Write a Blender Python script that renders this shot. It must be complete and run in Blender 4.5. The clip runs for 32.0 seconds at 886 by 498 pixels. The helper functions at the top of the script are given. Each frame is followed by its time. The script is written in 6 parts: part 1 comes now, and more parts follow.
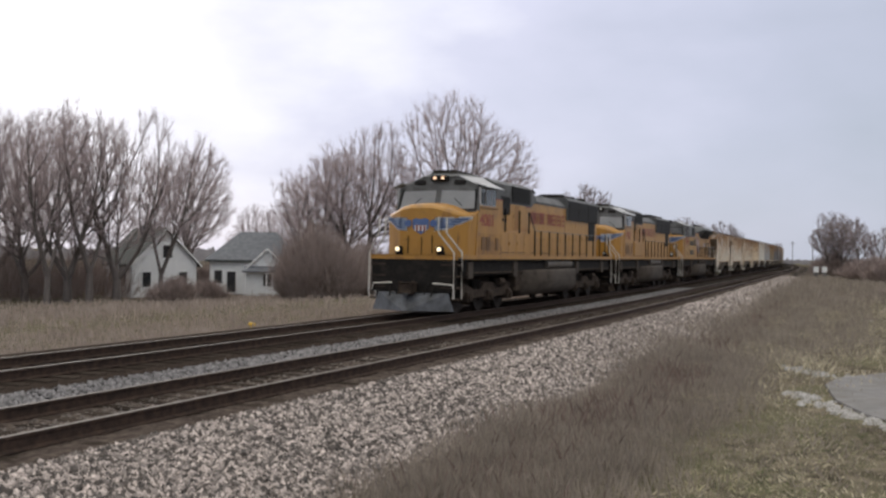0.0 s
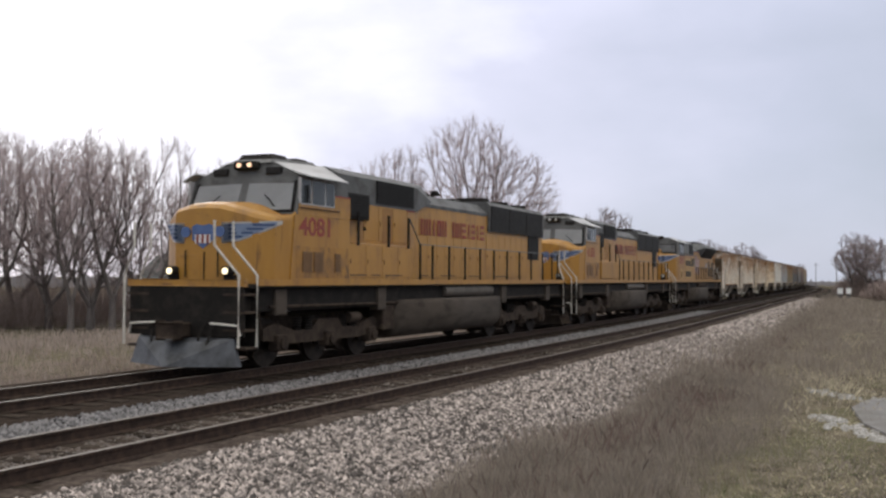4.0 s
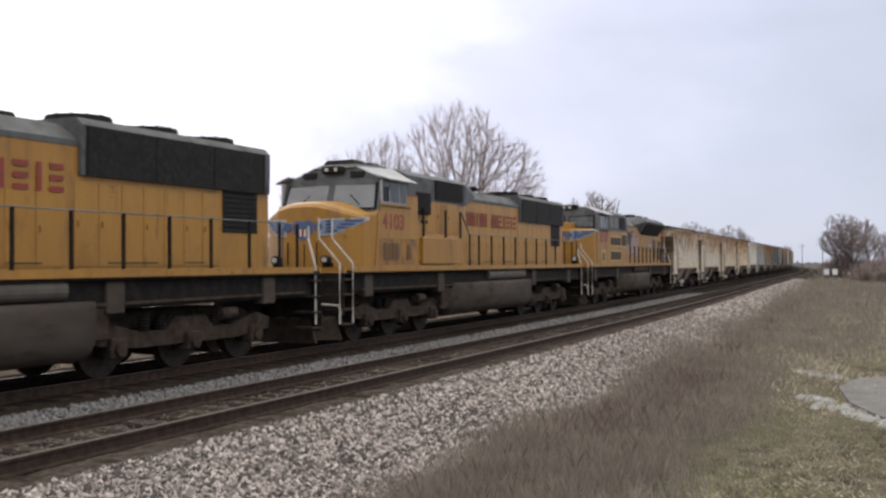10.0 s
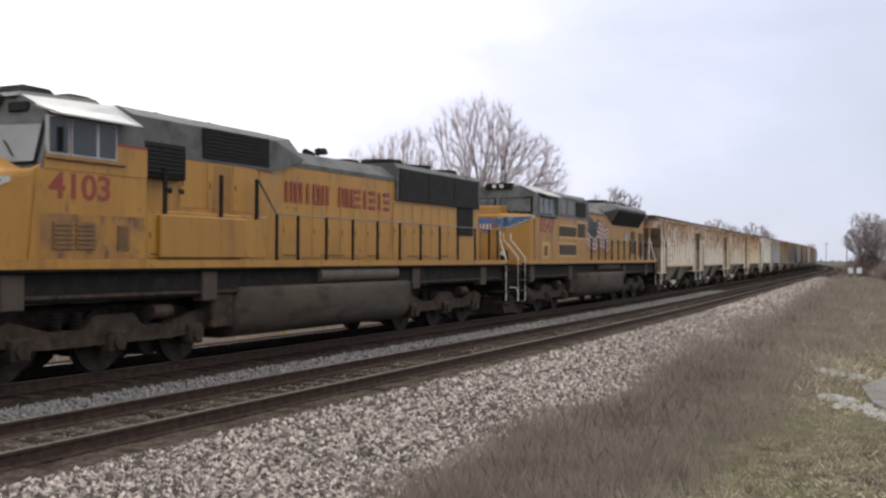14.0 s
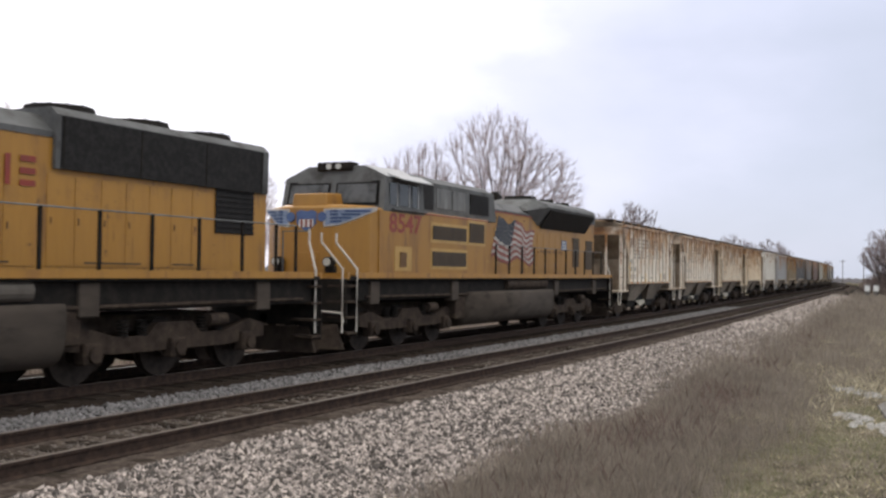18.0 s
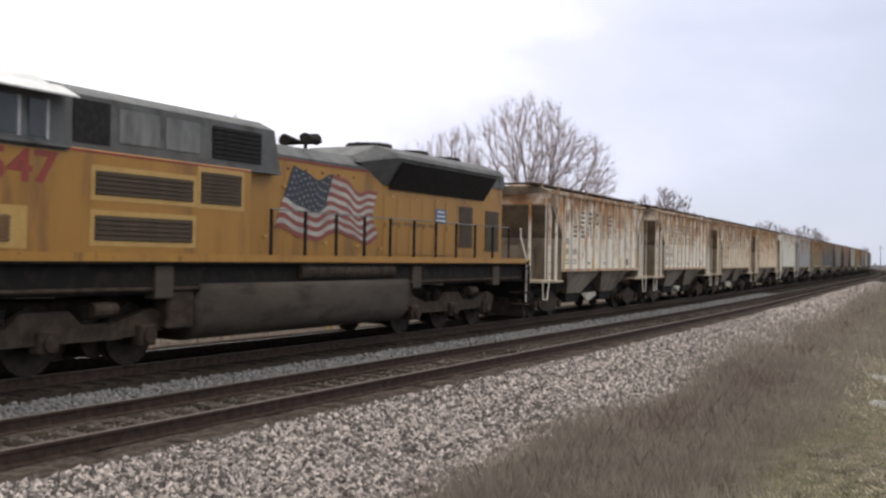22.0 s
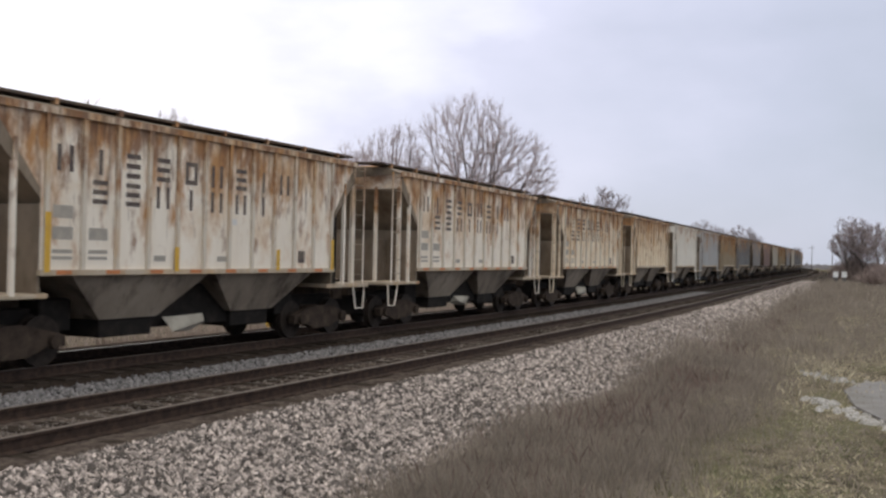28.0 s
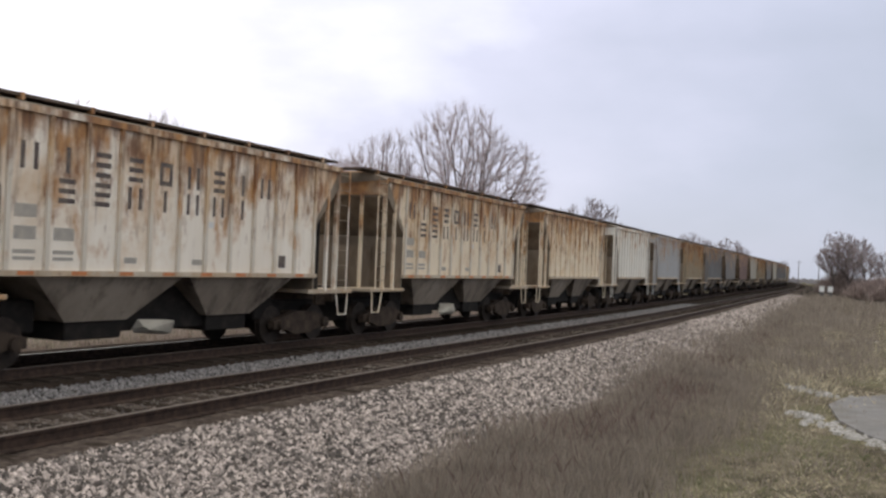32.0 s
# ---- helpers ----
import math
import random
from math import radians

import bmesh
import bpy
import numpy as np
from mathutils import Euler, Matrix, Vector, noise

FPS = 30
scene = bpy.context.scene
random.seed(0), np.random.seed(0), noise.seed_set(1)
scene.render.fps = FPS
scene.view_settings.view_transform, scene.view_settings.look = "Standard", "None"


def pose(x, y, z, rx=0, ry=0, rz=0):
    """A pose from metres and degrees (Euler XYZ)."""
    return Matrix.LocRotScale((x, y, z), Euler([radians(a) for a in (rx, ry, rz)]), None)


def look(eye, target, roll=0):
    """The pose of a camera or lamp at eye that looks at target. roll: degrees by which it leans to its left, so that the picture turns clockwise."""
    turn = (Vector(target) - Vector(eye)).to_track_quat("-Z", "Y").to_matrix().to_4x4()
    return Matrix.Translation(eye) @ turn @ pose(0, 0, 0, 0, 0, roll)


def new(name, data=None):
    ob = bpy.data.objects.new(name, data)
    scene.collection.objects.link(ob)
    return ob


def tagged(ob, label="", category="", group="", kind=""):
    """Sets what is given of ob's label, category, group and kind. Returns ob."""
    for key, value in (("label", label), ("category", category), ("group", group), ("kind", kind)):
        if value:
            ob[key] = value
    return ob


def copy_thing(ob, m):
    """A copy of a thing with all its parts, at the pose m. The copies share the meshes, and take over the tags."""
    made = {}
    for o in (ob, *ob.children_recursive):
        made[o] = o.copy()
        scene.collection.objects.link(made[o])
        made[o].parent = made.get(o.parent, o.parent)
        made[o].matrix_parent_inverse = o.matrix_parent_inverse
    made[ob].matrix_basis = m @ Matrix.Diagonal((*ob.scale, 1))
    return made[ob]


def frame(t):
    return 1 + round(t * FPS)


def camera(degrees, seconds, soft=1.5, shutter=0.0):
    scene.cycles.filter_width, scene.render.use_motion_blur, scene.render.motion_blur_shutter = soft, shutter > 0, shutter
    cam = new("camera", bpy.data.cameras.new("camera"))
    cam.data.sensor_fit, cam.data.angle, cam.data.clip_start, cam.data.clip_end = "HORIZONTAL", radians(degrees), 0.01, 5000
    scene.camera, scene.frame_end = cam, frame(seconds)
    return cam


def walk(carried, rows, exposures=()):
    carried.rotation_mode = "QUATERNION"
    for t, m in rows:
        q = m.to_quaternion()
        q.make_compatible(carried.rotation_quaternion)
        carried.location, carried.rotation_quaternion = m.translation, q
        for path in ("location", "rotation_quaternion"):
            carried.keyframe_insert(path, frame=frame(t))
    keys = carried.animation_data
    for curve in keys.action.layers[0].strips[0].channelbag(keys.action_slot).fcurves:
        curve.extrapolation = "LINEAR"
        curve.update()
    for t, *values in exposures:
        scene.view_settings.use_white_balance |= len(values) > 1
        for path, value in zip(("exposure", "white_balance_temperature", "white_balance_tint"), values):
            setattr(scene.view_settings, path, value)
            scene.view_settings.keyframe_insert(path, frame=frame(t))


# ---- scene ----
EYE = (0.0, 0.0, 1.977)         # over the rail tops, which lie at z = 0
cam = camera(47.54, 32.0, soft=2.5, shutter=0.4)
# seconds, tilt, lean, turn: a camcorder held in the hand
HELD = (
    (0, 0.22, -0.86, 23.86),
    (0.5, 0.08, -0.99, 23.84),
    (1, 0.11, -0.36, 23.80),
    (1.5, 0.23, -0.45, 24.58),
    (2, 0.34, 0.14, 25.41),
    (2.5, 0.81, -0.01, 25.18),
    (3, 1.03, -0.49, 24.70),
    (3.5, 1.52, -0.44, 24.97),
    (5.5, 1.72, -0.15, 24.97),
    (6, 1.56, -0.17, 25.03),
    (6.5, 1.39, -0.12, 24.87),
    (7, 1.08, 0.31, 24.75),
    (7.5, 0.94, 0.68, 25.02),
    (8, 0.54, 0.47, 25.78),
    (8.5, 0.99, 0.14, 26.08),
    (9, 0.68, 0.44, 24.47),
    (9.5, 0.68, 0.39, 24.65),
    (10, 0.82, 0.39, 24.36),
    (10.5, 1.07, 0.16, 24.88),
    (11, 0.92, 0.56, 24.51),
    (11.5, 0.76, 0.13, 25.17),
    (12, 0.96, 0.13, 25.18),
    (12.5, 0.63, 0.09, 25.13),
    (13, 0.66, 0.05, 25.44),
    (13.5, 0.58, -0.12, 25.43),
    (15.5, 0.30, -0.52, 26.07),
    (16, 0.41, -0.63, 26.12),
    (16.5, 1.05, -0.26, 25.94),
    (17, 0.94, -0.41, 25.88),
    (17.5, 0.82, -0.59, 26.46),
    (18, 1.25, -0.81, 26.37),
    (18.5, 1.34, -0.16, 26.61),
    (19, 1.59, -0.87, 27.38),
    (19.5, 1.60, -1.17, 27.00),
    (20, 1.49, -1.11, 27.41),
    (20.5, 1.40, -1.01, 27.44),
    (21, 1.09, -1.49, 27.93),
    (21.5, 1.16, -1.28, 28.46),
    (22, 0.35, -1.08, 28.21),
    (22.5, 1.53, 0.15, 28.03),
    (23, 0.31, 0.08, 28.66),
    (23.5, 0.51, -0.79, 28.10),
    (24, 0.90, -1.52, 28.02),
    (24.5, 0.89, -1.61, 27.09),
    (26.5, 0.61, -1.85, 26.83),
    (27, 1.56, -1.64, 26.11),
    (27.5, 0.92, -1.20, 25.83),
    (28, 0.31, -1.30, 24.84),
    (28.5, 0.64, -1.36, 24.88),
    (29, 0.66, -1.35, 25.43),
    (29.5, 0.94, -1.37, 25.43),
    (30, 1.26, -1.73, 25.32),
    (30.5, 1.22, -1.59, 25.09),
    (31, 0.48, -1.87, 24.41),
    (31.5, 0.50, -2.07, 23.76),
    (32, 0.77, -2.33, 24.17),
)
walk(cam, [(t, pose(*EYE, 90 + tilt, lean, turn)) for t, tilt, lean, turn in HELD],
     [(t, e, 6300, 10) for t, e in ((0, -0.05), (3, 0.0), (7, 0.11), (12, 0.23), (16, 0.29), (18, 0.24), (22, 0.23), (24, 0.26), (27, 0.02), (30, 0.06), (32, 0.03))])

# ---- light: overcast sky, the sun behind thin cloud beyond the tracks ----
SUN_TURN, SUN_UP = radians(50.0), radians(28.0)      # left of the line of the rails, above the horizon
TO_SUN = Vector((-math.sin(SUN_TURN) * math.cos(SUN_UP), math.cos(SUN_TURN) * math.cos(SUN_UP), math.sin(SUN_UP)))
sun = new("sun", bpy.data.lights.new("sun", "SUN"))
sun.data.energy, sun.data.angle, sun.data.color = 0.7, radians(25), (1.0, 0.96, 0.9)
sun.matrix_world = look((0, 0, 60), Vector((0, 0, 60)) - TO_SUN)


def build_world():
    w = bpy.data.worlds.new("overcast_sky")
    scene.world = w
    w.use_nodes = True
    nt = w.node_tree
    nt.nodes.clear()
    L = nt.links.new
    out = nt.nodes.new("ShaderNodeOutputWorld")
    bg = nt.nodes.new("ShaderNodeBackground")
    sky = nt.nodes.new("ShaderNodeTexSky")
    sky.sky_type, sky.sun_disc = "NISHITA", False
    sky.sun_elevation, sky.sun_rotation = SUN_UP, -SUN_TURN
    coord = nt.nodes.new("ShaderNodeTexCoord")
    stretch = nt.nodes.new("ShaderNodeMapping")
    stretch.inputs["Scale"].default_value = (1.0, 1.0, 2.2)
    L(coord.outputs["Generated"], stretch.inputs["Vector"])
    cloud = nt.nodes.new("ShaderNodeTexNoise")
    cloud.inputs["Scale"].default_value, cloud.inputs["Detail"].default_value = 5.0, 6.0
    cloud.inputs["Roughness"].default_value = 0.5
    L(stretch.outputs["Vector"], cloud.inputs["Vector"])
    # thin cloud glows round the hidden sun
    dot = nt.nodes.new("ShaderNodeVectorMath")
    dot.operation = "DOT_PRODUCT"
    dot.inputs[1].default_value = TO_SUN
    L(coord.outputs["Generated"], dot.inputs[0])
    glow = nt.nodes.new("ShaderNodeMapRange")
    glow.inputs["From Min"].default_value, glow.inputs["From Max"].default_value = 0.58, 0.97
    glow.inputs["To Min"].default_value, glow.inputs["To Max"].default_value = 0.0, 0.74
    glow.clamp = False
    L(dot.outputs["Value"], glow.inputs["Value"])
    bend = nt.nodes.new("ShaderNodeMath")
    bend.operation, bend.inputs[1].default_value = "MULTIPLY_ADD", 0.55
    L(cloud.outputs["Fac"], bend.inputs[0])
    L(glow.outputs["Result"], bend.inputs[2])
    ramp = nt.nodes.new("ShaderNodeValToRGB")
    e = ramp.color_ramp.elements
    e[0].position, e[0].color = 0.22, (0.52, 0.555, 0.64, 1)
    e[1].position, e[1].color = 1.0, (1.15, 1.12, 1.17, 1)
    for at, c in ((0.52, (0.62, 0.64, 0.76)), (0.78, (0.78, 0.775, 0.92))):
        e.new(at).color = (*c, 1)
    L(bend.outputs["Value"], ramp.inputs["Fac"])
    # an overcast sky grows brighter towards the zenith
    up = nt.nodes.new("ShaderNodeSeparateXYZ")
    L(coord.outputs["Generated"], up.inputs["Vector"])
    high = nt.nodes.new("ShaderNodeMapRange")
    high.inputs["From Min"].default_value, high.inputs["From Max"].default_value = 0.22, 1.0
    high.inputs["To Min"].default_value, high.inputs["To Max"].default_value = 1.0, 2.1
    L(up.outputs["Z"], high.inputs["Value"])
    dome = nt.nodes.new("ShaderNodeVectorMath")
    dome.operation = "SCALE"
    L(ramp.outputs["Color"], dome.inputs[0])
    L(high.outputs["Result"], dome.inputs["Scale"])
    whiten = nt.nodes.new("ShaderNodeMix")
    whiten.data_type = "RGBA"
    whiten.inputs["B"].default_value = (1.62, 1.52, 1.32, 1)
    lift = nt.nodes.new("ShaderNodeMapRange")
    lift.inputs["From Min"].default_value, lift.inputs["From Max"].default_value = 0.27, 0.75
    lift.inputs["To Min"].default_value, lift.inputs["To Max"].default_value = 0.0, 0.9
    L(up.outputs["Z"], lift.inputs["Value"])
    L(lift.outputs["Result"], whiten.inputs["Factor"])
    L(dome.outputs["Vector"], whiten.inputs["A"])
    thin = nt.nodes.new("ShaderNodeVectorMath")
    thin.operation, thin.inputs["Scale"].default_value = "SCALE", 0.10
    L(sky.outputs["Color"], thin.inputs[0])
    mix = nt.nodes.new("ShaderNodeMix")
    mix.data_type, mix.inputs["Factor"].default_value = "RGBA", 0.92
    L(thin.outputs["Vector"], mix.inputs["A"])
    L(whiten.outputs["Result"], mix.inputs["B"])
    L(mix.outputs["Result"], bg.inputs["Color"])
    bg.inputs["Strength"].default_value = 1.0
    L(bg.outputs["Background"], out.inputs["Surface"])


build_world()


# ---- materials ----
def mat(name, base, second=None, scale=6.0, blend=(0.4, 0.65), rough=0.7, metal=0.0, bump=0.0, fine=60.0, dirt=None, dirt_scale=1.2,
        dirt_blend=(0.5, 0.7), stretch=(1, 1, 1), jitter=0.0, island=False, emit=0.0):
    """A node material: base and second colour mixed by a noise, a coarser dirt over it, and a fine relief."""
    m = bpy.data.materials.new(name)
    m.use_nodes = True
    nt = m.node_tree
    L, N = nt.links.new, nt.nodes.new
    sh = nt.nodes["Principled BSDF"]
    sh.inputs["Roughness"].default_value, sh.inputs["Metallic"].default_value = rough, metal
    second = second or tuple(c * 0.78 for c in base)
    coord = N("ShaderNodeTexCoord")
    shift = N("ShaderNodeMapping")
    shift.inputs["Scale"].default_value = stretch
    L(coord.outputs["Object"], shift.inputs["Vector"])

    def layer(s, detail, lo, hi):
        n = N("ShaderNodeTexNoise")
        n.inputs["Scale"].default_value, n.inputs["Detail"].default_value = s, detail
        n.inputs["Roughness"].default_value = 0.62
        L(shift.outputs["Vector"], n.inputs["Vector"])
        r = N("ShaderNodeMapRange")
        r.inputs["From Min"].default_value, r.inputs["From Max"].default_value = lo, hi
        L(n.outputs["Fac"], r.inputs["Value"])
        return r.outputs["Result"]

    def over(fac, a, b):
        x = N("ShaderNodeMix")
        x.data_type = "RGBA"
        L(fac, x.inputs["Factor"])
        for sock, v in ((x.inputs["A"], a), (x.inputs["B"], b)):
            if isinstance(v, tuple):
                sock.default_value = (*v, 1)
            else:
                L(v, sock)
        return x.outputs["Result"]

    col = over(layer(scale, 6.0, *blend), base, second)
    if dirt:
        col = over(layer(dirt_scale, 5.0, *dirt_blend), col, dirt)
    if jitter:
        if island:
            rnd = N("ShaderNodeNewGeometry").outputs["Random Per Island"]
        else:
            rnd = N("ShaderNodeObjectInfo").outputs["Random"]
        r = N("ShaderNodeMapRange")
        r.inputs["To Min"].default_value, r.inputs["To Max"].default_value = 1 - jitter, 1 + jitter
        L(rnd, r.inputs["Value"])
        h = N("ShaderNodeVectorMath")
        h.operation = "SCALE"
        L(col, h.inputs[0])
        L(r.outputs["Result"], h.inputs["Scale"])
        col = h.outputs["Vector"]
    L(col, sh.inputs["Base Color"])
    if bump:
        n = N("ShaderNodeTexNoise")
        n.inputs["Scale"].default_value, n.inputs["Detail"].default_value = fine, 4.0
        L(coord.outputs["Object"], n.inputs["Vector"])
        b = N("ShaderNodeBump")
        b.inputs["Strength"].default_value, b.inputs["Distance"].default_value = bump, 0.02
        L(n.outputs["Fac"], b.inputs["Height"])
        L(b.outputs["Normal"], sh.inputs["Normal"])
    if emit:
        sh.inputs["Emission Color"].default_value = (*base, 1)
        sh.inputs["Emission Strength"].default_value = emit
    return m


M = {}
M["soil"] = mat("dry_turf", (0.165, 0.142, 0.105), (0.055, 0.047, 0.036), 3.2, (0.40, 0.60), 0.95, bump=1.0, fine=14, dirt=(0.11, 0.103, 0.066), dirt_scale=0.8, dirt_blend=(0.48, 0.62))
# near-black bed: shade in the gaps between the stones, put into its colour
M["ballast"] = mat("ballast_bed", (0.05, 0.044, 0.04), (0.02, 0.018, 0.016), 14, (0.42, 0.6), 0.9, bump=1.0, fine=22)
M["oily_far"] = mat("greasy_brown_ballast", (0.050, 0.039, 0.033), (0.028, 0.022, 0.019), 9, (0.4, 0.62), 0.85, bump=1.0, fine=22)
M["oily"] = mat("oily_ballast", (0.10, 0.081, 0.07), (0.045, 0.036, 0.032), 9, (0.4, 0.62), 0.85, bump=1.0, fine=22)
M["stone"] = mat("limestone_ballast", (0.37, 0.32, 0.296), (0.13, 0.11, 0.103), 25, (0.4, 0.65), 0.9, jitter=0.88, island=True)
M["stone_grey"] = mat("grey_ballast", (0.18, 0.172, 0.176), (0.11, 0.105, 0.107), 25, (0.4, 0.65), 0.9, jitter=0.45, island=True)
M["tie"] = mat("creosoted_oak", (0.055, 0.044, 0.037), (0.03, 0.025, 0.021), 5, (0.38, 0.62), 0.85, bump=0.7, fine=40, stretch=(1, 8, 8), jitter=0.3)
M["rail"] = mat("rusty_rail_steel", (0.068, 0.045, 0.035), (0.036, 0.026, 0.022), 8, (0.4, 0.62), 0.8, 0.1, bump=0.3)
M["railtop"] = mat("worn_rail_head", (0.13, 0.105, 0.092), (0.08, 0.062, 0.054), 12, (0.4, 0.65), 0.6, 0.3)
M["railtop_dull"] = mat("dull_rail_head", (0.14, 0.112, 0.098), (0.08, 0.062, 0.052), 12, (0.4, 0.65), 0.65, 0.2)
M["yellow"] = mat("armour_yellow_paint", (0.415, 0.21, 0.034), (0.345, 0.165, 0.028), 1.6, (0.35, 0.7), 0.42, dirt=(0.17, 0.082, 0.032), dirt_scale=2.0, dirt_blend=(0.54, 0.76), stretch=(1, 1.3, 0.3), bump=0.05, fine=8)
M["yellow_bright"] = mat("fresh_yellow_paint", (0.365, 0.183, 0.029), (0.295, 0.142, 0.025), 1.6, (0.35, 0.7), 0.45, dirt=(0.17, 0.08, 0.026), dirt_scale=1.6, dirt_blend=(0.52, 0.76), stretch=(1, 1.3, 0.3), bump=0.05)
M["grey"] = mat("harbour_grey_paint", (0.135, 0.137, 0.14), (0.092, 0.092, 0.093), 2.0, (0.4, 0.7), 0.6, dirt=(0.042, 0.037, 0.034), dirt_scale=1.5, dirt_blend=(0.52, 0.75), bump=0.05)
M["palegrey"] = mat("bleached_grey_paint", (0.42, 0.42, 0.43), (0.33, 0.325, 0.33), 3.0, (0.4, 0.7), 0.5)
M["black"] = mat("sooty_black_steel", (0.016, 0.014, 0.013), (0.032, 0.027, 0.023), 4, (0.45, 0.7), 0.75, bump=0.2)
M["grille"] = mat("black_grille", (0.018, 0.017, 0.017), (0.032, 0.03, 0.03), 10, (0.4, 0.65), 0.6)
M["under"] = mat("grimy_underframe", (0.066, 0.049, 0.038), (0.032, 0.024, 0.02), 3.5, (0.4, 0.65), 0.85, dirt=(0.10, 0.075, 0.055), dirt_scale=5, dirt_blend=(0.58, 0.76), bump=0.3, fine=30)
M["tank"] = mat("dusty_fuel_tank", (0.092, 0.075, 0.062), (0.06, 0.049, 0.041), 1.4, (0.38, 0.68), 0.75, dirt=(0.034, 0.028, 0.024), dirt_scale=2.0, dirt_blend=(0.52, 0.75), stretch=(1, 0.5, 1.5))
M["red"] = mat("signal_red_paint", (0.27, 0.04, 0.025), (0.20, 0.045, 0.03), 4, (0.4, 0.7), 0.5)
M["white"] = mat("white_paint", (0.74, 0.73, 0.72), (0.62, 0.61, 0.60), 3, (0.4, 0.7), 0.5)
M["rail_white"] = mat("off_white_handrail", (0.66, 0.62, 0.56), (0.45, 0.41, 0.36), 8, (0.45, 0.7), 0.5)
M["blue"] = mat("shield_blue_paint", (0.085, 0.14, 0.31), (0.06, 0.10, 0.24), 4, (0.4, 0.7), 0.5)
M["wing"] = mat("pale_blue_paint", (0.36, 0.45, 0.64), (0.28, 0.36, 0.54), 5, (0.4, 0.7), 0.5)
M["glass"] = mat("cab_glass", (0.05, 0.055, 0.06), (0.035, 0.04, 0.045), 2, (0.4, 0.7), 0.06)
# the sky's reflection is put into this pale pane colour
M["screen"] = mat("sky_reflection_windscreen", (0.47, 0.48, 0.50), (0.36, 0.37, 0.39), 0.8, (0.4, 0.7), 0.07)
M["plough"] = mat("worn_plough_steel", (0.10, 0.105, 0.12), (0.03, 0.03, 0.032), 2.5, (0.4, 0.66), 0.6)
M["lamp"] = mat("lit_headlamp", (1.0, 0.84, 0.55), (1.0, 0.8, 0.5), 2, (0.4, 0.7), 0.2, emit=1.6)
M["lamp_dim"] = mat("unlit_headlamp", (0.55, 0.55, 0.52), (0.45, 0.45, 0.42), 2, (0.4, 0.7), 0.15)
M["wheel"] = mat("wheel_steel", (0.055, 0.043, 0.036), (0.03, 0.025, 0.022), 6, (0.4, 0.65), 0.65, 0.3)
RUST = (0.33, 0.16, 0.06)


def stained(m, layers):
    """Lays blotches and runs over a paint: (scale along, scale down, threshold, softness, strength, colour), each car with its own."""
    nt = m.node_tree
    L, N = nt.links.new, nt.nodes.new
    sh = nt.nodes["Principled BSDF"]
    col = sh.inputs["Base Color"].links[0].from_socket
    coord = N("ShaderNodeTexCoord")
    own = N("ShaderNodeMath")
    own.operation, own.inputs[1].default_value = "MULTIPLY", 40.0
    L(N("ShaderNodeObjectInfo").outputs["Random"], own.inputs[0])
    moved = N("ShaderNodeVectorMath")
    moved.operation = "ADD"
    L(coord.outputs["Object"], moved.inputs[0])
    L(own.outputs["Value"], moved.inputs[1])
    for along, down, lo, soft, strength, stain in layers:
        shift = N("ShaderNodeMapping")
        shift.inputs["Scale"].default_value = (1.0, along, down)
        shift.inputs["Location"].default_value = (0, along * 3.7 + lo, down)
        L(moved.outputs["Vector"], shift.inputs["Vector"])
        n = N("ShaderNodeTexNoise")
        n.inputs["Scale"].default_value, n.inputs["Detail"].default_value, n.inputs["Roughness"].default_value = 1.0, 5.0, 0.62
        L(shift.outputs["Vector"], n.inputs["Vector"])
        r = N("ShaderNodeMapRange")
        r.inputs["From Min"].default_value, r.inputs["From Max"].default_value = lo, lo + soft
        r.inputs["To Max"].default_value = strength
        L(n.outputs["Fac"], r.inputs["Value"])
        x = N("ShaderNodeMix")
        x.data_type = "RGBA"
        L(r.outputs["Result"], x.inputs["Factor"])
        L(col, x.inputs["A"])
        x.inputs["B"].default_value = (*stain, 1)
        col = x.outputs["Result"]
    L(col, sh.inputs["Base Color"])
    return m


M["yellow_grimy"] = mat("grimy_yellow_paint", (0.40, 0.20, 0.034), (0.33, 0.158, 0.028), 1.6, (0.35, 0.7), 0.5, stretch=(1, 1.3, 0.3))
stained(M["yellow_grimy"], ((1.3, 1.6, 0.44, 0.2, 0.75, (0.17, 0.085, 0.04)), (4.0, 2.2, 0.52, 0.14, 0.8, (0.075, 0.04, 0.022))))
stained(M["yellow"], ((1.1, 0.9, 0.56, 0.16, 0.58, (0.20, 0.095, 0.035)), (9.0, 0.9, 0.62, 0.1, 0.7, (0.10, 0.045, 0.02)), (3.4, 3.9, 0.635, 0.08, 0.65, (0.085, 0.04, 0.02))))
stained(M["yellow_bright"], ((1.0, 0.8, 0.6, 0.18, 0.4, (0.22, 0.10, 0.03)), (8.0, 0.8, 0.64, 0.1, 0.5, (0.12, 0.05, 0.02))))


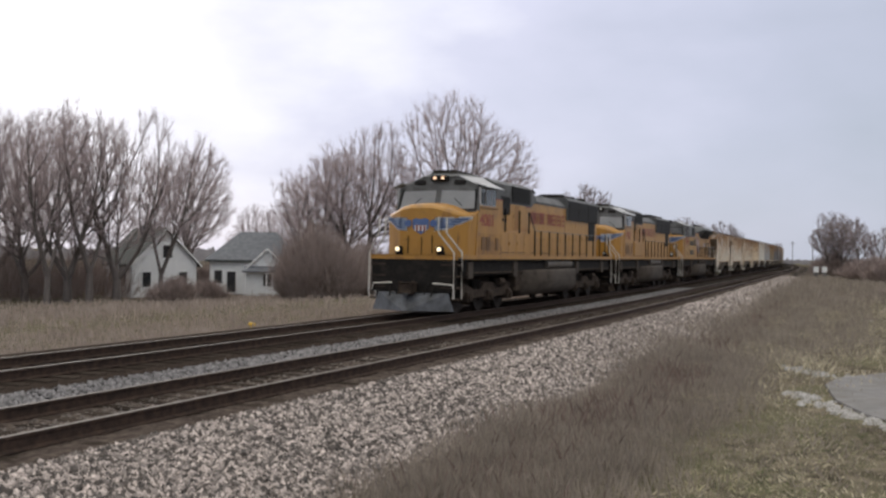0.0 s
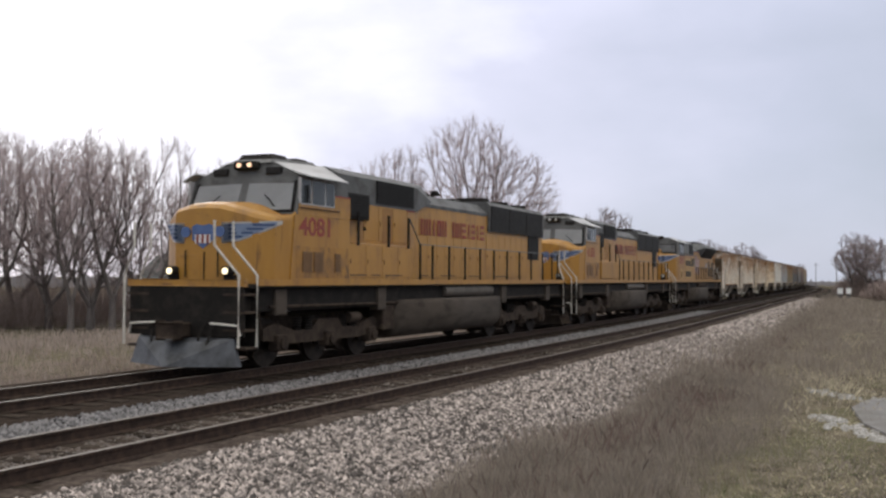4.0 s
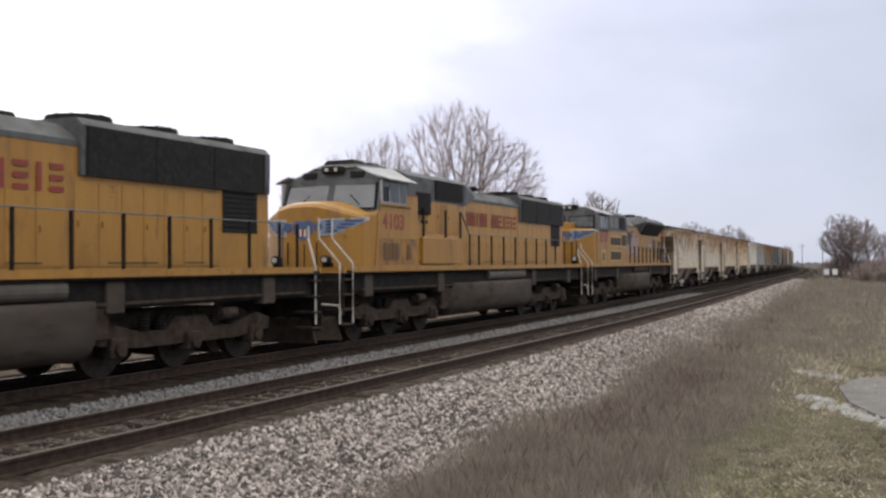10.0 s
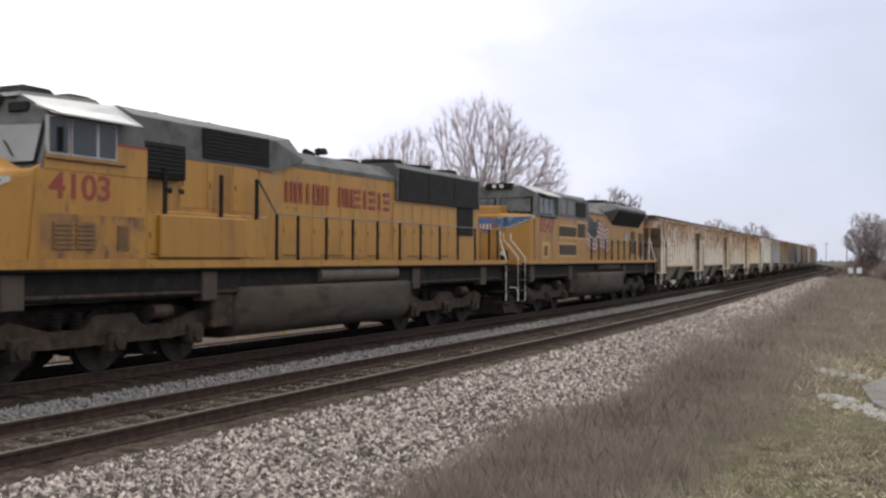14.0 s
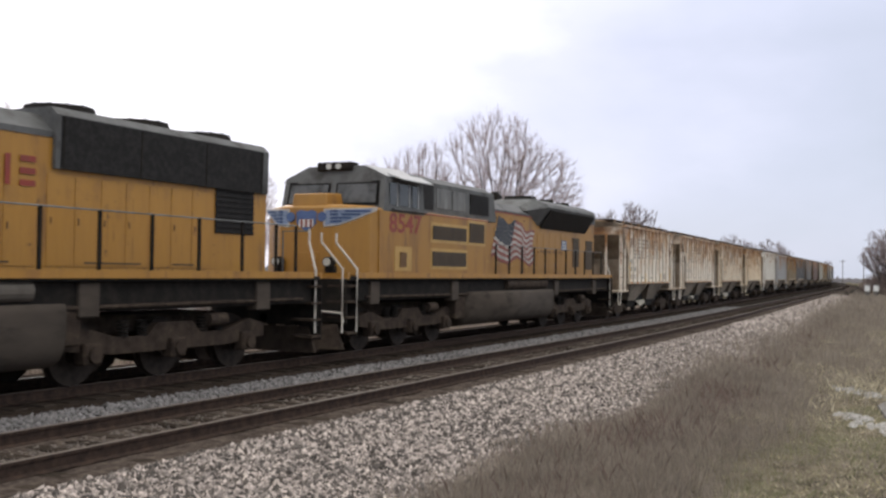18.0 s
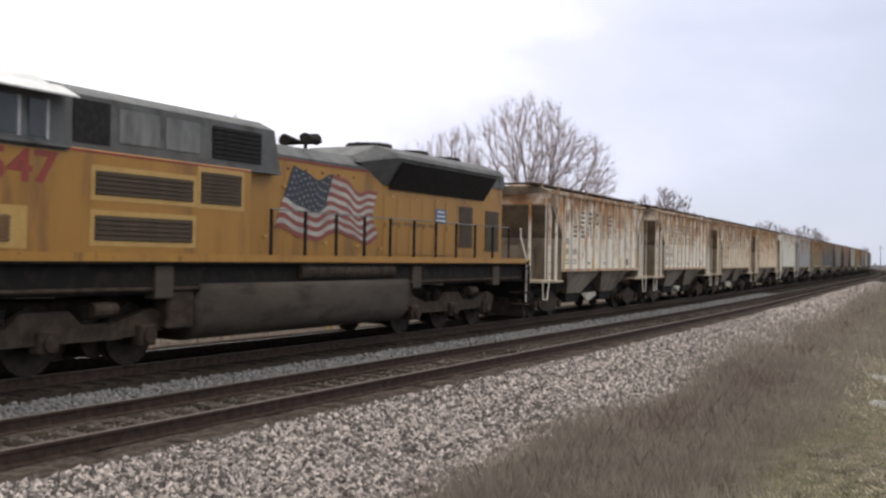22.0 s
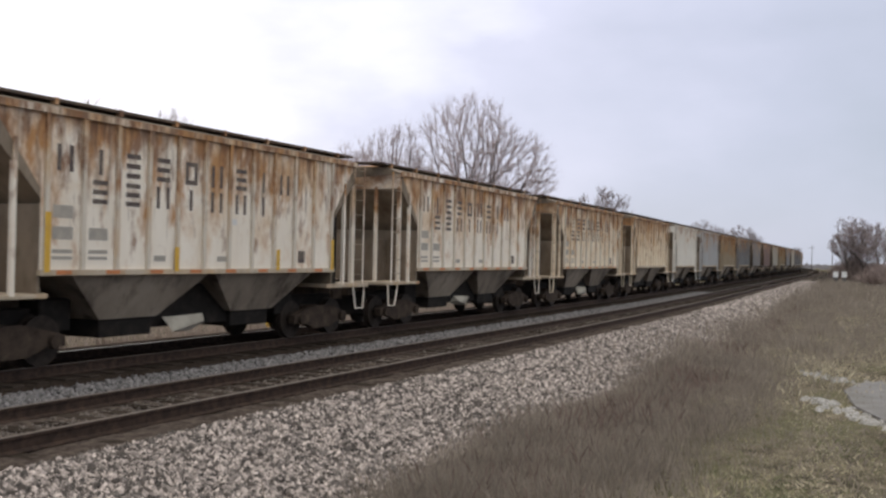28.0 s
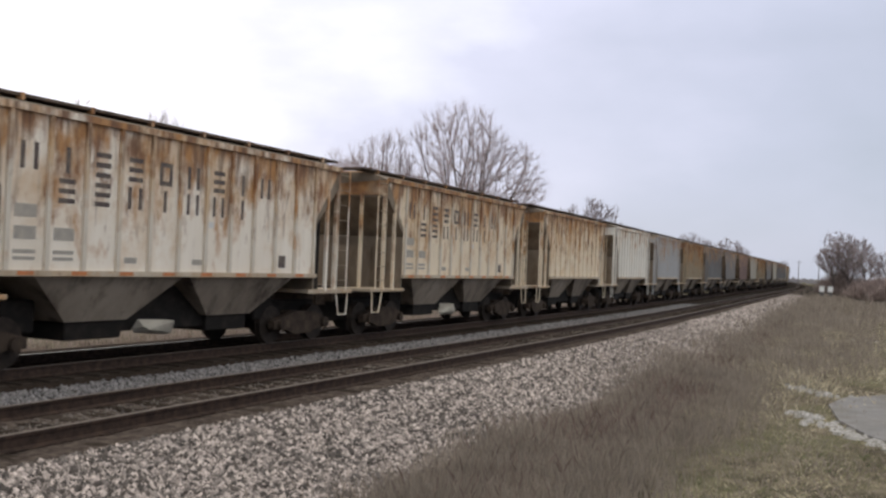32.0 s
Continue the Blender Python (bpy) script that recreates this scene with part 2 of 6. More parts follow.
def streaked(name, base, second, amount):
    """Weathered paint with vertical rust runs, heaviest under the roof edge."""
    m = mat(name, base, second, 0.8, (0.35, 0.7), 0.72, stretch=(1, 1.6, 0.4), bump=0.1, fine=10)
    nt = m.node_tree
    L, N = nt.links.new, nt.nodes.new
    sh = nt.nodes["Principled BSDF"]
    col = sh.inputs["Base Color"].links[0].from_socket
    coord = N("ShaderNodeTexCoord")
    split = N("ShaderNodeSeparateXYZ")
    L(coord.outputs["Object"], split.inputs["Vector"])
    rise = N("ShaderNodeMapRange")
    rise.inputs["From Min"].default_value, rise.inputs["From Max"].default_value = 1.6, 4.3
    rise.inputs["To Min"].default_value, rise.inputs["To Max"].default_value = -0.09, 0.13
    L(split.outputs["Z"], rise.inputs["Value"])
    own = N("ShaderNodeMath")
    own.operation, own.inputs[1].default_value = "MULTIPLY", 40.0
    L(N("ShaderNodeObjectInfo").outputs["Random"], own.inputs[0])
    moved = N("ShaderNodeVectorMath")
    moved.operation = "ADD"
    L(coord.outputs["Object"], moved.inputs[0])
    L(own.outputs["Value"], moved.inputs[1])
    for scale, along, down, lo, strength, rust in ((1.0, 0.75, 0.7, 0.52, 0.6, (0.52, 0.31, 0.125)), (1.0, 2.2, 1.1, 0.55, 0.9, (0.41, 0.19, 0.052)), (1.0, 3.6, 1.7, 0.585, 0.88, (0.21, 0.092, 0.04)), (1.0, 8.0, 1.0, 0.60, 0.75, (0.13, 0.07, 0.042))):
        shift = N("ShaderNodeMapping")
        shift.inputs["Scale"].default_value = (1.0, along, down)
        shift.inputs["Location"].default_value = (0, along * 3.7, 0)
        L(moved.outputs["Vector"], shift.inputs["Vector"])
        n = N("ShaderNodeTexNoise")
        n.inputs["Scale"].default_value, n.inputs["Detail"].default_value, n.inputs["Roughness"].default_value = scale, 5.0, 0.6
        L(shift.outputs["Vector"], n.inputs["Vector"])
        add = N("ShaderNodeMath")
        add.operation = "ADD"
        L(n.outputs["Fac"], add.inputs[0])
        L(rise.outputs["Result"], add.inputs[1])
        r = N("ShaderNodeMapRange")
        r.inputs["From Min"].default_value, r.inputs["From Max"].default_value = lo - amount, lo - amount + 0.17
        r.inputs["To Max"].default_value = strength
        L(add.outputs["Value"], r.inputs["Value"])
        x = N("ShaderNodeMix")
        x.data_type = "RGBA"
        L(r.outputs["Result"], x.inputs["Factor"])
        L(col, x.inputs["A"])
        x.inputs["B"].default_value = (*rust, 1)
        col = x.outputs["Result"]
    L(col, sh.inputs["Base Color"])
    return m


M["hop_white"] = streaked("rusty_white_hopper", (0.86, 0.80, 0.715), (0.75, 0.675, 0.575), 0.035)
M["hop_rib"] = streaked("rusted_hopper_rib", (0.66, 0.61, 0.53), (0.53, 0.46, 0.37), 0.03)
M["hop_sill"] = streaked("rusted_hopper_sill", (0.52, 0.45, 0.36), (0.38, 0.29, 0.20), 0.08)
M["hop_rust"] = streaked("heavily_rusted_hopper", (0.80, 0.70, 0.55), (0.70, 0.59, 0.44), 0.045)
# grime, and the shade of the recessed car ends put into the brown
M["hop_end"] = mat("grimy_shaded_hopper_end", (0.25, 0.20, 0.15), (0.13, 0.10, 0.072), 1.2, (0.38, 0.68), 0.8, dirt=(0.12, 0.085, 0.055), dirt_scale=2, dirt_blend=(0.48, 0.7), stretch=(1, 1, 0.5))
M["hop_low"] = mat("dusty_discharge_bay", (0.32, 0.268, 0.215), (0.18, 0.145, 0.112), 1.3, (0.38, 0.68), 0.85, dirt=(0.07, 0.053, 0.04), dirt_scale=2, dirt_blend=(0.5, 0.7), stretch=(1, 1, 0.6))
M["roofwalk"] = mat("rusty_roof_walk", (0.10, 0.065, 0.045), (0.06, 0.045, 0.035), 4, (0.4, 0.65), 0.8)
M["orange"] = mat("faded_orange_mark", (0.55, 0.20, 0.07), (0.42, 0.17, 0.07), 6, (0.4, 0.7), 0.6)
M["amber"] = mat("yellow_reflector", (0.66, 0.40, 0.04), (0.55, 0.33, 0.05), 6, (0.4, 0.7), 0.5)
M["grimy_yellow"] = mat("grimy_yellow_louvre", (0.22, 0.118, 0.045), (0.15, 0.08, 0.035), 4, (0.4, 0.66), 0.6)
M["brown_slat"] = mat("rusty_brown_louvre", (0.08, 0.05, 0.024), (0.045, 0.03, 0.017), 3, (0.4, 0.66), 0.6)
M["yellow_pale"] = mat("bleached_yellow_paint", (0.50, 0.32, 0.10), (0.42, 0.25, 0.07), 3, (0.4, 0.66), 0.5)
M["ochre"] = mat("grimy_ochre_door", (0.30, 0.145, 0.03), (0.22, 0.10, 0.026), 3, (0.4, 0.66), 0.55)
M["midgrey"] = mat("scuffed_grey_panel", (0.22, 0.225, 0.225), (0.12, 0.12, 0.122), 3, (0.4, 0.66), 0.5, stretch=(1, 1, 0.3))
M["dark_weeds"] = mat("dark_reddish_stalks", (0.20, 0.145, 0.122), (0.13, 0.092, 0.08), 2, (0.4, 0.66), 0.95, jitter=0.3, island=True)
M["straw"] = mat("bleached_straw", (0.52, 0.46, 0.34), (0.38, 0.33, 0.23), 2, (0.4, 0.66), 0.95, jitter=0.35, island=True)
M["reservoir"] = mat("dusty_grey_reservoir", (0.115, 0.098, 0.083), (0.07, 0.06, 0.05), 2, (0.4, 0.66), 0.7)
M["dust"] = mat("pale_dust_coat", (0.44, 0.41, 0.35), (0.34, 0.31, 0.26), 3, (0.4, 0.66), 0.9)
M["field"] = mat("dead_field_grass", (0.40, 0.33, 0.285), (0.28, 0.225, 0.195), 0.6, (0.36, 0.66), 0.95, jitter=0.2, island=True)
M["lamp_warm"] = mat("dimmed_headlamp", (1.0, 0.66, 0.42), (1.0, 0.6, 0.38), 2, (0.4, 0.7), 0.2, emit=1.1)
# a weaker, broken sky reflection painted into the third engine's panes
M["screen_dim"] = mat("faint_reflection_windscreen", (0.22, 0.225, 0.235), (0.12, 0.122, 0.128), 2.2, (0.42, 0.62), 0.08)
M["letter"] = mat("faded_grey_lettering", (0.075, 0.056, 0.055), (0.17, 0.14, 0.115), 5, (0.42, 0.66), 0.7)
M["bark"] = mat("grey_brown_bark", (0.15, 0.13, 0.122), (0.095, 0.08, 0.075), 6, (0.4, 0.65), 0.9, stretch=(1, 1, 0.3))
# darker copy of the twig colour: far crowns seen against the light
M["twig_backlit"] = mat("backlit_twigs", (0.235, 0.19, 0.192), (0.15, 0.12, 0.122), 1, (0.4, 0.65), 0.9)
M["twig"] = mat("reddish_twigs", (0.40, 0.325, 0.33), (0.275, 0.22, 0.222), 1, (0.4, 0.65), 0.9)
M["brush"] = mat("brown_brush", (0.34, 0.275, 0.255), (0.23, 0.18, 0.165), 2, (0.4, 0.65), 0.95, jitter=0.35, island=True)
M["weeds"] = mat("dead_weeds", (0.318, 0.27, 0.226), (0.22, 0.185, 0.153), 1.2, (0.36, 0.66), 0.95, jitter=0.28, island=True)
M["grass"] = mat("yellow_green_turf", (0.36, 0.325, 0.205), (0.12, 0.125, 0.065), 2.2, (0.44, 0.56), 0.95, jitter=0.4, island=True)
M["moss"] = mat("mossy_young_grass", (0.16, 0.18, 0.075), (0.085, 0.10, 0.045), 1.5, (0.4, 0.6), 0.95, jitter=0.45, island=True)
M["siding"] = mat("white_clapboard", (0.86, 0.865, 0.87), (0.77, 0.775, 0.78), 1.5, (0.4, 0.7), 0.7, bump=0.1)
M["shingle"] = mat("grey_shingles", (0.17, 0.18, 0.20), (0.12, 0.125, 0.14), 3, (0.4, 0.66), 0.9, bump=0.3)
M["shingle_dark"] = mat("mossy_dark_shingles", (0.09, 0.095, 0.09), (0.06, 0.062, 0.058), 3, (0.4, 0.66), 0.9, bump=0.3)
M["window"] = mat("dark_window", (0.03, 0.032, 0.036), (0.045, 0.046, 0.05), 1.5, (0.4, 0.7), 0.1)
M["concrete"] = mat("worn_concrete", (0.175, 0.168, 0.166), (0.12, 0.115, 0.113), 2.5, (0.4, 0.66), 0.9, bump=0.2, dirt=(0.10, 0.09, 0.078), dirt_scale=0.8)
M["snow"] = mat("old_snow", (0.40, 0.39, 0.38), (0.20, 0.188, 0.17), 9, (0.42, 0.62), 0.9, bump=0.5)
M["wood"] = mat("weathered_pole", (0.13, 0.10, 0.08), (0.09, 0.07, 0.055), 5, (0.4, 0.66), 0.9, stretch=(4, 4, 0.4))
# distance haze is put into the woods' pale grey
M["haze"] = mat("haze_paled_wood", (0.34, 0.32, 0.33), (0.27, 0.25, 0.26), 0.2, (0.4, 0.66), 0.95)

for k in ("black", "under", "tank", "grille", "wheel", "tie", "oily", "oily_far", "rail", "ballast", "soil", "grey", "midgrey"):
    M[k].node_tree.nodes["Principled BSDF"].inputs["Specular IOR Level"].default_value = 0.12
for k in ("oily", "oily_far", "ballast", "soil", "tie"):
    M[k].node_tree.nodes["Principled BSDF"].inputs["Specular IOR Level"].default_value = 0.0


# ---- mesh helpers ----
def box(bm, x0, x1, y0, y1, z0, z1, bevel=0.0):
    r = bmesh.ops.create_cube(bm, size=1.0)
    for v in r["verts"]:
        v.co = Vector((x0 if v.co.x < 0 else x1, y0 if v.co.y < 0 else y1, z0 if v.co.z < 0 else z1))
    if bevel:
        ed = list({e for v in r["verts"] for e in v.link_edges})
        bmesh.ops.bevel(bm, geom=ed, offset=bevel, segments=1, affect="EDGES", profile=0.7)
    return bm


def prism(bm, profile, a0, a1, axis="y"):
    """A profile of (u, z) points swept along y (u is x) or along x (u is y)."""
    def at(u, z, a):
        return (u, a, z) if axis == "y" else (a, u, z)
    lo = [bm.verts.new(at(u, z, a0)) for u, z in profile]
    hi = [bm.verts.new(at(u, z, a1)) for u, z in profile]
    n = len(profile)
    bm.faces.new(lo)
    bm.faces.new(hi[::-1])
    for i in range(n):
        bm.faces.new((lo[i], hi[i], hi[(i + 1) % n], lo[(i + 1) % n]))
    bmesh.ops.recalc_face_normals(bm, faces=bm.faces[:])
    return bm


def hull(bm, pts):
    vs = [bm.verts.new(p) for p in pts]
    bmesh.ops.convex_hull(bm, input=vs)
    return bm


def cyl(bm, c, r, length, axis="x", seg=16, r2=None):
    m = {"x": pose(*c, 0, 90, 0), "y": pose(*c, 90, 0, 0), "z": pose(*c)}[axis]
    bmesh.ops.create_cone(bm, cap_ends=True, segments=seg, radius1=r, radius2=r if r2 is None else r2, depth=length, matrix=m)
    return bm


def tube(bm, pts, r, seg=6):
    """A round bar through the points."""
    pts = [Vector(p) for p in pts]
    rings = []
    for i, p in enumerate(pts):
        d = (pts[min(i + 1, len(pts) - 1)] - pts[max(i - 1, 0)]).normalized()
        u = d.orthogonal().normalized()
        w = d.cross(u)
        rings.append([bm.verts.new(p + r * (math.cos(2 * math.pi * k / seg) * u + math.sin(2 * math.pi * k / seg) * w)) for k in range(seg)])
    for a, b in zip(rings, rings[1:]):
        near = min(range(seg), key=lambda k: (b[k].co - a[0].co).length)
        for k in range(seg):
            bm.faces.new((a[k], a[(k + 1) % seg], b[(k + 1 + near) % seg], b[(k + near) % seg]))
    bm.faces.new(rings[0][::-1])
    bm.faces.new(rings[-1])
    return bm


def part(name, bm, material, parent=None, label="", smooth=False):
    me = bpy.data.meshes.new(name)
    bm.to_mesh(me)
    bm.free()
    me.materials.append(material)
    if smooth:
        me.shade_smooth()
    ob = new(name, me)
    ob.parent = parent
    if label:
        tagged(ob, label)
    return ob


def same(name, ob, parent, m):
    """Another part on the mesh of ob."""
    o = new(name, ob.data)
    o.parent = parent
    o.matrix_basis = m
    return o


def B():
    return bmesh.new()


def sheet(name, verts, faces, material, smooth=False):
    me = bpy.data.meshes.new(name)
    me.from_pydata(verts, [], faces)
    me.materials.append(material)
    if smooth:
        me.shade_smooth()
    return new(name, me)


def soup(name, v, tris, material):
    """A mesh object from arrays of corners and triangles."""
    me = bpy.data.meshes.new(name)
    me.vertices.add(len(v))
    me.vertices.foreach_set("co", np.asarray(v, np.float32).ravel())
    n = len(tris)
    me.loops.add(3 * n)
    me.loops.foreach_set("vertex_index", np.asarray(tris, np.int32).ravel())
    me.polygons.add(n)
    me.polygons.foreach_set("loop_start", np.arange(0, 3 * n, 3, dtype=np.int32))
    me.update(calc_edges=True)
    me.materials.append(material)
    return new(name, me)


def writing(text, size, material, name, parent, m, width=None, depth=0.004):
    """Characters in the built-in font as a mesh, lying in the xy plane of m."""
    cu = bpy.data.curves.new(name, "FONT")
    cu.body, cu.size, cu.extrude, cu.align_x = text, size, depth, "CENTER"
    cu.offset = size * 0.022
    tmp = bpy.data.objects.new(name, cu)
    scene.collection.objects.link(tmp)
    bpy.context.view_layer.update()
    me = bpy.data.meshes.new_from_object(tmp.evaluated_get(bpy.context.evaluated_depsgraph_get()))
    bpy.data.objects.remove(tmp)
    xs = [v.co.x for v in me.vertices]
    if width and xs:
        k = width / (max(xs) - min(xs))
        for v in me.vertices:
            v.co.x *= k
    me.materials.clear()
    me.materials.append(material)
    ob = new(name, me)
    ob.parent = parent
    ob.matrix_basis = m
    return ob


# ---- the ground and the two tracks ----
NEAR, FAR = -9.12, -13.58          # track centres where they pass the camera
GAUGE = 1.505
BENDS = ((0.00095, 14.0, 56.0), (0.0006, 170.0, 290.0))     # the line bears slightly left over these stretches, and runs straight between


def bend(y):
    """How far the line has borne away at y."""
    off = 0.0
    for curve, y0, y1 in BENDS:
        a = min(max(y, y0), y1) - y0
        off -= curve * (a * a / 2 + a * max(0.0, y - y1))
    return off


LIE_X = (-400, -75, -50, -30, -20, -16.9, -16.1, -7.5, -5.2, -4.2, 3, 40, 400)
LIE_Z = (-3.2, -2.6, -2.2, -1.3, -0.7, -0.45, -0.24, -0.24, -0.56, -0.58, -0.52, -0.9, -1.5)


def lie(x, y=0.0):
    """Height of the ground across the line."""
    return float(np.interp(x - bend(y), LIE_X, LIE_Z))


ALONG = [-60, -20, 0] + [5.0 * i for i in range(3, 62)] + [400, 500, 900]


def sweep(bm, profile, ys=ALONG):
    """A profile of (x, z) points carried along the line."""
    rings = [[bm.verts.new((x + bend(y), y, z)) for x, z in profile] for y in ys]
    n = len(profile)
    for a, b in zip(rings, rings[1:]):
        for k in range(n):
            bm.faces.new((a[k], b[k], b[(k + 1) % n], a[(k + 1) % n]))
    bm.faces.new(rings[0])
    bm.faces.new(rings[-1][::-1])
    bmesh.ops.recalc_face_normals(bm, faces=bm.faces[:])
    return bm


def build_ground():
    xs = sorted({-2500, -900, -400, -200, -100, -75, -60, -50, -40, -30, -24, -20, -18.8, -16.9, -16.1, -12, -7.5, -6.5, -5.6, -5, -4.6, -4, -3, -2, -1, 0, 1, 2, 3, 5, 8, 12, 20, 40, 100, 300, 900, 2500})
    ys = [-2500, -300, -60, -20, -8] + list(np.arange(-4, 40, 1.0)) + list(np.arange(40, 160, 5.0)) + [180, 240, 320, 450, 700, 1200, 2500]
    v, f = [], []
    for y in ys:
        for x in xs:
            free = x < -16.5 or x > -5.2
            z = float(np.interp(x, LIE_X, LIE_Z)) + (0.05 * noise.noise((x * 0.5, y * 0.4, 3.1)) if free else -0.05)
            v.append((x + bend(min(y, 600)), y, z))
    n = len(xs)
    for j in range(len(ys) - 1):
        for i in range(n - 1):
            f.append((j * n + i, j * n + i + 1, (j + 1) * n + i + 1, (j + 1) * n + i))
    tagged(sheet("ground", v, f, M["soil"], True), "flat verge of dead brown grass beside the railway", "ground", kind="structure")
    prof = [(-16.6, -0.62), (-15.95, -0.23), (-7.55, -0.215), (-5.0, -0.60), (-5.0, -0.9), (-17.8, -0.9)]
    bed = part("ballast_bed", sweep(B(), prof), M["ballast"])
    tagged(bed, "long bed of crushed limestone ballast under both tracks", "ballast", kind="structure")
    # oil-stained dirt: heaped beyond the train's track, lying unevenly over the tie ends of the near one
    far = part("oily_strip", sweep(B(), [(FAR - 2.35, -0.34), (FAR - 2.05, -0.12), (FAR - 1.45, -0.12), (FAR - 1.25, -0.2), (FAR + 1.65, -0.2), (FAR + 1.75, -0.24)]), M["oily_far"])
    tagged(far, "dark oil-stained ballast along the train's track", "ballast", kind="structure")
    xs = [NEAR - 1.45 + 0.15 * i for i in range(21)]
    ys = [-20 + 0.2 * i for i in range(400)] + [60 + 4.0 * i for i in range(60)]
    v, f = [], []
    for y in ys:
        for i, x in enumerate(xs):
            edge = i in (0, len(xs) - 1)
            z = -0.26 if edge else -0.188 + 0.03 * noise.noise((x * 2.3, y * 1.9, 7.0)) + 0.012 * noise.noise((x * 9, y * 9, 2.0)) + (0.016 if abs(x - NEAR) > 0.85 else 0.0)
            v.append((x + bend(y), y, z))
    n = len(xs)
    for j in range(len(ys) - 1):
        for i in range(n - 1):
            f.append((j * n + i, j * n + i + 1, (j + 1) * n + i + 1, (j + 1) * n + i))
    tagged(sheet("oily_strip", v, f, M["oily"], True), "dark oil-stained dirt between and beside the near rails", "ballast", kind="structure")


def rail_profile(x):
    return [(x - 0.075, -0.18), (x - 0.075, -0.165), (x - 0.012, -0.145), (x - 0.012, -0.045), (x - 0.036, -0.035), (x - 0.036, -0.004),
            (x + 0.036, -0.004), (x + 0.036, -0.035), (x + 0.012, -0.045), (x + 0.012, -0.145), (x + 0.075, -0.165), (x + 0.075, -0.18)]


def build_track(cx, used):
    root = tagged(new("railway_track"), "railway track of rusty steel rails on creosoted ties" if used else "empty railway track with rusty rails beside the train", "track", "tracks", "structure")
    root.location = (cx, 0, 0)
    for s in (-1, 1):
        x = s * GAUGE / 2
        r = part("rail", sweep(B(), rail_profile(x)), M["rail"], root)
        part("rail_head", sweep(B(), [(x - 0.034, -0.004), (x - 0.034, 0), (x + 0.034, 0), (x + 0.034, -0.004)]), M["railtop"] if used else M["railtop_dull"], r, "worn running surface")
    return root


TRACKS = [(build_track(NEAR, False), False), (build_track(FAR, True), True)]
build_ground()


# ---- the train; each car's y runs backwards from its front, x = 0 on the track's centre, the camera sees +x ----
CARS, WHEELS = [], []


def wheelset(parent, y, r):
    """An axle with two flanged wheels that turn together."""
    bm = B()
    cyl(bm, (0, 0, 0), 0.09, 1.9, "x", 10)
    for s in (-1, 1):
        cyl(bm, (s * 0.745, 0, 0), r, 0.13, "x", 24)
        cyl(bm, (s * 0.685, 0, 0), r + 0.028, 0.03, "x", 24)
        cyl(bm, (s * 0.83, 0, 0), 0.17, 0.08, "x", 10)
        for k in range(4):
            a = k * math.pi / 2
            cyl(bm, (s * 0.812, 0.55 * r * math.cos(a), 0.55 * r * math.sin(a)), 0.12 * r, 0.012, "x", 8)
    ob = part("wheelset", bm, M["wheel"], parent)
    ob.location = (0, y, r)
    return ob


def loco_truck(loco, cy):
    root = part("truck", box(B(), -0.55, 0.55, cy - 1.9, cy + 1.9, 0.78, 1.12, 0.04), M["under"], loco, "grimy three-axle locomotive truck")
    for s in (-1, 1):
        bm = B()
        prof = [(cy - 2.65, 0.62), (cy - 2.65, 0.86), (cy - 2.2, 0.98), (cy - 1.4, 0.78), (cy - 0.7, 0.78), (cy - 0.45, 1.0), (cy + 0.45, 1.0), (cy + 0.7, 0.78), (cy + 1.4, 0.78), (cy + 2.2, 0.98), (cy + 2.65, 0.86), (cy + 2.65, 0.62), (cy + 1.5, 0.5), (cy - 1.5, 0.5)]
        prism(bm, prof, s * 1.0, s * 1.16, "x")
        part("side_frame", bm, M["under"], root)
        for y in (-2.05, 0, 2.05):
            bm = B()
            box(bm, s * 1.0, s * 1.27, cy + y - 0.19, cy + y + 0.19, 0.36, 0.72, 0.03)
            cyl(bm, (s * 1.29, cy + y, 0.53), 0.13, 0.08, "x", 12)
            part("axle_box", bm, M["under"], root)
        for y in (-1.25, -0.8, 0.8, 1.25):
            bm = B()
            for k in range(5):
                cyl(bm, (s * 1.1, cy + y, 0.80 + 0.06 * k), 0.10, 0.035, "z", 10)
            part("spring", bm, M["black"], root)
        part("brake_cylinder", cyl(B(), (s * 1.22, cy + 1.05, 1.0), 0.13, 0.5, "y", 12), M["under"], root)
    for y in (-2.05, 0, 2.05):
        w = wheelset(root, cy + y, 0.53)
        part("traction_motor", cyl(B(), (0, cy + y + (0.55 if y < 1 else -0.55), 0.52), 0.36, 1.25, "x", 12), M["under"], root)
        WHEELS.append((w, (0, cy + y, 0.53), 0.53))
    return root


def slats(name, parent, x, y0, y1, z0, z1, n, material=None):
    """A louvred opening on a side wall: a dark back and proud slats."""
    s = 1 if x > 0 else -1
    back = part(name, box(B(), x, x + s * 0.008, y0, y1, z0, z1), material or M["grille"], parent)
    h = (z1 - z0) / n
    bm = B()
    box(bm, 0, s * 0.022, y0, y1, 0.18 * h, 0.62 * h)
    first = part("slat", bm, material or M["grille"], back)
    first.location = (x + s * 0.008, 0, z0)
    for i in range(1, n):
        same("slat", first, back, pose(x + s * 0.008, 0, z0 + i * h))
    return back


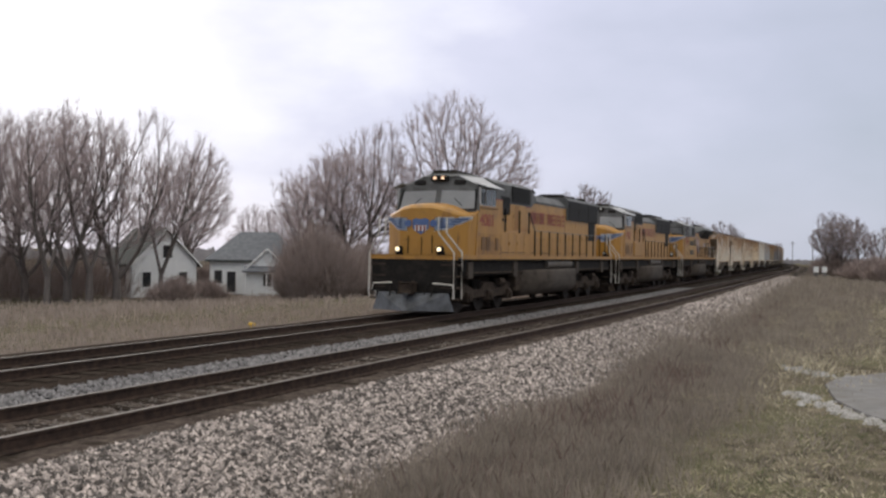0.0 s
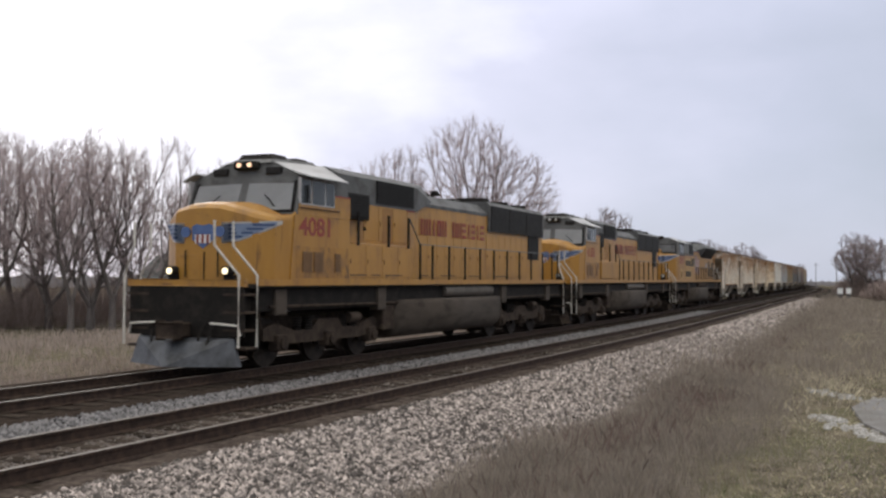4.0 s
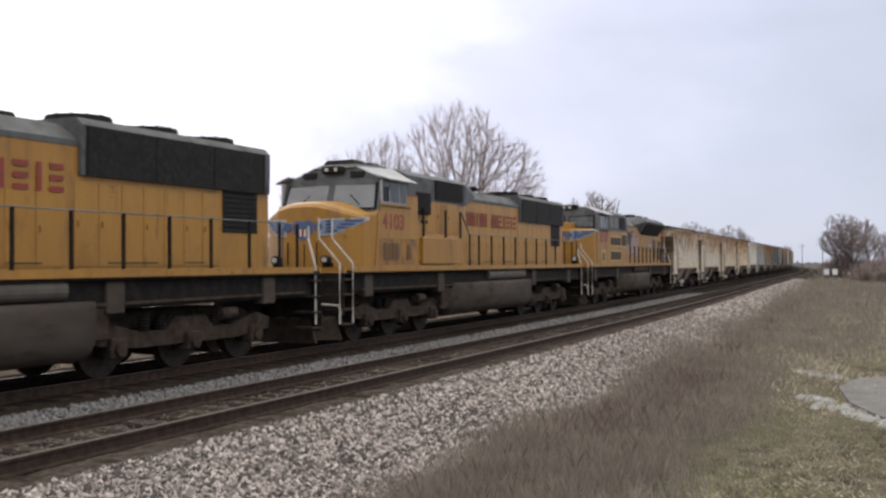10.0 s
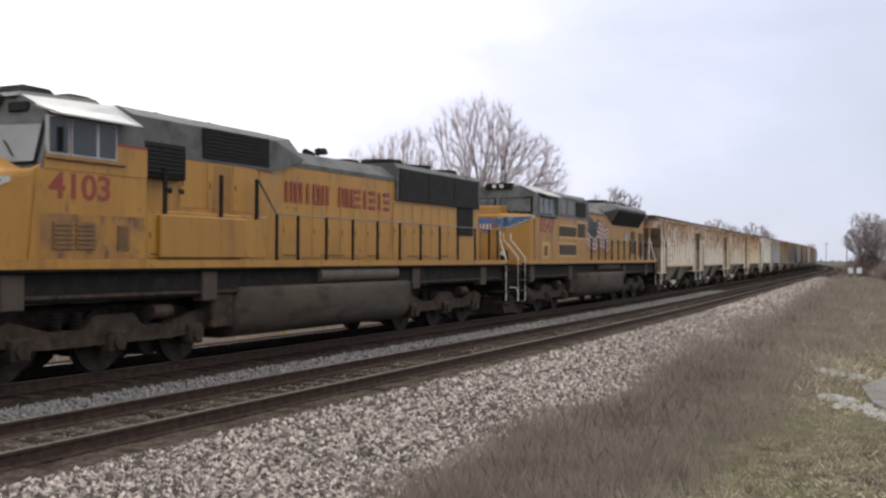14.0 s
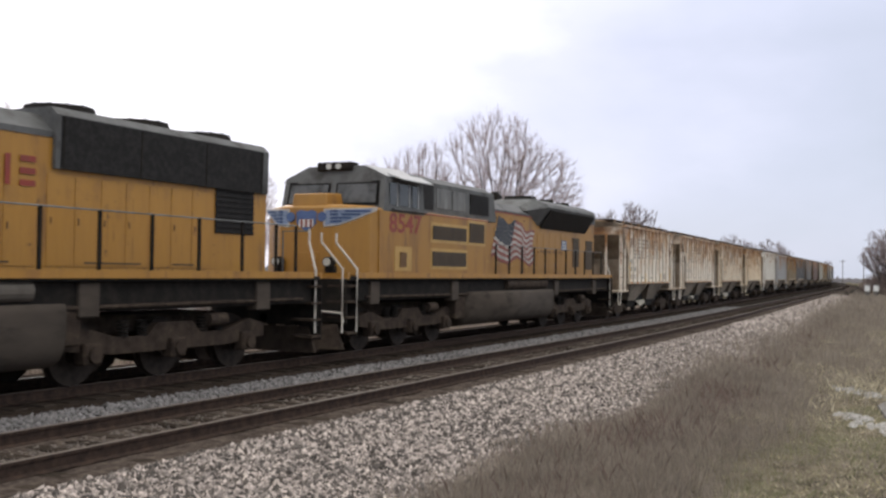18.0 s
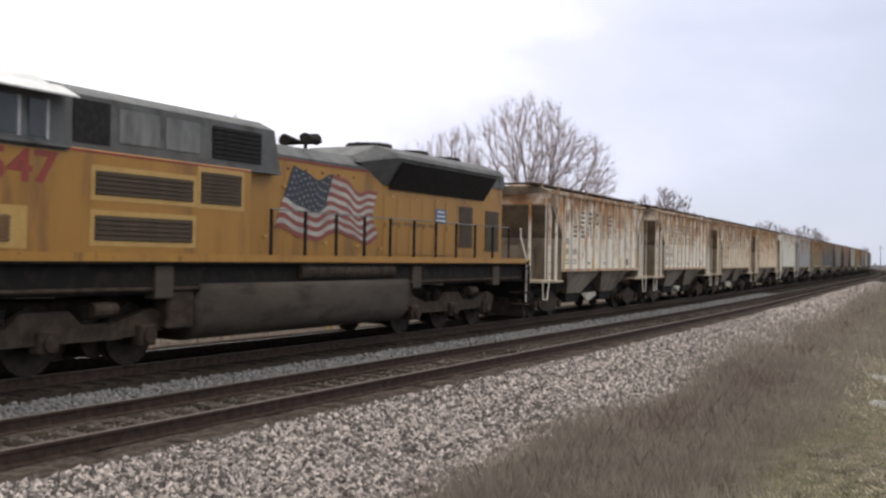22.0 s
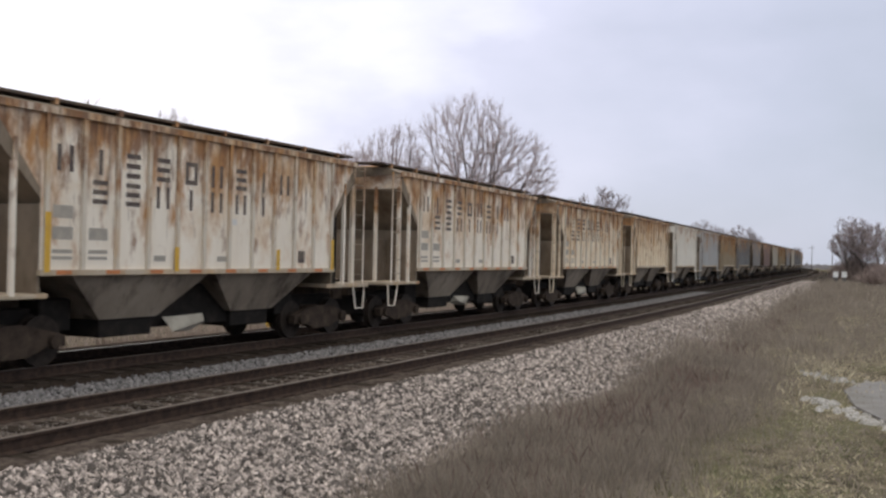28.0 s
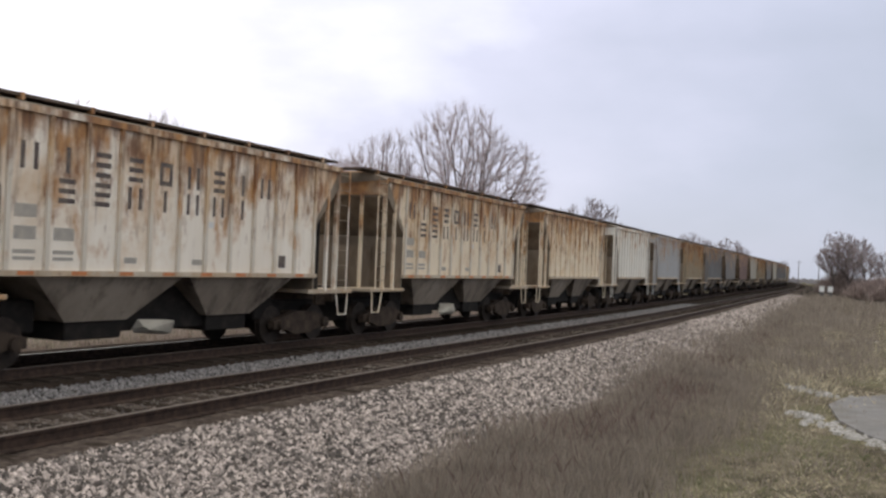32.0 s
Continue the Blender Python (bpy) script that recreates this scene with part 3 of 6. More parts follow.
def front_rails(loco, sgn, x_out, tall, material):
    """The bent grab rails that flank the steps at a platform's corner."""
    for x, y, k in ((x_out, -0.02, 0.0), (x_out - 0.05, -0.58, 0.0)):
        pts = [(sgn * x, y, 0.55), (sgn * x, y, 1.88), (sgn * (x - 0.44 + k), y - 0.22, 2.52), (sgn * (x - 0.44 + k), y - 0.22, tall)]
        part("grab_rail", tube(B(), pts, 0.026, 8), material, loco, "off-white bent grab rail")


def steps(loco, sgn, y0, y1):
    first = None
    for k in range(4):
        if first is None:
            first = part("step", box(B(), sgn * 0.95, sgn * 1.5, y0, y1, 0.5, 0.55), M["under"], loco)
        else:
            same("step", first, loco, pose(0, 0, 0.36 * k))
    bm = B()
    box(bm, sgn * 0.93, sgn * 1.5, max(y0, y1), max(y0, y1) + 0.03, 0.45, 1.6)
    part("step_well", bm, M["black"], loco)


def walkway(loco, sgn, ys, top):
    post0 = None
    for y in ys:
        if post0 is None:
            post0 = part("railing_post", box(B(), -0.022, 0.022, -0.028, 0.028, 1.62, top), M["black"], loco, "thin black railing post")
            post0.location = (sgn * 1.47, y, 0)
        else:
            same("railing_post", post0, loco, pose(sgn * 1.47, y, 0))
    part("hand_rail", tube(B(), [(sgn * 1.47, ys[0], top), (sgn * 1.47, ys[-1], top)], 0.016, 6), M["midgrey"], loco)


def doors(loco, x, y0, y1, z0, z1, n, material):
    """Tall hood doors with a handle each, slightly proud."""
    s = 1 if x > 0 else -1
    w = (y1 - y0) / n
    first = None
    for i in range(n):
        if first is None:
            bm = B()
            box(bm, 0, s * 0.012, 0.008, w - 0.008, z0, z1, 0.004)
            first = part("hood_door", bm, material, loco)
            first.location = (x, y0, 0)
            h = part("latch", box(B(), s * 0.012, s * 0.028, 0.07, 0.095, (z0 + z1) / 2 - 0.06, (z0 + z1) / 2 + 0.06), M["grimy_yellow"], first)
        else:
            d = same("hood_door", first, loco, pose(x, y0 + i * w, 0))
            same("latch", h, d, Matrix())


def stroke_bars(parent, x, y0, y1, z0, z1, pattern, material, gap=0.24):
    """A painted name as plain marks, one for each character of the pattern."""
    w = (y1 - y0) / len(pattern)
    s = 1 if x > 0 else -1
    for i, kind in enumerate(pattern):
        if kind != " ":
            a, b = y0 + i * w + gap * w / 2, y0 + (i + 1) * w - gap * w / 2
            part("painted_bar", plain_mark(B(), x, s, a, b, z0, z1, kind), material, parent)


def plain_mark(bm, x, s, a, b, z0, z1, kind):
    """A plain mark: one upright bar (1), two uprights (2), three level bars (3) or a block with a hole (0)."""
    t = (z1 - z0) * 0.2
    h = (z1 - z0 - t) / 2
    x1 = x + s * 0.004
    if kind == "1":
        box(bm, x, x1, (a + b - t) / 2, (a + b + t) / 2, z0, z1)
    elif kind == "3":
        for k in range(3):
            box(bm, x, x1, a, b, z0 + k * h, z0 + k * h + t)
    else:
        box(bm, x, x1, a, a + t, z0, z1)
        box(bm, x, x1, b - t, b, z0, z1)
        if kind == "0":
            box(bm, x, x1, a + t, b - t, z1 - t, z1)
            box(bm, x, x1, a + t, b - t, z0, z0 + t)
    return bm


def ribbon(bm, x, s, pts):
    """A flat painted figure of (y, z) corners on a side wall."""
    f = [bm.verts.new((x, y, z)) for y, z in pts]
    face = bm.faces.new(f)
    bmesh.ops.recalc_face_normals(bm, faces=[face])
    r = bmesh.ops.extrude_face_region(bm, geom=[face])
    for v in r["geom"]:
        if isinstance(v, bmesh.types.BMVert):
            v.co.x += s * 0.004
    return bm


def pilot_and_frame(loco, length, leading=False, tanks="reservoir"):
    """Deck, yellow sills, plough, couplers, tank and trucks, alike on all three engines."""
    end = length - 1.85
    bm = B()
    box(bm, -1.35, 1.35, -0.25, end + 0.2, 1.22, 1.62, 0.02)
    part("main_frame", bm, M["black"], loco)
    part("deck", box(B(), -1.5, 1.5, -0.35, end + 0.3, 1.62, 1.7), M["black"], loco)
    for s in (-1, 1):
        side = part("side_sill", box(B(), s * 1.50, s * 1.53, 0.0, end, 1.655, 1.80), M["yellow"], loco, "yellow side sill")
        steps(loco, s, -0.42, 0.0)
        steps(loco, s, end, end + 0.35)
    for y, d in ((-0.35, -1), (end + 0.3, 1)):
        bm = B()
        box(bm, -1.45, 1.45, y, y + d * 0.06, 0.75, 1.64)
        part("end_plate", bm, M["black"], loco)
        part("end_sill", box(B(), -1.5, 1.5, y + d * 0.004, y + d * 0.075, 1.645, 1.785, 0.01), M["yellow"], loco, "yellow end sill")
        bm = B()
        hull(bm, [(-1.2, y + d * 0.06, 0.72), (1.2, y + d * 0.06, 0.72), (-1.38, y + d * 0.1, 0.16), (1.38, y + d * 0.1, 0.16), (0, y + d * 0.75, 0.16), (0, y + d * 0.45, 0.6), (-1.2, y, 0.72), (1.2, y, 0.72), (-1.38, y, 0.16), (1.38, y, 0.16)])
        part("snow_plough", bm, M["plough"] if leading and d < 0 else M["under"], loco, "scraped snow plough")
        bm = B()
        box(bm, -0.14, 0.14, y, y + d * 0.6, 0.76, 1.0, 0.03)
        box(bm, -0.2, 0.22, y + d * 0.45, y + d * 0.68, 0.72, 1.04, 0.04)
        part("coupler", bm, M["under"], loco)
        for k in (-1, 1):
            part("uncoupling_lever", tube(B(), [(k * 1.42, y + d * 0.12, 0.78), (k * 1.36, y + d * 0.12, 0.98), (k * 0.7, y + d * 0.14, 1.02)], 0.025), M["rail_white"], loco)
        for k in (-0.75, -0.5, 0.5, 0.75):
            part("air_hose", tube(B(), [(k, y + d * 0.02, 1.05), (k, y + d * 0.2, 0.85), (k * 0.9, y + d * 0.28, 0.5)], 0.025, 6), M["black"], loco)
    # the fuel tank with its sloped lower edges
    prof = [(-1.46, 1.34), (-1.5, 1.24), (-1.5, 0.92), (-1.47, 0.7), (-1.38, 0.53), (-1.22, 0.41), (-0.95, 0.36), (0.95, 0.36), (1.22, 0.41), (1.38, 0.53), (1.47, 0.7), (1.5, 0.92), (1.5, 1.24), (1.46, 1.34)]
    t = part("fuel_tank", prism(B(), prof, 6.5, 13.75), M["tank"], loco, "dusty brown-grey fuel tank", True)
    part("air_reservoir", cyl(B(), (1.36, 11.3, 1.5), 0.13, 3.7, "y", 14), M[tanks], loco)
    part("air_reservoir", cyl(B(), (-1.36, 11.3, 1.5), 0.13, 3.7, "y", 14), M[tanks], loco)
    for s in (-1, 1):
        part("equipment_box", box(B(), s * 0.95, s * 1.36, 5.75, 6.4, 0.62, 1.25, 0.03), M["under"], loco)
        part("equipment_box", box(B(), s * 1.0, s * 1.36, 13.85, 14.2, 0.7, 1.25, 0.03), M["under"], loco)
        part("sand_pipe", tube(B(), [(s * 1.3, 0.3, 1.3), (s * 1.2, 0.55, 0.9), (s * 0.85, 0.75, 0.25)], 0.025), M["under"], loco)
        for y in (1.0, 5.6, 14.3, 18.9):
            part("sand_box", box(B(), s * 1.15, s * 1.42, y - 0.22, y + 0.22, 1.15, 1.6, 0.02), M["tank"], loco)
        part("train_pipe", tube(B(), [(s * 1.38, 0.6, 1.3), (s * 1.38, 6.3, 1.28), (s * 1.38, 14, 1.28), (s * 1.38, end - 0.2, 1.3)], 0.03), M["under"], loco)
    loco_truck(loco, 3.35)
    loco_truck(loco, 16.6)
    return end


def shield_and_wings(loco, y_front, corner, side_x, side_y, up=0.0):
    """The winged shield on the nose, in plain shapes: a shield on the front face, a wing on each flank."""
    bm = B()
    pts = [(-0.29, 2.98), (-0.16, 3.04), (0, 3.0), (0.16, 3.04), (0.29, 2.98), (0.27, 2.68), (0, 2.48), (-0.27, 2.68)]
    f = bm.faces.new([bm.verts.new((x, y_front - 0.012, z)) for x, z in pts])
    bmesh.ops.recalc_face_normals(bm, faces=[f])
    r = bmesh.ops.extrude_face_region(bm, geom=[f])
    for v in r["geom"]:
        if isinstance(v, bmesh.types.BMVert):
            v.co.y += 0.008
    sh = part("shield", bm, M["blue"], loco, "blue shield emblem")
    sh.location.z = up
    part("shield_field", box(B(), -0.2, 0.2, y_front - 0.018, y_front - 0.013, 2.6, 2.8), M["white"], sh, "white and red striped field")
    for k in range(3):
        part("shield_stripe", box(B(), -0.16 + 0.13 * k, -0.095 + 0.13 * k, y_front - 0.023, y_front - 0.019, 2.6, 2.8), M["red"], sh)
    for s in (-1, 1):
        def on(u, z):
            """u metres outwards along the nose from the shield, round its corner."""
            if u < corner - 0.36:
                return Vector((s * (0.36 + u), y_front - 0.012, z))
            k = u - (corner - 0.36)
            d = Vector((side_x - corner, side_y - y_front)).normalized()
            return Vector((s * (corner + d.x * k + 0.012), y_front + d.y * k - 0.004, z))
        cut = corner - 0.37

        def strip(name, edge, material, lift):
            """A painted band: edge is (u, bottom, top) from the shield outwards, split where the nose turns its corner."""
            knots = sorted({u for u, _, _ in edge} | ({cut} if edge[0][0] < cut < edge[-1][0] else set()))
            bm = B()
            us, zl, zh = zip(*edge)
            lo = [bm.verts.new(on(u, float(np.interp(u, us, zl))) + Vector((s * lift * 0.6, -lift, 0))) for u in knots]
            hi = [bm.verts.new(on(u, float(np.interp(u, us, zh))) + Vector((s * lift * 0.6, -lift, 0))) for u in knots]
            for i in range(len(knots) - 1):
                bm.faces.new((lo[i], lo[i + 1], hi[i + 1], hi[i]))
            bmesh.ops.solidify(bm, geom=bm.faces[:], thickness=0.003)
            part(name, bm, material, sh)
        strip("wing_border", [(0.12, 2.60, 3.06), (0.5, 2.64, 3.07), (0.85, 2.78, 3.09), (1.42, 3.04, 3.12)], M["white"], 0.0)
        strip("wing_field", [(0.16, 2.64, 3.02), (0.5, 2.68, 3.03), (0.85, 2.82, 3.05), (1.3, 3.03, 3.085)], M["wing"], 0.004)
        for u1, z in ((1.26, 3.0), (1.02, 2.91), (0.8, 2.82), (0.58, 2.73)):
            strip("wing_feather", [(0.3, z - 0.03, z + 0.03), (u1, z - 0.005, z + 0.04)], M["blue"], 0.008)
        knob = cyl(B(), (s * 0.44, y_front - 0.02, 2.86), 0.125, 0.012, "y", 18)
        part("wing_root", knob, M["blue"], sh, "round dark blue wing root")


def pane(name, loco, pts, thick, material=None):
    """A flat window from its corners, with a little depth."""
    bm = B()
    f = bm.faces.new([bm.verts.new(p) for p in pts])
    bmesh.ops.solidify(bm, geom=[f], thickness=thick)
    bmesh.ops.recalc_face_normals(bm, faces=bm.faces[:])
    return part(name, bm, material or M["glass"], loco)


def roof_fan(loco, y, z, r=0.62):
    f = part("roof_fan", cyl(B(), (0, y, z + 0.09), r, 0.18, "z", 24, r * 0.93), M["black"], loco)
    bm = B()
    for k in range(6):
        a = k * math.pi / 6
        box(bm, -r * 0.9, r * 0.9, -0.015, 0.015, 0.18, 0.2)
        bmesh.ops.rotate(bm, verts=bm.verts[-8:], cent=(0, 0, 0), matrix=Matrix.Rotation(a, 3, "Z"))
    g = part("fan_guard", bm, M["grille"], f)
    g.location = (0, y, z)


def horn(loco, y, z, k=1.0):
    bm = B()
    cyl(bm, (0, y, z + 0.1 * k), 0.03 * k, 0.22 * k, "z", 8)
    for dx, d, dz in ((-0.19, 1, 0.21), (0.0, -1, 0.27), (0.19, 1, 0.21)):
        cyl(bm, (dx * k, y - 0.08 * d * k, z + dz * k), (0.035 if d > 0 else 0.1) * k, 0.4 * k, "y", 10, (0.1 if d > 0 else 0.035) * k)
    box(bm, -0.26 * k, 0.26 * k, y - 0.03, y + 0.03, z + 0.16 * k, z + 0.2 * k)
    part("air_horn", bm, M["black"], loco, "black air horn cluster")


def wide_nose_engine(number, lit, patch, label):
    """A six-axle engine with a wide nose, a long narrow hood and overhanging radiators."""
    loco = tagged(new("locomotive"), label, "locomotive", "locomotives of the train")
    Y = M["yellow"]
    end = pilot_and_frame(loco, 22.35, lit)
    # nose: flat front and chamfered corners; its top swells in the middle and dips beside the cab
    rim = [(0, 0.15, 3.40), (0.4, 0.15, 3.38), (0.74, 0.17, 3.30), (1.1, 0.45, 3.17), (1.40, 0.75, 3.10), (1.47, 1.2, 3.14), (1.5, 1.62, 3.36)]
    back = [(0, 1.28, 3.62), (0.4, 1.28, 3.60), (0.72, 1.3, 3.52), (1.0, 1.34, 3.38), (1.22, 1.4, 3.26), (1.36, 1.48, 3.28), (1.46, 1.66, 3.42)]
    rim = [(-x, y, z) for x, y, z in rim[:0:-1]] + rim
    back = [(-x, y, z) for x, y, z in back[:0:-1]] + back
    bm = B()
    rows = [[(x, y, 1.7) for x, y, z in rim], rim]
    for k, lift in ((0.08, 0.075), (0.25, 0.10), (0.6, 0.06), (1.0, 0.0)):
        rows.append([tuple(Vector(a).lerp(Vector(b), k) + Vector((0, 0, lift))) for a, b in zip(rim, back)])
    grid = [[bm.verts.new(p) for p in row] for row in rows]
    for a, b in zip(grid, grid[1:]):
        for i in range(len(rim) - 1):
            bm.faces.new((a[i], a[i + 1], b[i + 1], b[i]))
    bm.faces.new([bm.verts.new((1.46, 1.66, 1.7)), bm.verts.new((-1.46, 1.66, 1.7))] + grid[-1])
    bmesh.ops.recalc_face_normals(bm, faces=bm.faces[:])
    nose = part("nose", bm, Y, loco, "broad yellow nose with chamfered corners and a swelling top")
    for s in (-1, 1):
        part("nose_grab", tube(B(), [(s * 0.42, 0.1, 1.85), (s * 0.42, 0.1, 2.45)], 0.018), M["black"], loco)
    part("nose_seam", box(B(), 0.02, 0.05, 0.135, 0.152, 1.75, 2.4), M["black"], loco)
    part("nose_door", box(B(), -0.62, -0.05, 0.135, 0.165, 1.75, 2.35, 0.01), Y, loco)
    for s in (-1, 1):
        bm = B()
        cyl(bm, (s * 0.72, 0.05, 1.98), 0.11, 0.2, "y", 14)
        box(bm, s * 0.6, s * 0.84, 0.06, 0.2, 1.7, 1.9)
        d = part("ditch_light", bm, M["black"], loco, "ditch light in a black hood")
        part("lens", cyl(B(), (s * 0.72, -0.055, 1.98), 0.07, 0.03, "y", 14), M["lamp"] if lit else M["lamp_dim"], d, "lit lens" if lit else "unlit lens")
    shield_and_wings(loco, 0.148, 0.74, 1.40, 0.74)
    # cab: side walls, slanted windscreens and a roof that falls to eaves
    bm = B()
    hull(bm, [(-1.5, 1.2, 1.7), (1.5, 1.2, 1.7), (-1.5, 3.75, 1.7), (1.5, 3.75, 1.7), (-1.5, 1.35, 3.3), (1.5, 1.35, 3.3), (-1.5, 3.75, 3.3), (1.5, 3.75, 3.3)])
    part("cab_lower", bm, Y, loco)
    bm = B()
    hull(bm, [(-1.5, 1.42, 3.3), (1.5, 1.42, 3.3), (-1.5, 3.75, 3.3), (1.5, 3.75, 3.3), (-1.44, 1.72, 4.2), (1.44, 1.72, 4.2), (-1.42, 3.75, 4.24), (1.42, 3.75, 4.24),
              (-0.62, 1.80, 4.60), (0.62, 1.80, 4.60), (-0.75, 3.75, 4.68), (0.75, 3.75, 4.68)])
    part("cab_upper", bm, M["grey"], loco, "grey upper cab and roof")
    for s in (-1, 1):
        hull_ = hull(B(), [(s * 1.40, 1.46, 3.3), (s * 1.512, 1.46, 3.3), (s * 1.40, 1.62, 3.82), (s * 1.508, 1.62, 3.82), (s * 1.40, 3.75, 3.3), (s * 1.512, 3.75, 3.3), (s * 1.40, 3.75, 3.82), (s * 1.508, 3.75, 3.82)])
        part("window_sill_panel", hull_, Y, loco, "yellow cab side up to the middle of the windows")
        part("red_band", box(B(), s * 1.45, s * 1.511, 1.63, 3.75, 3.822, 3.862), M["red"], loco)
        # pale panel over the grey roof: the sunlit slope is painted by it
        pane("roof_slope", loco, [(s * 1.46, 1.74, 4.212), (s * 1.44, 3.74, 4.252), (s * 0.77, 3.74, 4.69), (s * 0.64, 1.82, 4.612)], 0.012, M["palegrey"])
    bm = B()
    hull(bm, [(-0.6, 1.74, 4.58), (0.6, 1.74, 4.58), (-0.78, 3.4, 4.66), (0.78, 3.4, 4.66), (-0.5, 1.95, 4.70), (0.5, 1.95, 4.70), (-0.66, 3.4, 4.76), (0.66, 3.4, 4.76)])
    part("roof_cap", bm, M["grey"], loco)
    for y0, y1 in ((1.95, 2.75), (2.95, 3.65)):
        unit = hull(B(), [(sx * 0.5, y, 4.66) for sx in (-1, 1) for y in (y0, y1)] + [(sx * 0.4, y, 4.84) for sx in (-1, 1) for y in (y0 + 0.12, y1 - 0.12)])
        part("roof_unit", unit, M["black"], loco, "sooty cooling unit on the cab roof")
    for s in (-1, 1):
        # windscreens lie just proud of the slanted front, in dark gaskets
        def on_front(x, z, out=0.0):
            return Vector((s * x, 1.42 + (z - 3.3) / 3 - 0.012 - out, z))
        pane("gasket", loco, [on_front(0.05, 3.36), on_front(1.42, 3.36), on_front(1.36, 4.12), on_front(0.05, 4.16)], 0.02, M["grille"])
        pane("windscreen", loco, [on_front(0.10, 3.42, 0.02), on_front(1.34, 3.42, 0.02), on_front(1.28, 4.05, 0.02), on_front(0.10, 4.09, 0.02)], 0.02, M["screen"])
        pane("wiper", loco, [on_front(0.9, 3.5, 0.05), on_front(0.94, 3.5, 0.05), on_front(0.62, 3.8, 0.05), on_front(0.58, 3.8, 0.05)], 0.02, M["black"])
        for a, b in ((1.58, 1.95), (2.05, 2.55), (2.62, 2.98)):
            frame_ = part("cab_window", box(B(), s * 1.47, s * 1.526, a, b, 3.58, 4.14), M["glass"], loco, "dark cab side window")
            part("window_frame", box(B(), s * 1.46, s * 1.519, a - 0.035, b + 0.035, 3.545, 4.175), M["palegrey"], frame_, "pale window frame")
        part("window_ledge", box(B(), s * 1.49, s * 1.56, 1.5, 3.2, 3.46, 3.50, 0.01), M["grimy_yellow"], loco)
        bm = B()
        hull(bm, [(s * 1.30, 1.5, 4.36), (s * 1.30, 3.3, 4.40), (s * 1.74, 1.6, 4.20), (s * 1.74, 3.25, 4.20), (s * 1.30, 1.5, 4.33), (s * 1.30, 3.3, 4.37), (s * 1.74, 1.6, 4.17), (s * 1.74, 3.25, 4.17)])
        part("sunshade", bm, M["palegrey"], loco, "pale grey sunshade over the cab window")
        writing(number, 0.60, M["red"], "road_number", loco, Matrix(((0, 0, s, s * 1.502), (s, 0, 0, 2.25), (0, 1, 0, 2.84), (0, 0, 0, 1))), 1.3)
        part("cab_panel", box(B(), s * 1.49, s * 1.504, 1.42, 3.72, 1.83, 2.58, 0.003), M["yellow_grimy"], loco, "cab side panel smeared with brown grime")
        slats("cab_louvre", loco, s * 1.504, 1.66, 2.05, 1.98, 2.45, 6, M["grimy_yellow"])
        slats("cab_louvre", loco, s * 1.504, 2.13, 2.54, 1.98, 2.45, 6, M["grimy_yellow"])
        slats("cab_louvre", loco, s * 1.504, 3.05, 3.31, 1.98, 2.43, 6, M["grimy_yellow"])
        front_rails(loco, s, 1.5, 3.05, M["rail_white"])
    bm = B()
    box(bm, -0.30, 0.30, 1.58, 1.85, 4.42, 4.62, 0.03)
    hl = part("headlight_box", bm, M["black"], loco)
    for s in (-0.14, 0.14):
        part("headlight", cyl(B(), (s, 1.575, 4.52), 0.055, 0.03, "y", 14), M["lamp_warm"] if lit else M["lamp_dim"], hl, "lit headlight" if lit else "unlit headlight")
    for s in (-0.72, 0.72):
        part("number_board", box(B(), s - 0.2, s + 0.2, 1.66, 1.76, 4.30, 4.46, 0.01), M["grille"], loco, "dark number board")
    # wide cabinet behind the cab with the air intakes above
    for nm, x, z1 in (("cabinet", 1.4, 3.2),):
        part(nm, box(B(), -x, x, 3.75, 7.45, 1.7, 2.75, 0.02), Y, loco)
    part("blower_housing", box(B(), -1.2, 1.2, 3.75, 7.45, 2.75, 4.0, 0.02), Y, loco)
    bm = B()
    hull(bm, [(-1.2, 7.45, 1.7), (1.2, 7.45, 1.7), (-1.2, 7.45, 3.85), (1.2, 7.45, 3.85), (-1.17, 8.0, 3.83), (1.17, 8.0, 3.83), (-0.96, 8.62, 1.7), (0.96, 8.62, 1.7), (-0.96, 8.62, 4.02), (0.96, 8.62, 4.02)])
    part("hood_fairing", bm, Y, loco)
    bm = B()
    prism(bm, [(-1.22, 3.8), (-1.2, 4.5), (-0.8, 4.7), (0.8, 4.7), (1.2, 4.5), (1.22, 3.8)], 3.75, 8.0)
    hull(bm, [(-1.22, 8.0, 3.8), (1.22, 8.0, 3.8), (-1.2, 8.0, 4.5), (1.2, 8.0, 4.5), (-0.8, 8.0, 4.7), (0.8, 8.0, 4.7), (-0.75, 9.2, 4.69), (0.75, 9.2, 4.69), (-1.0, 8.9, 4.12), (1.0, 8.9, 4.12), (-0.97, 9.5, 4.2), (0.97, 9.5, 4.2), (-0.7, 9.55, 4.45), (0.7, 9.55, 4.45)])
    part("brake_hatch", bm, M["grey"], loco, "grey raised hatch over the dynamic brake")
    for s in (-1, 1):
        slats("intake_box", loco, s * 1.40, 3.78, 4.86, 3.44, 4.0, 7)
        part("intake_body", box(B(), s * 1.1, s * 1.4, 3.8, 4.9, 3.35, 4.02, 0.01), M["black"], loco)
        slats("brake_grille", loco, s * 1.225, 5.6, 7.75, 3.87, 4.5, 8)
        doors(loco, s * 1.4, 3.85, 7.35, 1.85, 2.68, 4, Y)
        doors(loco, s * 1.2, 4.95, 7.35, 2.85, 3.8, 3, Y)
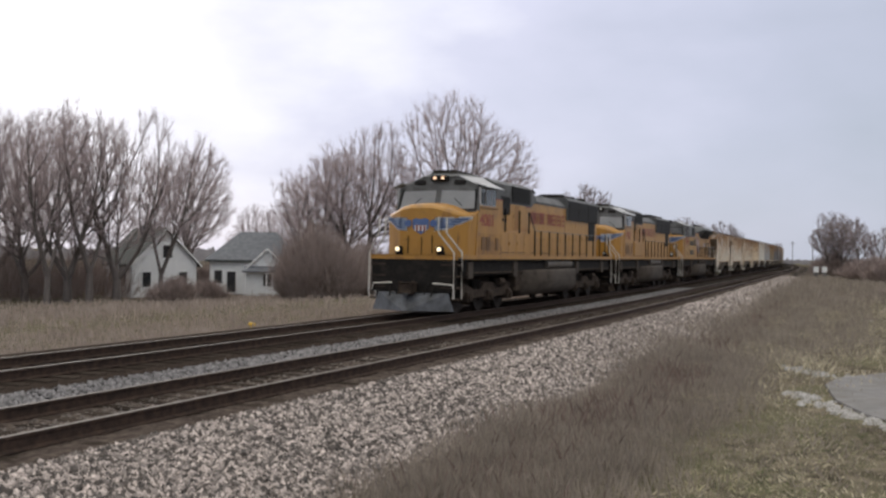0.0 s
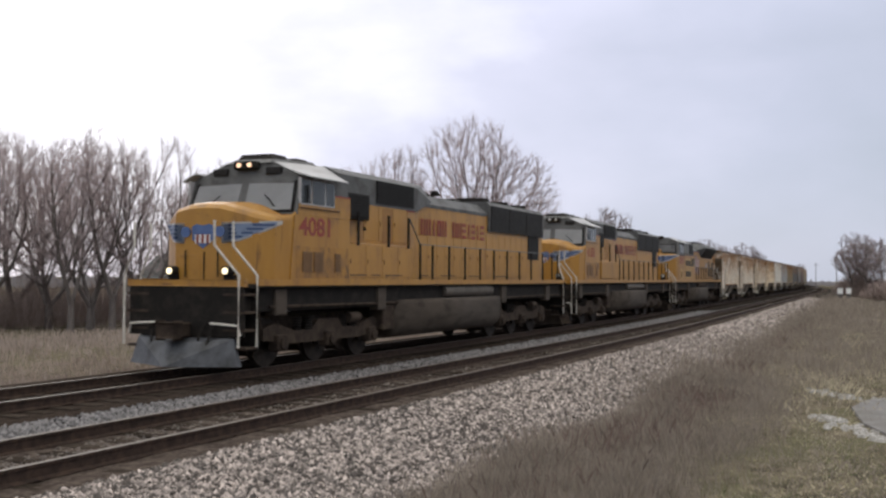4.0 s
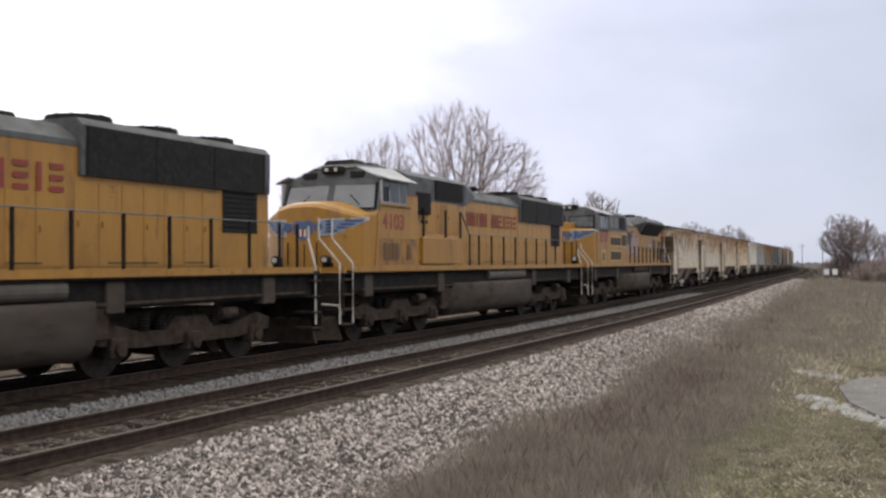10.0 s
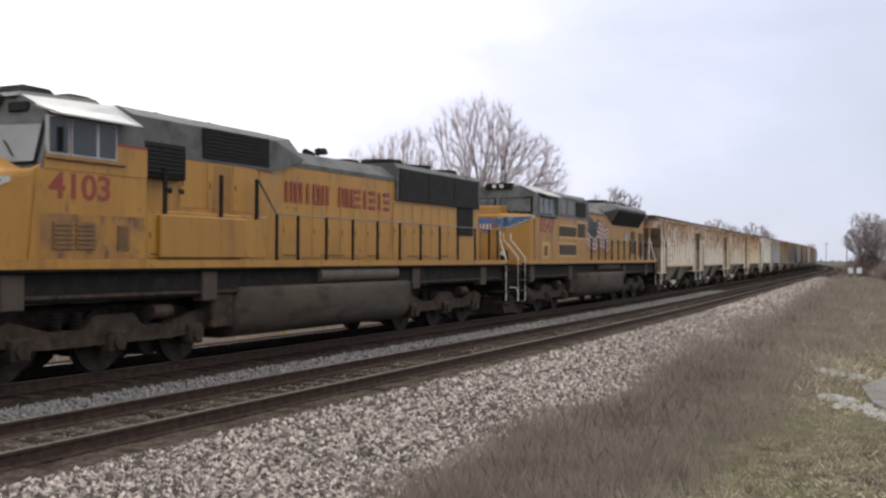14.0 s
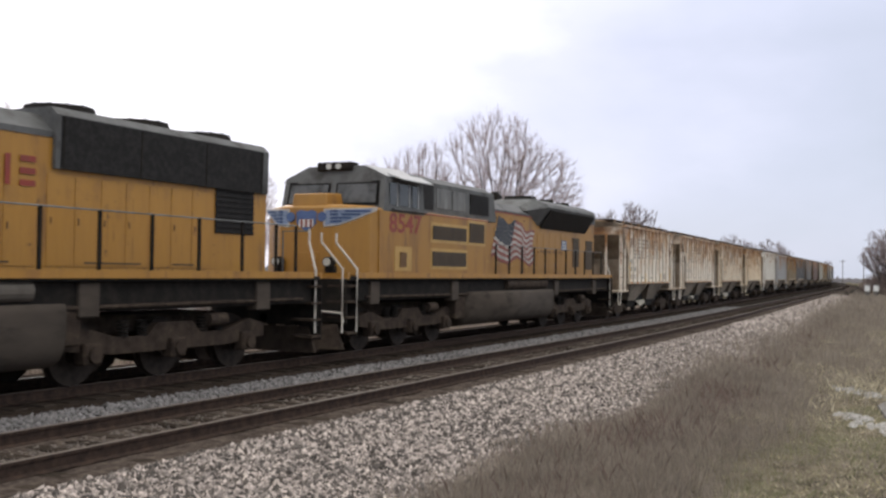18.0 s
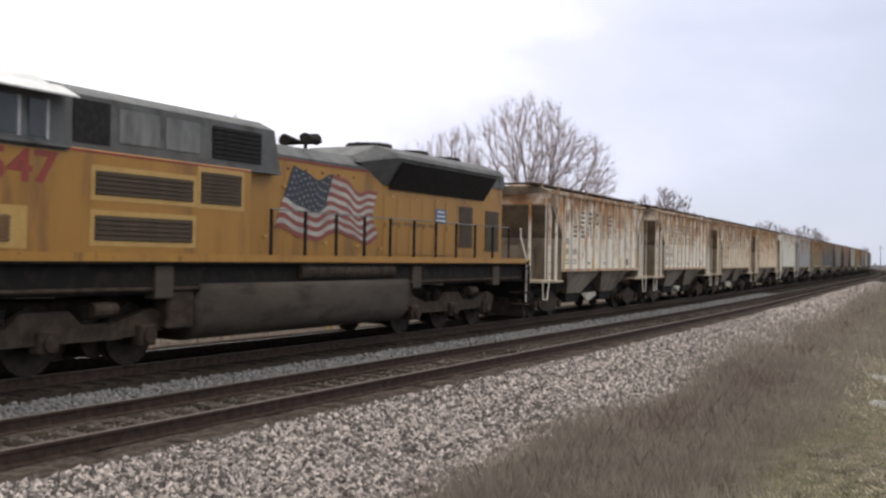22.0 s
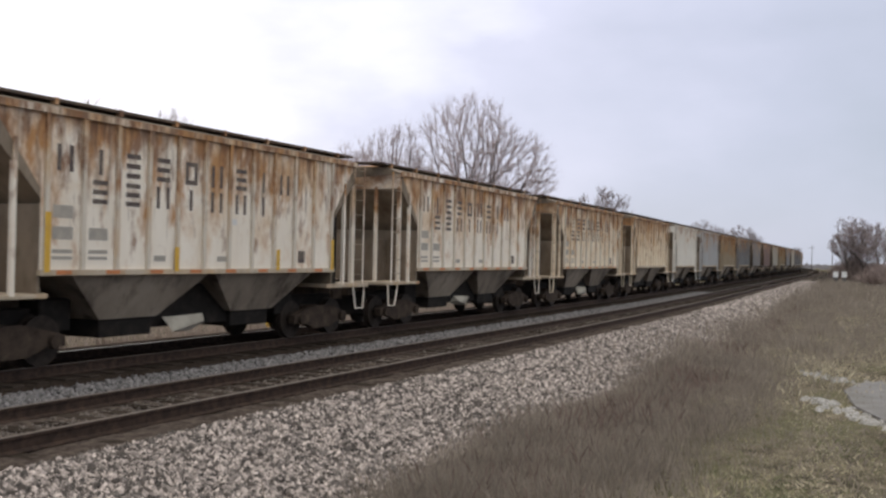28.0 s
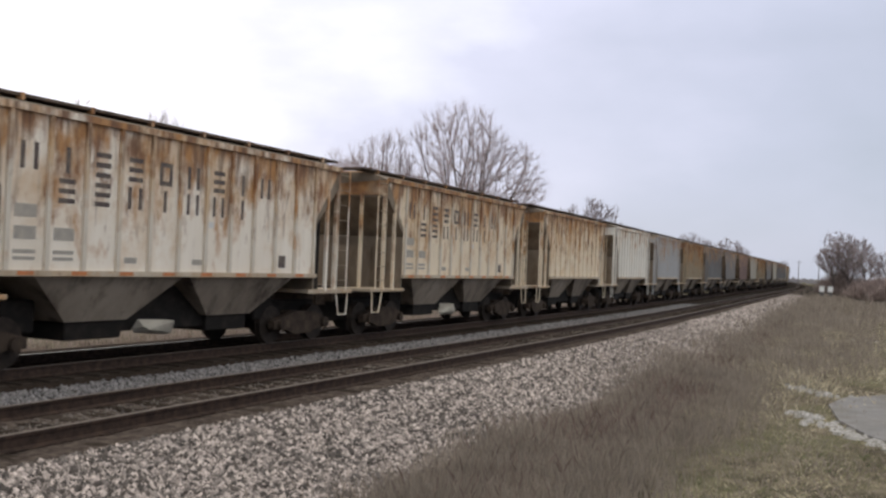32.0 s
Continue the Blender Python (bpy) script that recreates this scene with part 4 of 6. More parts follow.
        for y in (4.3, 5.9, 7.05):
            part("corner_post", box(B(), s * 1.41, s * 1.45, y - 0.04, y + 0.04, 2.68, 3.54), M["black"], loco)
        part("cabinet_rail", tube(B(), [(s * 1.43, 7.1, 3.54), (s * 1.46, 7.7, 2.82)], 0.022), M["grey"], loco)
        part("red_band", box(B(), s * 1.2, s * 1.206, 5.0, 7.9, 3.76, 3.81), M["red"], loco)
        part("recessed_door", box(B(), s * 1.2, s * 1.216, 5.95, 6.5, 2.8, 3.76, 0.004), M["ochre"], loco, "grimy ochre door behind the posts")
        for y in (4.62, 4.95):
            part("lifting_hole", box(B(), s * 1.2, s * 1.219, y, y + 0.12, 3.1, 3.2), M["black"], loco)
        for y, w_ in ((3.95, 0.8), (5.0, 0.5), (5.8, 0.9), (8.7, 0.6), (10.2, 1.1), (12.4, 0.7), (14.6, 1.3), (16.7, 0.6)):
            part("hinge_line", box(B(), s * (1.41 if y < 7 else 0.96), s * (1.418 if y < 7 else 0.968), y, y + w_, 1.9, 1.93), M["brown_slat"], loco, "rusty hinge line")
    if patch:
        for s in (-1, 1):
            part("toolbox", box(B(), s * 1.40, s * 1.5, 4.12, 6.62, 1.85, 2.66, 0.02), M["yellow_bright"], loco, "clean bright yellow box on the walkway")
    # the long hood
    prof = [(-0.95, 1.7), (-0.95, 4.12), (-0.62, 4.42), (0.62, 4.42), (0.95, 4.12), (0.95, 1.7)]
    part("long_hood", prism(B(), prof, 7.45, 19.55), Y, loco, "long yellow hood")
    bm = B()
    prism(bm, [(-0.965, 4.02), (-0.965, 4.125), (-0.63, 4.435), (0.63, 4.435), (0.965, 4.125), (0.965, 4.02), (0.6, 4.3), (-0.6, 4.3)], 7.7, 14.0)
    part("hood_roof", bm, M["grey"], loco, "sooty grey hood roof")
    for s in (-1, 1):
        doors(loco, s * 0.95, 8.6, 13.6, 1.85, 3.15, 8, Y)
        doors(loco, s * 0.95, 13.8, 17.8, 1.85, 3.4, 7, Y)
        stroke_bars(loco, s * 0.972, 8.72, 13.6, 3.16, 3.66, "22102 2231313", M["red"], 0.2)
        walkway(loco, s, (7.7, 8.5, 9.65, 10.83, 12.03, 13.22, 14.42, 15.62, 16.84, 18.1, 19.2, 19.9), 2.82)
        slats("radiator_notch", loco, s * 0.955, 17.9, 19.1, 2.58, 3.55, 9)
    # overhanging radiators with fans on the roof
    prof = [(-1.02, 3.5), (-1.04, 4.42), (-0.9, 4.56), (0.9, 4.56), (1.04, 4.42), (1.02, 3.5)]
    part("radiator_housing", prism(B(), prof, 13.9, 19.5), M["grey"], loco, "sooty grey radiator housing")
    for s in (-1, 1):
        bm = B()
        prism(bm, [(s * 1.02, 3.5), (s * 1.04, 4.40), (s * 1.055, 4.40), (s * 1.035, 3.5)], 14.0, 19.3)
        rg = part("radiator_grille", bm, M["grille"], loco, "black radiator grille")
        for k in range(4):
            y = 14.03 + 1.74 * k
            part("grille_bar", prism(B(), [(s * 1.035, 3.52), (s * 1.055, 4.38), (s * 1.063, 4.38), (s * 1.043, 3.52)], y, y + 0.03), M["black"], rg)
    for y in (14.9, 16.75, 18.6):
        roof_fan(loco, y, 4.56)
    for y in (5.2, 6.8):
        roof_fan(loco, y, 4.60, 0.5)
    part("exhaust_pipe", box(B(), -0.3, 0.3, 12.6, 13.2, 4.42, 4.58, 0.04), M["black"], loco)
    horn(loco, 11.6, 4.43)
    part("rear_headlight", box(B(), -0.3, 0.3, 19.65, 19.75, 4.2, 4.45), M["black"], loco)
    for s in (-1, 1):
        part("rear_rail", tube(B(), [(s * 1.45, end + 0.2, 0.6), (s * 1.45, end + 0.2, 1.8), (s * 1.2, end + 0.3, 2.5), (s * 1.2, end + 0.3, 2.8)], 0.026, 8), M["rail_white"], loco)
        part("rear_rail", tube(B(), [(s * 1.2, end + 0.3, 2.75), (s * 0.5, end + 0.3, 2.75), (s * 0.5, end + 0.3, 1.7)], 0.02, 6), M["grey"], loco)
        part("mirror", box(B(), s * 1.55, s * 1.58, 1.75, 1.8, 3.6, 4.0), M["black"], loco)
    return loco


def flag(loco, x):
    """The painted flag on the hood: wavy red and white stripes and a star-blue corner, as flat strips."""
    s = 1 if x > 0 else -1
    y0, y1, z0, z1 = 9.7, 12.95, 2.3, 3.74
    n = 32

    def wave(u, v):
        lean = 0.28 * (1 - v)
        tall = (z1 - z0) * (1 - 0.2 * u * u)
        ripple = 0.11 * math.sin(u * 12 + 0.9 + 0.9 * v) + 0.035 * math.sin(u * 27 + 3.5 * v)
        return (y0 + (y1 - y0) * u - lean * (1 - u) * 2.2 * (1 if u < 0.5 else 0.6) + u * 0.12 * math.sin(5 * v + 2.0), z0 - 0.06 * u + tall * v + ripple - 0.04)
    root = None
    for k in range(13):
        a, b = k / 13, (k + 1) / 13
        u0 = 0.44 if k >= 6 else 0.0
        bm = B()
        us = [u0 + (1 - u0) * i / n for i in range(n + 1)]
        lo = [bm.verts.new((x, *wave(u, a))) for u in us]
        hi = [bm.verts.new((x, *wave(u, b))) for u in us]
        for i in range(n):
            bm.faces.new((lo[i], lo[i + 1], hi[i + 1], hi[i]))
        bmesh.ops.recalc_face_normals(bm, faces=bm.faces[:])
        bmesh.ops.solidify(bm, geom=bm.faces[:], thickness=0.004)
        bmesh.ops.recalc_face_normals(bm, faces=bm.faces[:])
        part("flag_stripe", bm, M["flag_red"] if k % 2 == 0 else M["flag_white"], loco)
    bm = B()
    us = [0.44 * i / 10 for i in range(11)]
    lo = [bm.verts.new((x, *wave(u, 6 / 13))) for u in us]
    hi = [bm.verts.new((x, *wave(u, 1.0))) for u in us]
    for i in range(10):
        bm.faces.new((lo[i], lo[i + 1], hi[i + 1], hi[i]))
    bmesh.ops.solidify(bm, geom=bm.faces[:], thickness=0.004)
    bmesh.ops.recalc_face_normals(bm, faces=bm.faces[:])
    canton = part("flag_canton", bm, M["flag_blue"], loco, "dark blue flag corner with pale stars")
    for r in range(9):
        for c in range(6 - r % 2):
            y, z = wave(0.035 + 0.036 * (r % 2) + 0.073 * c, 6 / 13 + 0.052 + 0.054 * r)
            part("star", cyl(B(), (x + s * 0.006, y, z), 0.024, 0.004, "x", 5), M["flag_white"], canton)


M["flag_red"] = mat("flag_red_paint", (0.25, 0.065, 0.05), (0.18, 0.055, 0.045), 4, (0.4, 0.7), 0.5)
M["flag_blue_bright"] = mat("blue_plate_paint", (0.10, 0.15, 0.27), (0.07, 0.11, 0.2), 4, (0.4, 0.7), 0.5)
M["flag_white"] = mat("flag_white_paint", (0.46, 0.43, 0.39), (0.26, 0.235, 0.215), 2.2, (0.4, 0.7), 0.5)
M["flag_blue"] = mat("flag_blue_paint", (0.05, 0.06, 0.085), (0.035, 0.043, 0.06), 4, (0.4, 0.7), 0.5)


def angular_engine(number, label):
    """The third engine: angular nose, tall grey clerestory behind the cab, flared radiators."""
    loco = tagged(new("locomotive"), label, "locomotive", "locomotives of the train")
    Y = M["yellow_bright"]
    end = pilot_and_frame(loco, 22.63, tanks="under")
    bm = B()
    hull(bm, [(-0.75, 0.1, 1.7), (0.75, 0.1, 1.7), (-1.45, 0.6, 1.7), (1.45, 0.6, 1.7), (-1.5, 1.6, 1.7), (1.5, 1.6, 1.7),
              (-0.75, 0.13, 3.45), (0.75, 0.13, 3.45), (-1.42, 0.63, 3.43), (1.42, 0.63, 3.43), (-1.5, 1.3, 3.44), (1.5, 1.3, 3.44), (-0.7, 0.3, 3.52), (0.7, 0.3, 3.52), (-1.2, 0.8, 3.51), (1.2, 0.8, 3.51), (-1.2, 1.3, 3.53), (1.2, 1.3, 3.53)])
    bmesh.ops.bevel(bm, geom=bm.edges[:], offset=0.03, segments=1, affect="EDGES", profile=0.7)
    part("nose", bm, Y, loco, "angular yellow nose")
    bm = B()
    hull(bm, [(-0.5, 0.2, 3.4), (0.5, 0.2, 3.4), (-0.47, 0.24, 3.8), (0.47, 0.24, 3.8), (-0.45, 0.98, 3.84), (0.45, 0.98, 3.84), (-0.5, 1.02, 3.4), (0.5, 1.02, 3.4)])
    bmesh.ops.bevel(bm, geom=bm.edges[:], offset=0.03, segments=1, affect="EDGES", profile=0.7)
    part("nose_top", bm, Y, loco)
    part("nose_door", box(B(), -0.25, 0.35, 0.085, 0.115, 1.75, 2.3, 0.01), Y, loco)
    shield_and_wings(loco, 0.115, 0.76, 1.43, 0.61, 0.33)
    for s in (-1, 1):
        bm = B()
        cyl(bm, (s * 0.72, 0.0, 2.05), 0.13, 0.2, "y", 14)
        box(bm, s * 0.6, s * 0.84, 0.0, 0.15, 1.72, 1.95)
        d = part("ditch_light", bm, M["black"], loco)
        part("lens", cyl(B(), (s * 0.72, -0.105, 2.05), 0.10, 0.03, "y", 14), M["lamp_dim"], d)
    part("cab_lower", box(B(), -1.5, 1.5, 1.0, 3.4, 1.7, 3.4), Y, loco)
    bm = B()
    hull(bm, [(-1.5, 1.2, 3.4), (1.5, 1.2, 3.4), (-1.5, 3.4, 3.4), (1.5, 3.4, 3.4), (-1.46, 1.38, 4.3), (1.46, 1.38, 4.3), (-1.44, 3.4, 4.3), (1.44, 3.4, 4.3),
              (-0.8, 1.42, 4.62), (0.8, 1.42, 4.62), (-0.8, 3.4, 4.66), (0.8, 3.4, 4.66)])
    part("cab_upper", bm, M["grey"], loco, "grey upper cab and roof")
    for s in (-1, 1):
        def on_front(x, z, out):
            return (s * x, 1.2 + (z - 3.4) * 0.2 - out, z)
        pane("gasket", loco, [on_front(0.08, 3.55, 0.015), on_front(1.34, 3.55, 0.015), on_front(1.32, 4.2, 0.015), on_front(0.08, 4.2, 0.015)], 0.02, M["grille"])
        pane("windscreen", loco, [on_front(0.14, 3.62, 0.04), on_front(1.26, 3.62, 0.04), on_front(1.24, 4.12, 0.04), on_front(0.14, 4.12, 0.04)], 0.02, M["screen_dim"])
        for a, b in ((1.5, 1.85), (2.0, 2.5), (2.7, 3.0)):
            w = part("cab_window", box(B(), s * 1.47, s * 1.503, a, b, 3.58, 4.15), M["glass"], loco)
            part("window_frame", box(B(), s * 1.47, s * 1.512, b, b + 0.05, 3.56, 4.17), M["palegrey"], w)
        part("window_ledge", box(B(), s * 1.49, s * 1.58, 1.6, 3.4, 3.44, 3.49, 0.01), M["grey"], loco)
        bm = B()
        hull(bm, [(s * 1.36, 1.6, 4.42), (s * 1.36, 3.4, 4.46), (s * 1.75, 1.7, 4.26), (s * 1.75, 3.4, 4.26), (s * 1.36, 1.6, 4.39), (s * 1.36, 3.4, 4.43), (s * 1.75, 1.7, 4.23), (s * 1.75, 3.4, 4.23)])
        part("sunshade", bm, M["palegrey"], loco, "pale grey sunshade over the cab window")
        writing(number, 0.70, M["red"], "road_number", loco, Matrix(((0, 0, s, s * 1.502), (s, 0, 0, 2.35), (0, 1, 0, 2.88), (0, 0, 0, 1))), 1.75)
        part("vent_panel", box(B(), s * 1.5, s * 1.506, 1.8, 2.7, 1.85, 2.5), M["yellow_pale"], loco, "pale bolted vent panel")
        slats("cab_vent", loco, s * 1.506, 2.05, 2.4, 1.95, 2.35, 6, M["grimy_yellow"])
        front_rails(loco, s, 1.5, 2.75, M["rail_white"])
        # louvred panels behind the cab
        slats("air_louvre", loco, s * 1.45, 4.0, 6.2, 2.76, 3.16, 5, M["brown_slat"])
        slats("air_louvre", loco, s * 1.45, 4.0, 6.2, 2.0, 2.42, 5, M["brown_slat"])
        slats("air_screen", loco, s * 1.45, 6.4, 7.5, 2.75, 3.35, 8, M["brown_slat"])
        slats("clerestory_grille", loco, s * 1.22, 6.95, 8.35, 3.66, 4.3, 7)
        for a, b, z0, z1, k in ((3.75, 4.5, 3.62, 4.34, "grille"), (4.7, 5.6, 3.7, 4.28, "midgrey"), (5.75, 6.6, 3.7, 4.28, "midgrey")):
            part("side_panel", box(B(), s * 1.205, s * 1.232, a, b, z0, z1, 0.005), M[k], loco, "removable panel of the clerestory")
        # the light on this roof slope is put into a paler panel
        pane("roof_slope", loco, [(s * 1.475, 1.42, 4.312), (s * 1.455, 3.38, 4.312), (s * 0.82, 3.38, 4.672), (s * 0.82, 1.46, 4.632)], 0.012, M["palegrey"])
        for y0_, y1_, z0, z1 in ((4.0, 6.2, 2.76, 3.16), (4.0, 6.2, 2.0, 2.42), (6.4, 7.5, 2.75, 3.35)):
            part("louvre_frame", box(B(), s * 1.45, s * 1.456, y0_ - 0.09, y1_ + 0.09, z0 - 0.09, z1 + 0.09), M["yellow_pale"], loco, "worn pale frame round the louvres")
        part("red_band", box(B(), s * 1.45, s * 1.456, 3.4, 7.8, 3.44, 3.475), M["red"], loco)
    bm = B()
    box(bm, -0.5, 0.5, 1.3, 1.7, 4.5, 4.72, 0.03)
    hl = part("headlight_box", bm, M["black"], loco)
    for s in (-0.14, 0.14):
        part("headlight", cyl(B(), (s, 1.295, 4.6), 0.08, 0.03, "y", 14), M["lamp_dim"], hl, "unlit headlight")
    part("brake_cabinet", box(B(), -1.45, 1.45, 3.4, 7.8, 1.7, 3.5, 0.02), Y, loco)
    bm = B()
    hull(bm, [(-1.22, 3.4, 3.5), (1.22, 3.4, 3.5), (-1.22, 9.0, 3.5), (1.22, 9.0, 3.5), (-1.2, 3.4, 4.42), (1.2, 3.4, 4.42), (-1.2, 8.8, 4.42), (1.2, 8.8, 4.42), (-0.9, 3.4, 4.6), (0.9, 3.4, 4.6), (-0.9, 8.7, 4.6), (0.9, 8.7, 4.6)])
    part("brake_hatch", bm, M["grey"], loco, "grey clerestory over the brake grids")
    prof = [(-1.0, 1.7), (-1.0, 3.98), (-0.62, 4.25), (0.62, 4.25), (1.0, 3.98), (1.0, 1.7)]
    part("long_hood", prism(B(), prof, 7.2, 20.1), Y, loco, "long yellow hood")
    bm = B()
    prism(bm, [(-1.015, 3.92), (-1.015, 3.985), (-0.63, 4.265), (0.63, 4.265), (1.015, 3.985), (1.015, 3.92), (0.6, 4.1), (-0.6, 4.1)], 8.3, 12.6)
    part("hood_roof", bm, M["grey"], loco, "grey hood roof")
    bm = B()
    hull(bm, [(-1.0, 12.2, 4.1), (1.0, 12.2, 4.1), (-0.7, 12.4, 4.3), (0.7, 12.4, 4.3), (-1.42, 13.3, 4.3), (1.42, 13.3, 4.3), (-1.42, 18.95, 4.3), (1.42, 18.95, 4.3), (-1.35, 13.3, 4.42), (1.35, 13.3, 4.42), (-1.35, 18.95, 4.42), (1.35, 18.95, 4.42),
              (-0.95, 13.0, 4.6), (0.95, 13.0, 4.6), (-0.95, 18.95, 4.62), (0.95, 18.95, 4.62), (-1.0, 13.3, 3.6), (1.0, 13.3, 3.6), (-1.0, 18.7, 3.6), (1.0, 18.7, 3.6)])
    part("radiator_housing", bm, M["grey"], loco, "flared grey radiator housing")
    bm = B()
    prism(bm, [(-1.03, 3.98), (-1.03, 4.4), (-0.9, 4.58), (0.9, 4.58), (1.03, 4.4), (1.03, 3.98)], 18.9, 20.13)
    part("hood_cap", bm, M["grey"], loco, "grey cap over the rear of the hood")
    for s in (-1, 1):
        part("red_band", box(B(), s * 1.0, s * 1.018, 8.3, 13.0, 3.88, 3.918), M["red"], loco)
        for k, (yy, zz) in enumerate(((13.7, 3.36), (14.9, 3.36), (16.0, 3.38), (17.75, 3.42), (19.3, 3.7), (10.9, 2.1), (12.2, 2.05), (8.8, 2.2), (9.4, 3.3), (13.2, 2.0))):
            part("hood_latch", box(B(), s * 1.0, s * 1.03, yy - 0.06, yy + 0.06, zz - 0.03, zz + 0.03, 0.006), M["yellow_pale"], loco)
        for k in range(6):
            part("lifting_hole", cyl(B(), (s * 1.001, 8.9 + 0.62 * k, 3.7), 0.035, 0.006, "x", 8), M["grille"], loco)
        bm = B()
        prism(bm, [(s * 1.03, 3.55), (s * 1.43, 4.22), (s * 1.445, 4.2), (s * 1.045, 3.53)], 13.5, 18.75)
        part("radiator_grille", bm, M["grille"], loco, "black slanted radiator grille")
        doors(loco, s * 1.0, 13.3, 17.1, 1.85, 3.35, 6, Y)
        slats("rear_louvre", loco, s * 1.0, 17.3, 18.1, 2.1, 3.3, 10, M["brown_slat"])
        slats("rear_screen", loco, s * 1.0, 18.95, 19.85, 2.0, 3.25, 10, M["brown_slat"])
        part("emblem", box(B(), s * 1.02, s * 1.026, 15.9, 16.5, 2.75, 3.15), M["flag_blue_bright"], loco, "small blue plate with white bars")
        for k in range(3):
            part("painted_bar", box(B(), s * 1.026, s * 1.029, 15.95 + 0.03 * k, 16.45 - 0.03 * k, 2.81 + 0.12 * k, 2.85 + 0.12 * k), M["white"], loco)
        walkway(loco, s, [8.4 + 1.12 * k for k in range(11)], 2.75)
        flag(loco, s * 1.014)
        for k in range(4):
            part("painted_bar", box(B(), s * 1.02, s * 1.024, 13.6 + 0.65 * k, 14.1 + 0.65 * k, 2.62, 2.70), M["grimy_yellow"], loco)
        part("rear_rail", tube(B(), [(s * 1.45, end + 0.2, 0.6), (s * 1.45, end + 0.2, 1.8), (s * 1.2, end + 0.3, 2.5), (s * 1.2, end + 0.3, 2.8)], 0.026, 8), M["rail_white"], loco)
    for y in (14.2, 16.1, 18.0):
        roof_fan(loco, y, 4.6)
    part("exhaust_pipe", box(B(), -0.35, 0.35, 9.3, 9.9, 4.25, 4.5, 0.04), M["black"], loco)
    horn(loco, 11.5, 4.25, 1.5)
    return loco




def freight_truck(car, cy):
    root = part("truck", box(B(), -0.85, 0.85, cy - 0.2, cy + 0.2, 0.42, 0.72, 0.03), M["under"], car, "two-axle freight truck")
    part("brake_beam", box(B(), -0.6, 0.6, cy - 1.2, cy + 1.2, 0.32, 0.95, 0.03), M["black"], root)
    for s in (-1, 1):
        bm = B()
        prism(bm, [(cy - 1.15, 0.34), (cy - 1.15, 0.52), (cy - 0.75, 0.62), (cy - 0.3, 0.72), (cy + 0.3, 0.72), (cy + 0.75, 0.62), (cy + 1.15, 0.52), (cy + 1.15, 0.34), (cy + 0.75, 0.34), (cy + 0.35, 0.2), (cy - 0.35, 0.2), (cy - 0.75, 0.34)], s * 0.93, s * 1.08, "x")
        part("side_frame", bm, M["under"], root)
        for y in (-0.89, 0.89):
            part("bearing", cyl(B(), (s * 1.11, cy + y, 0.43), 0.12, 0.1, "x", 10), M["under"], root)
        bm = B()
        for k in (-0.18, 0.0, 0.18):
            cyl(bm, (s * 1.0, cy + k, 0.42), 0.075, 0.3, "z", 8)
        part("spring_nest", bm, M["black"], root)
    return root, (cy - 0.89, cy + 0.89)


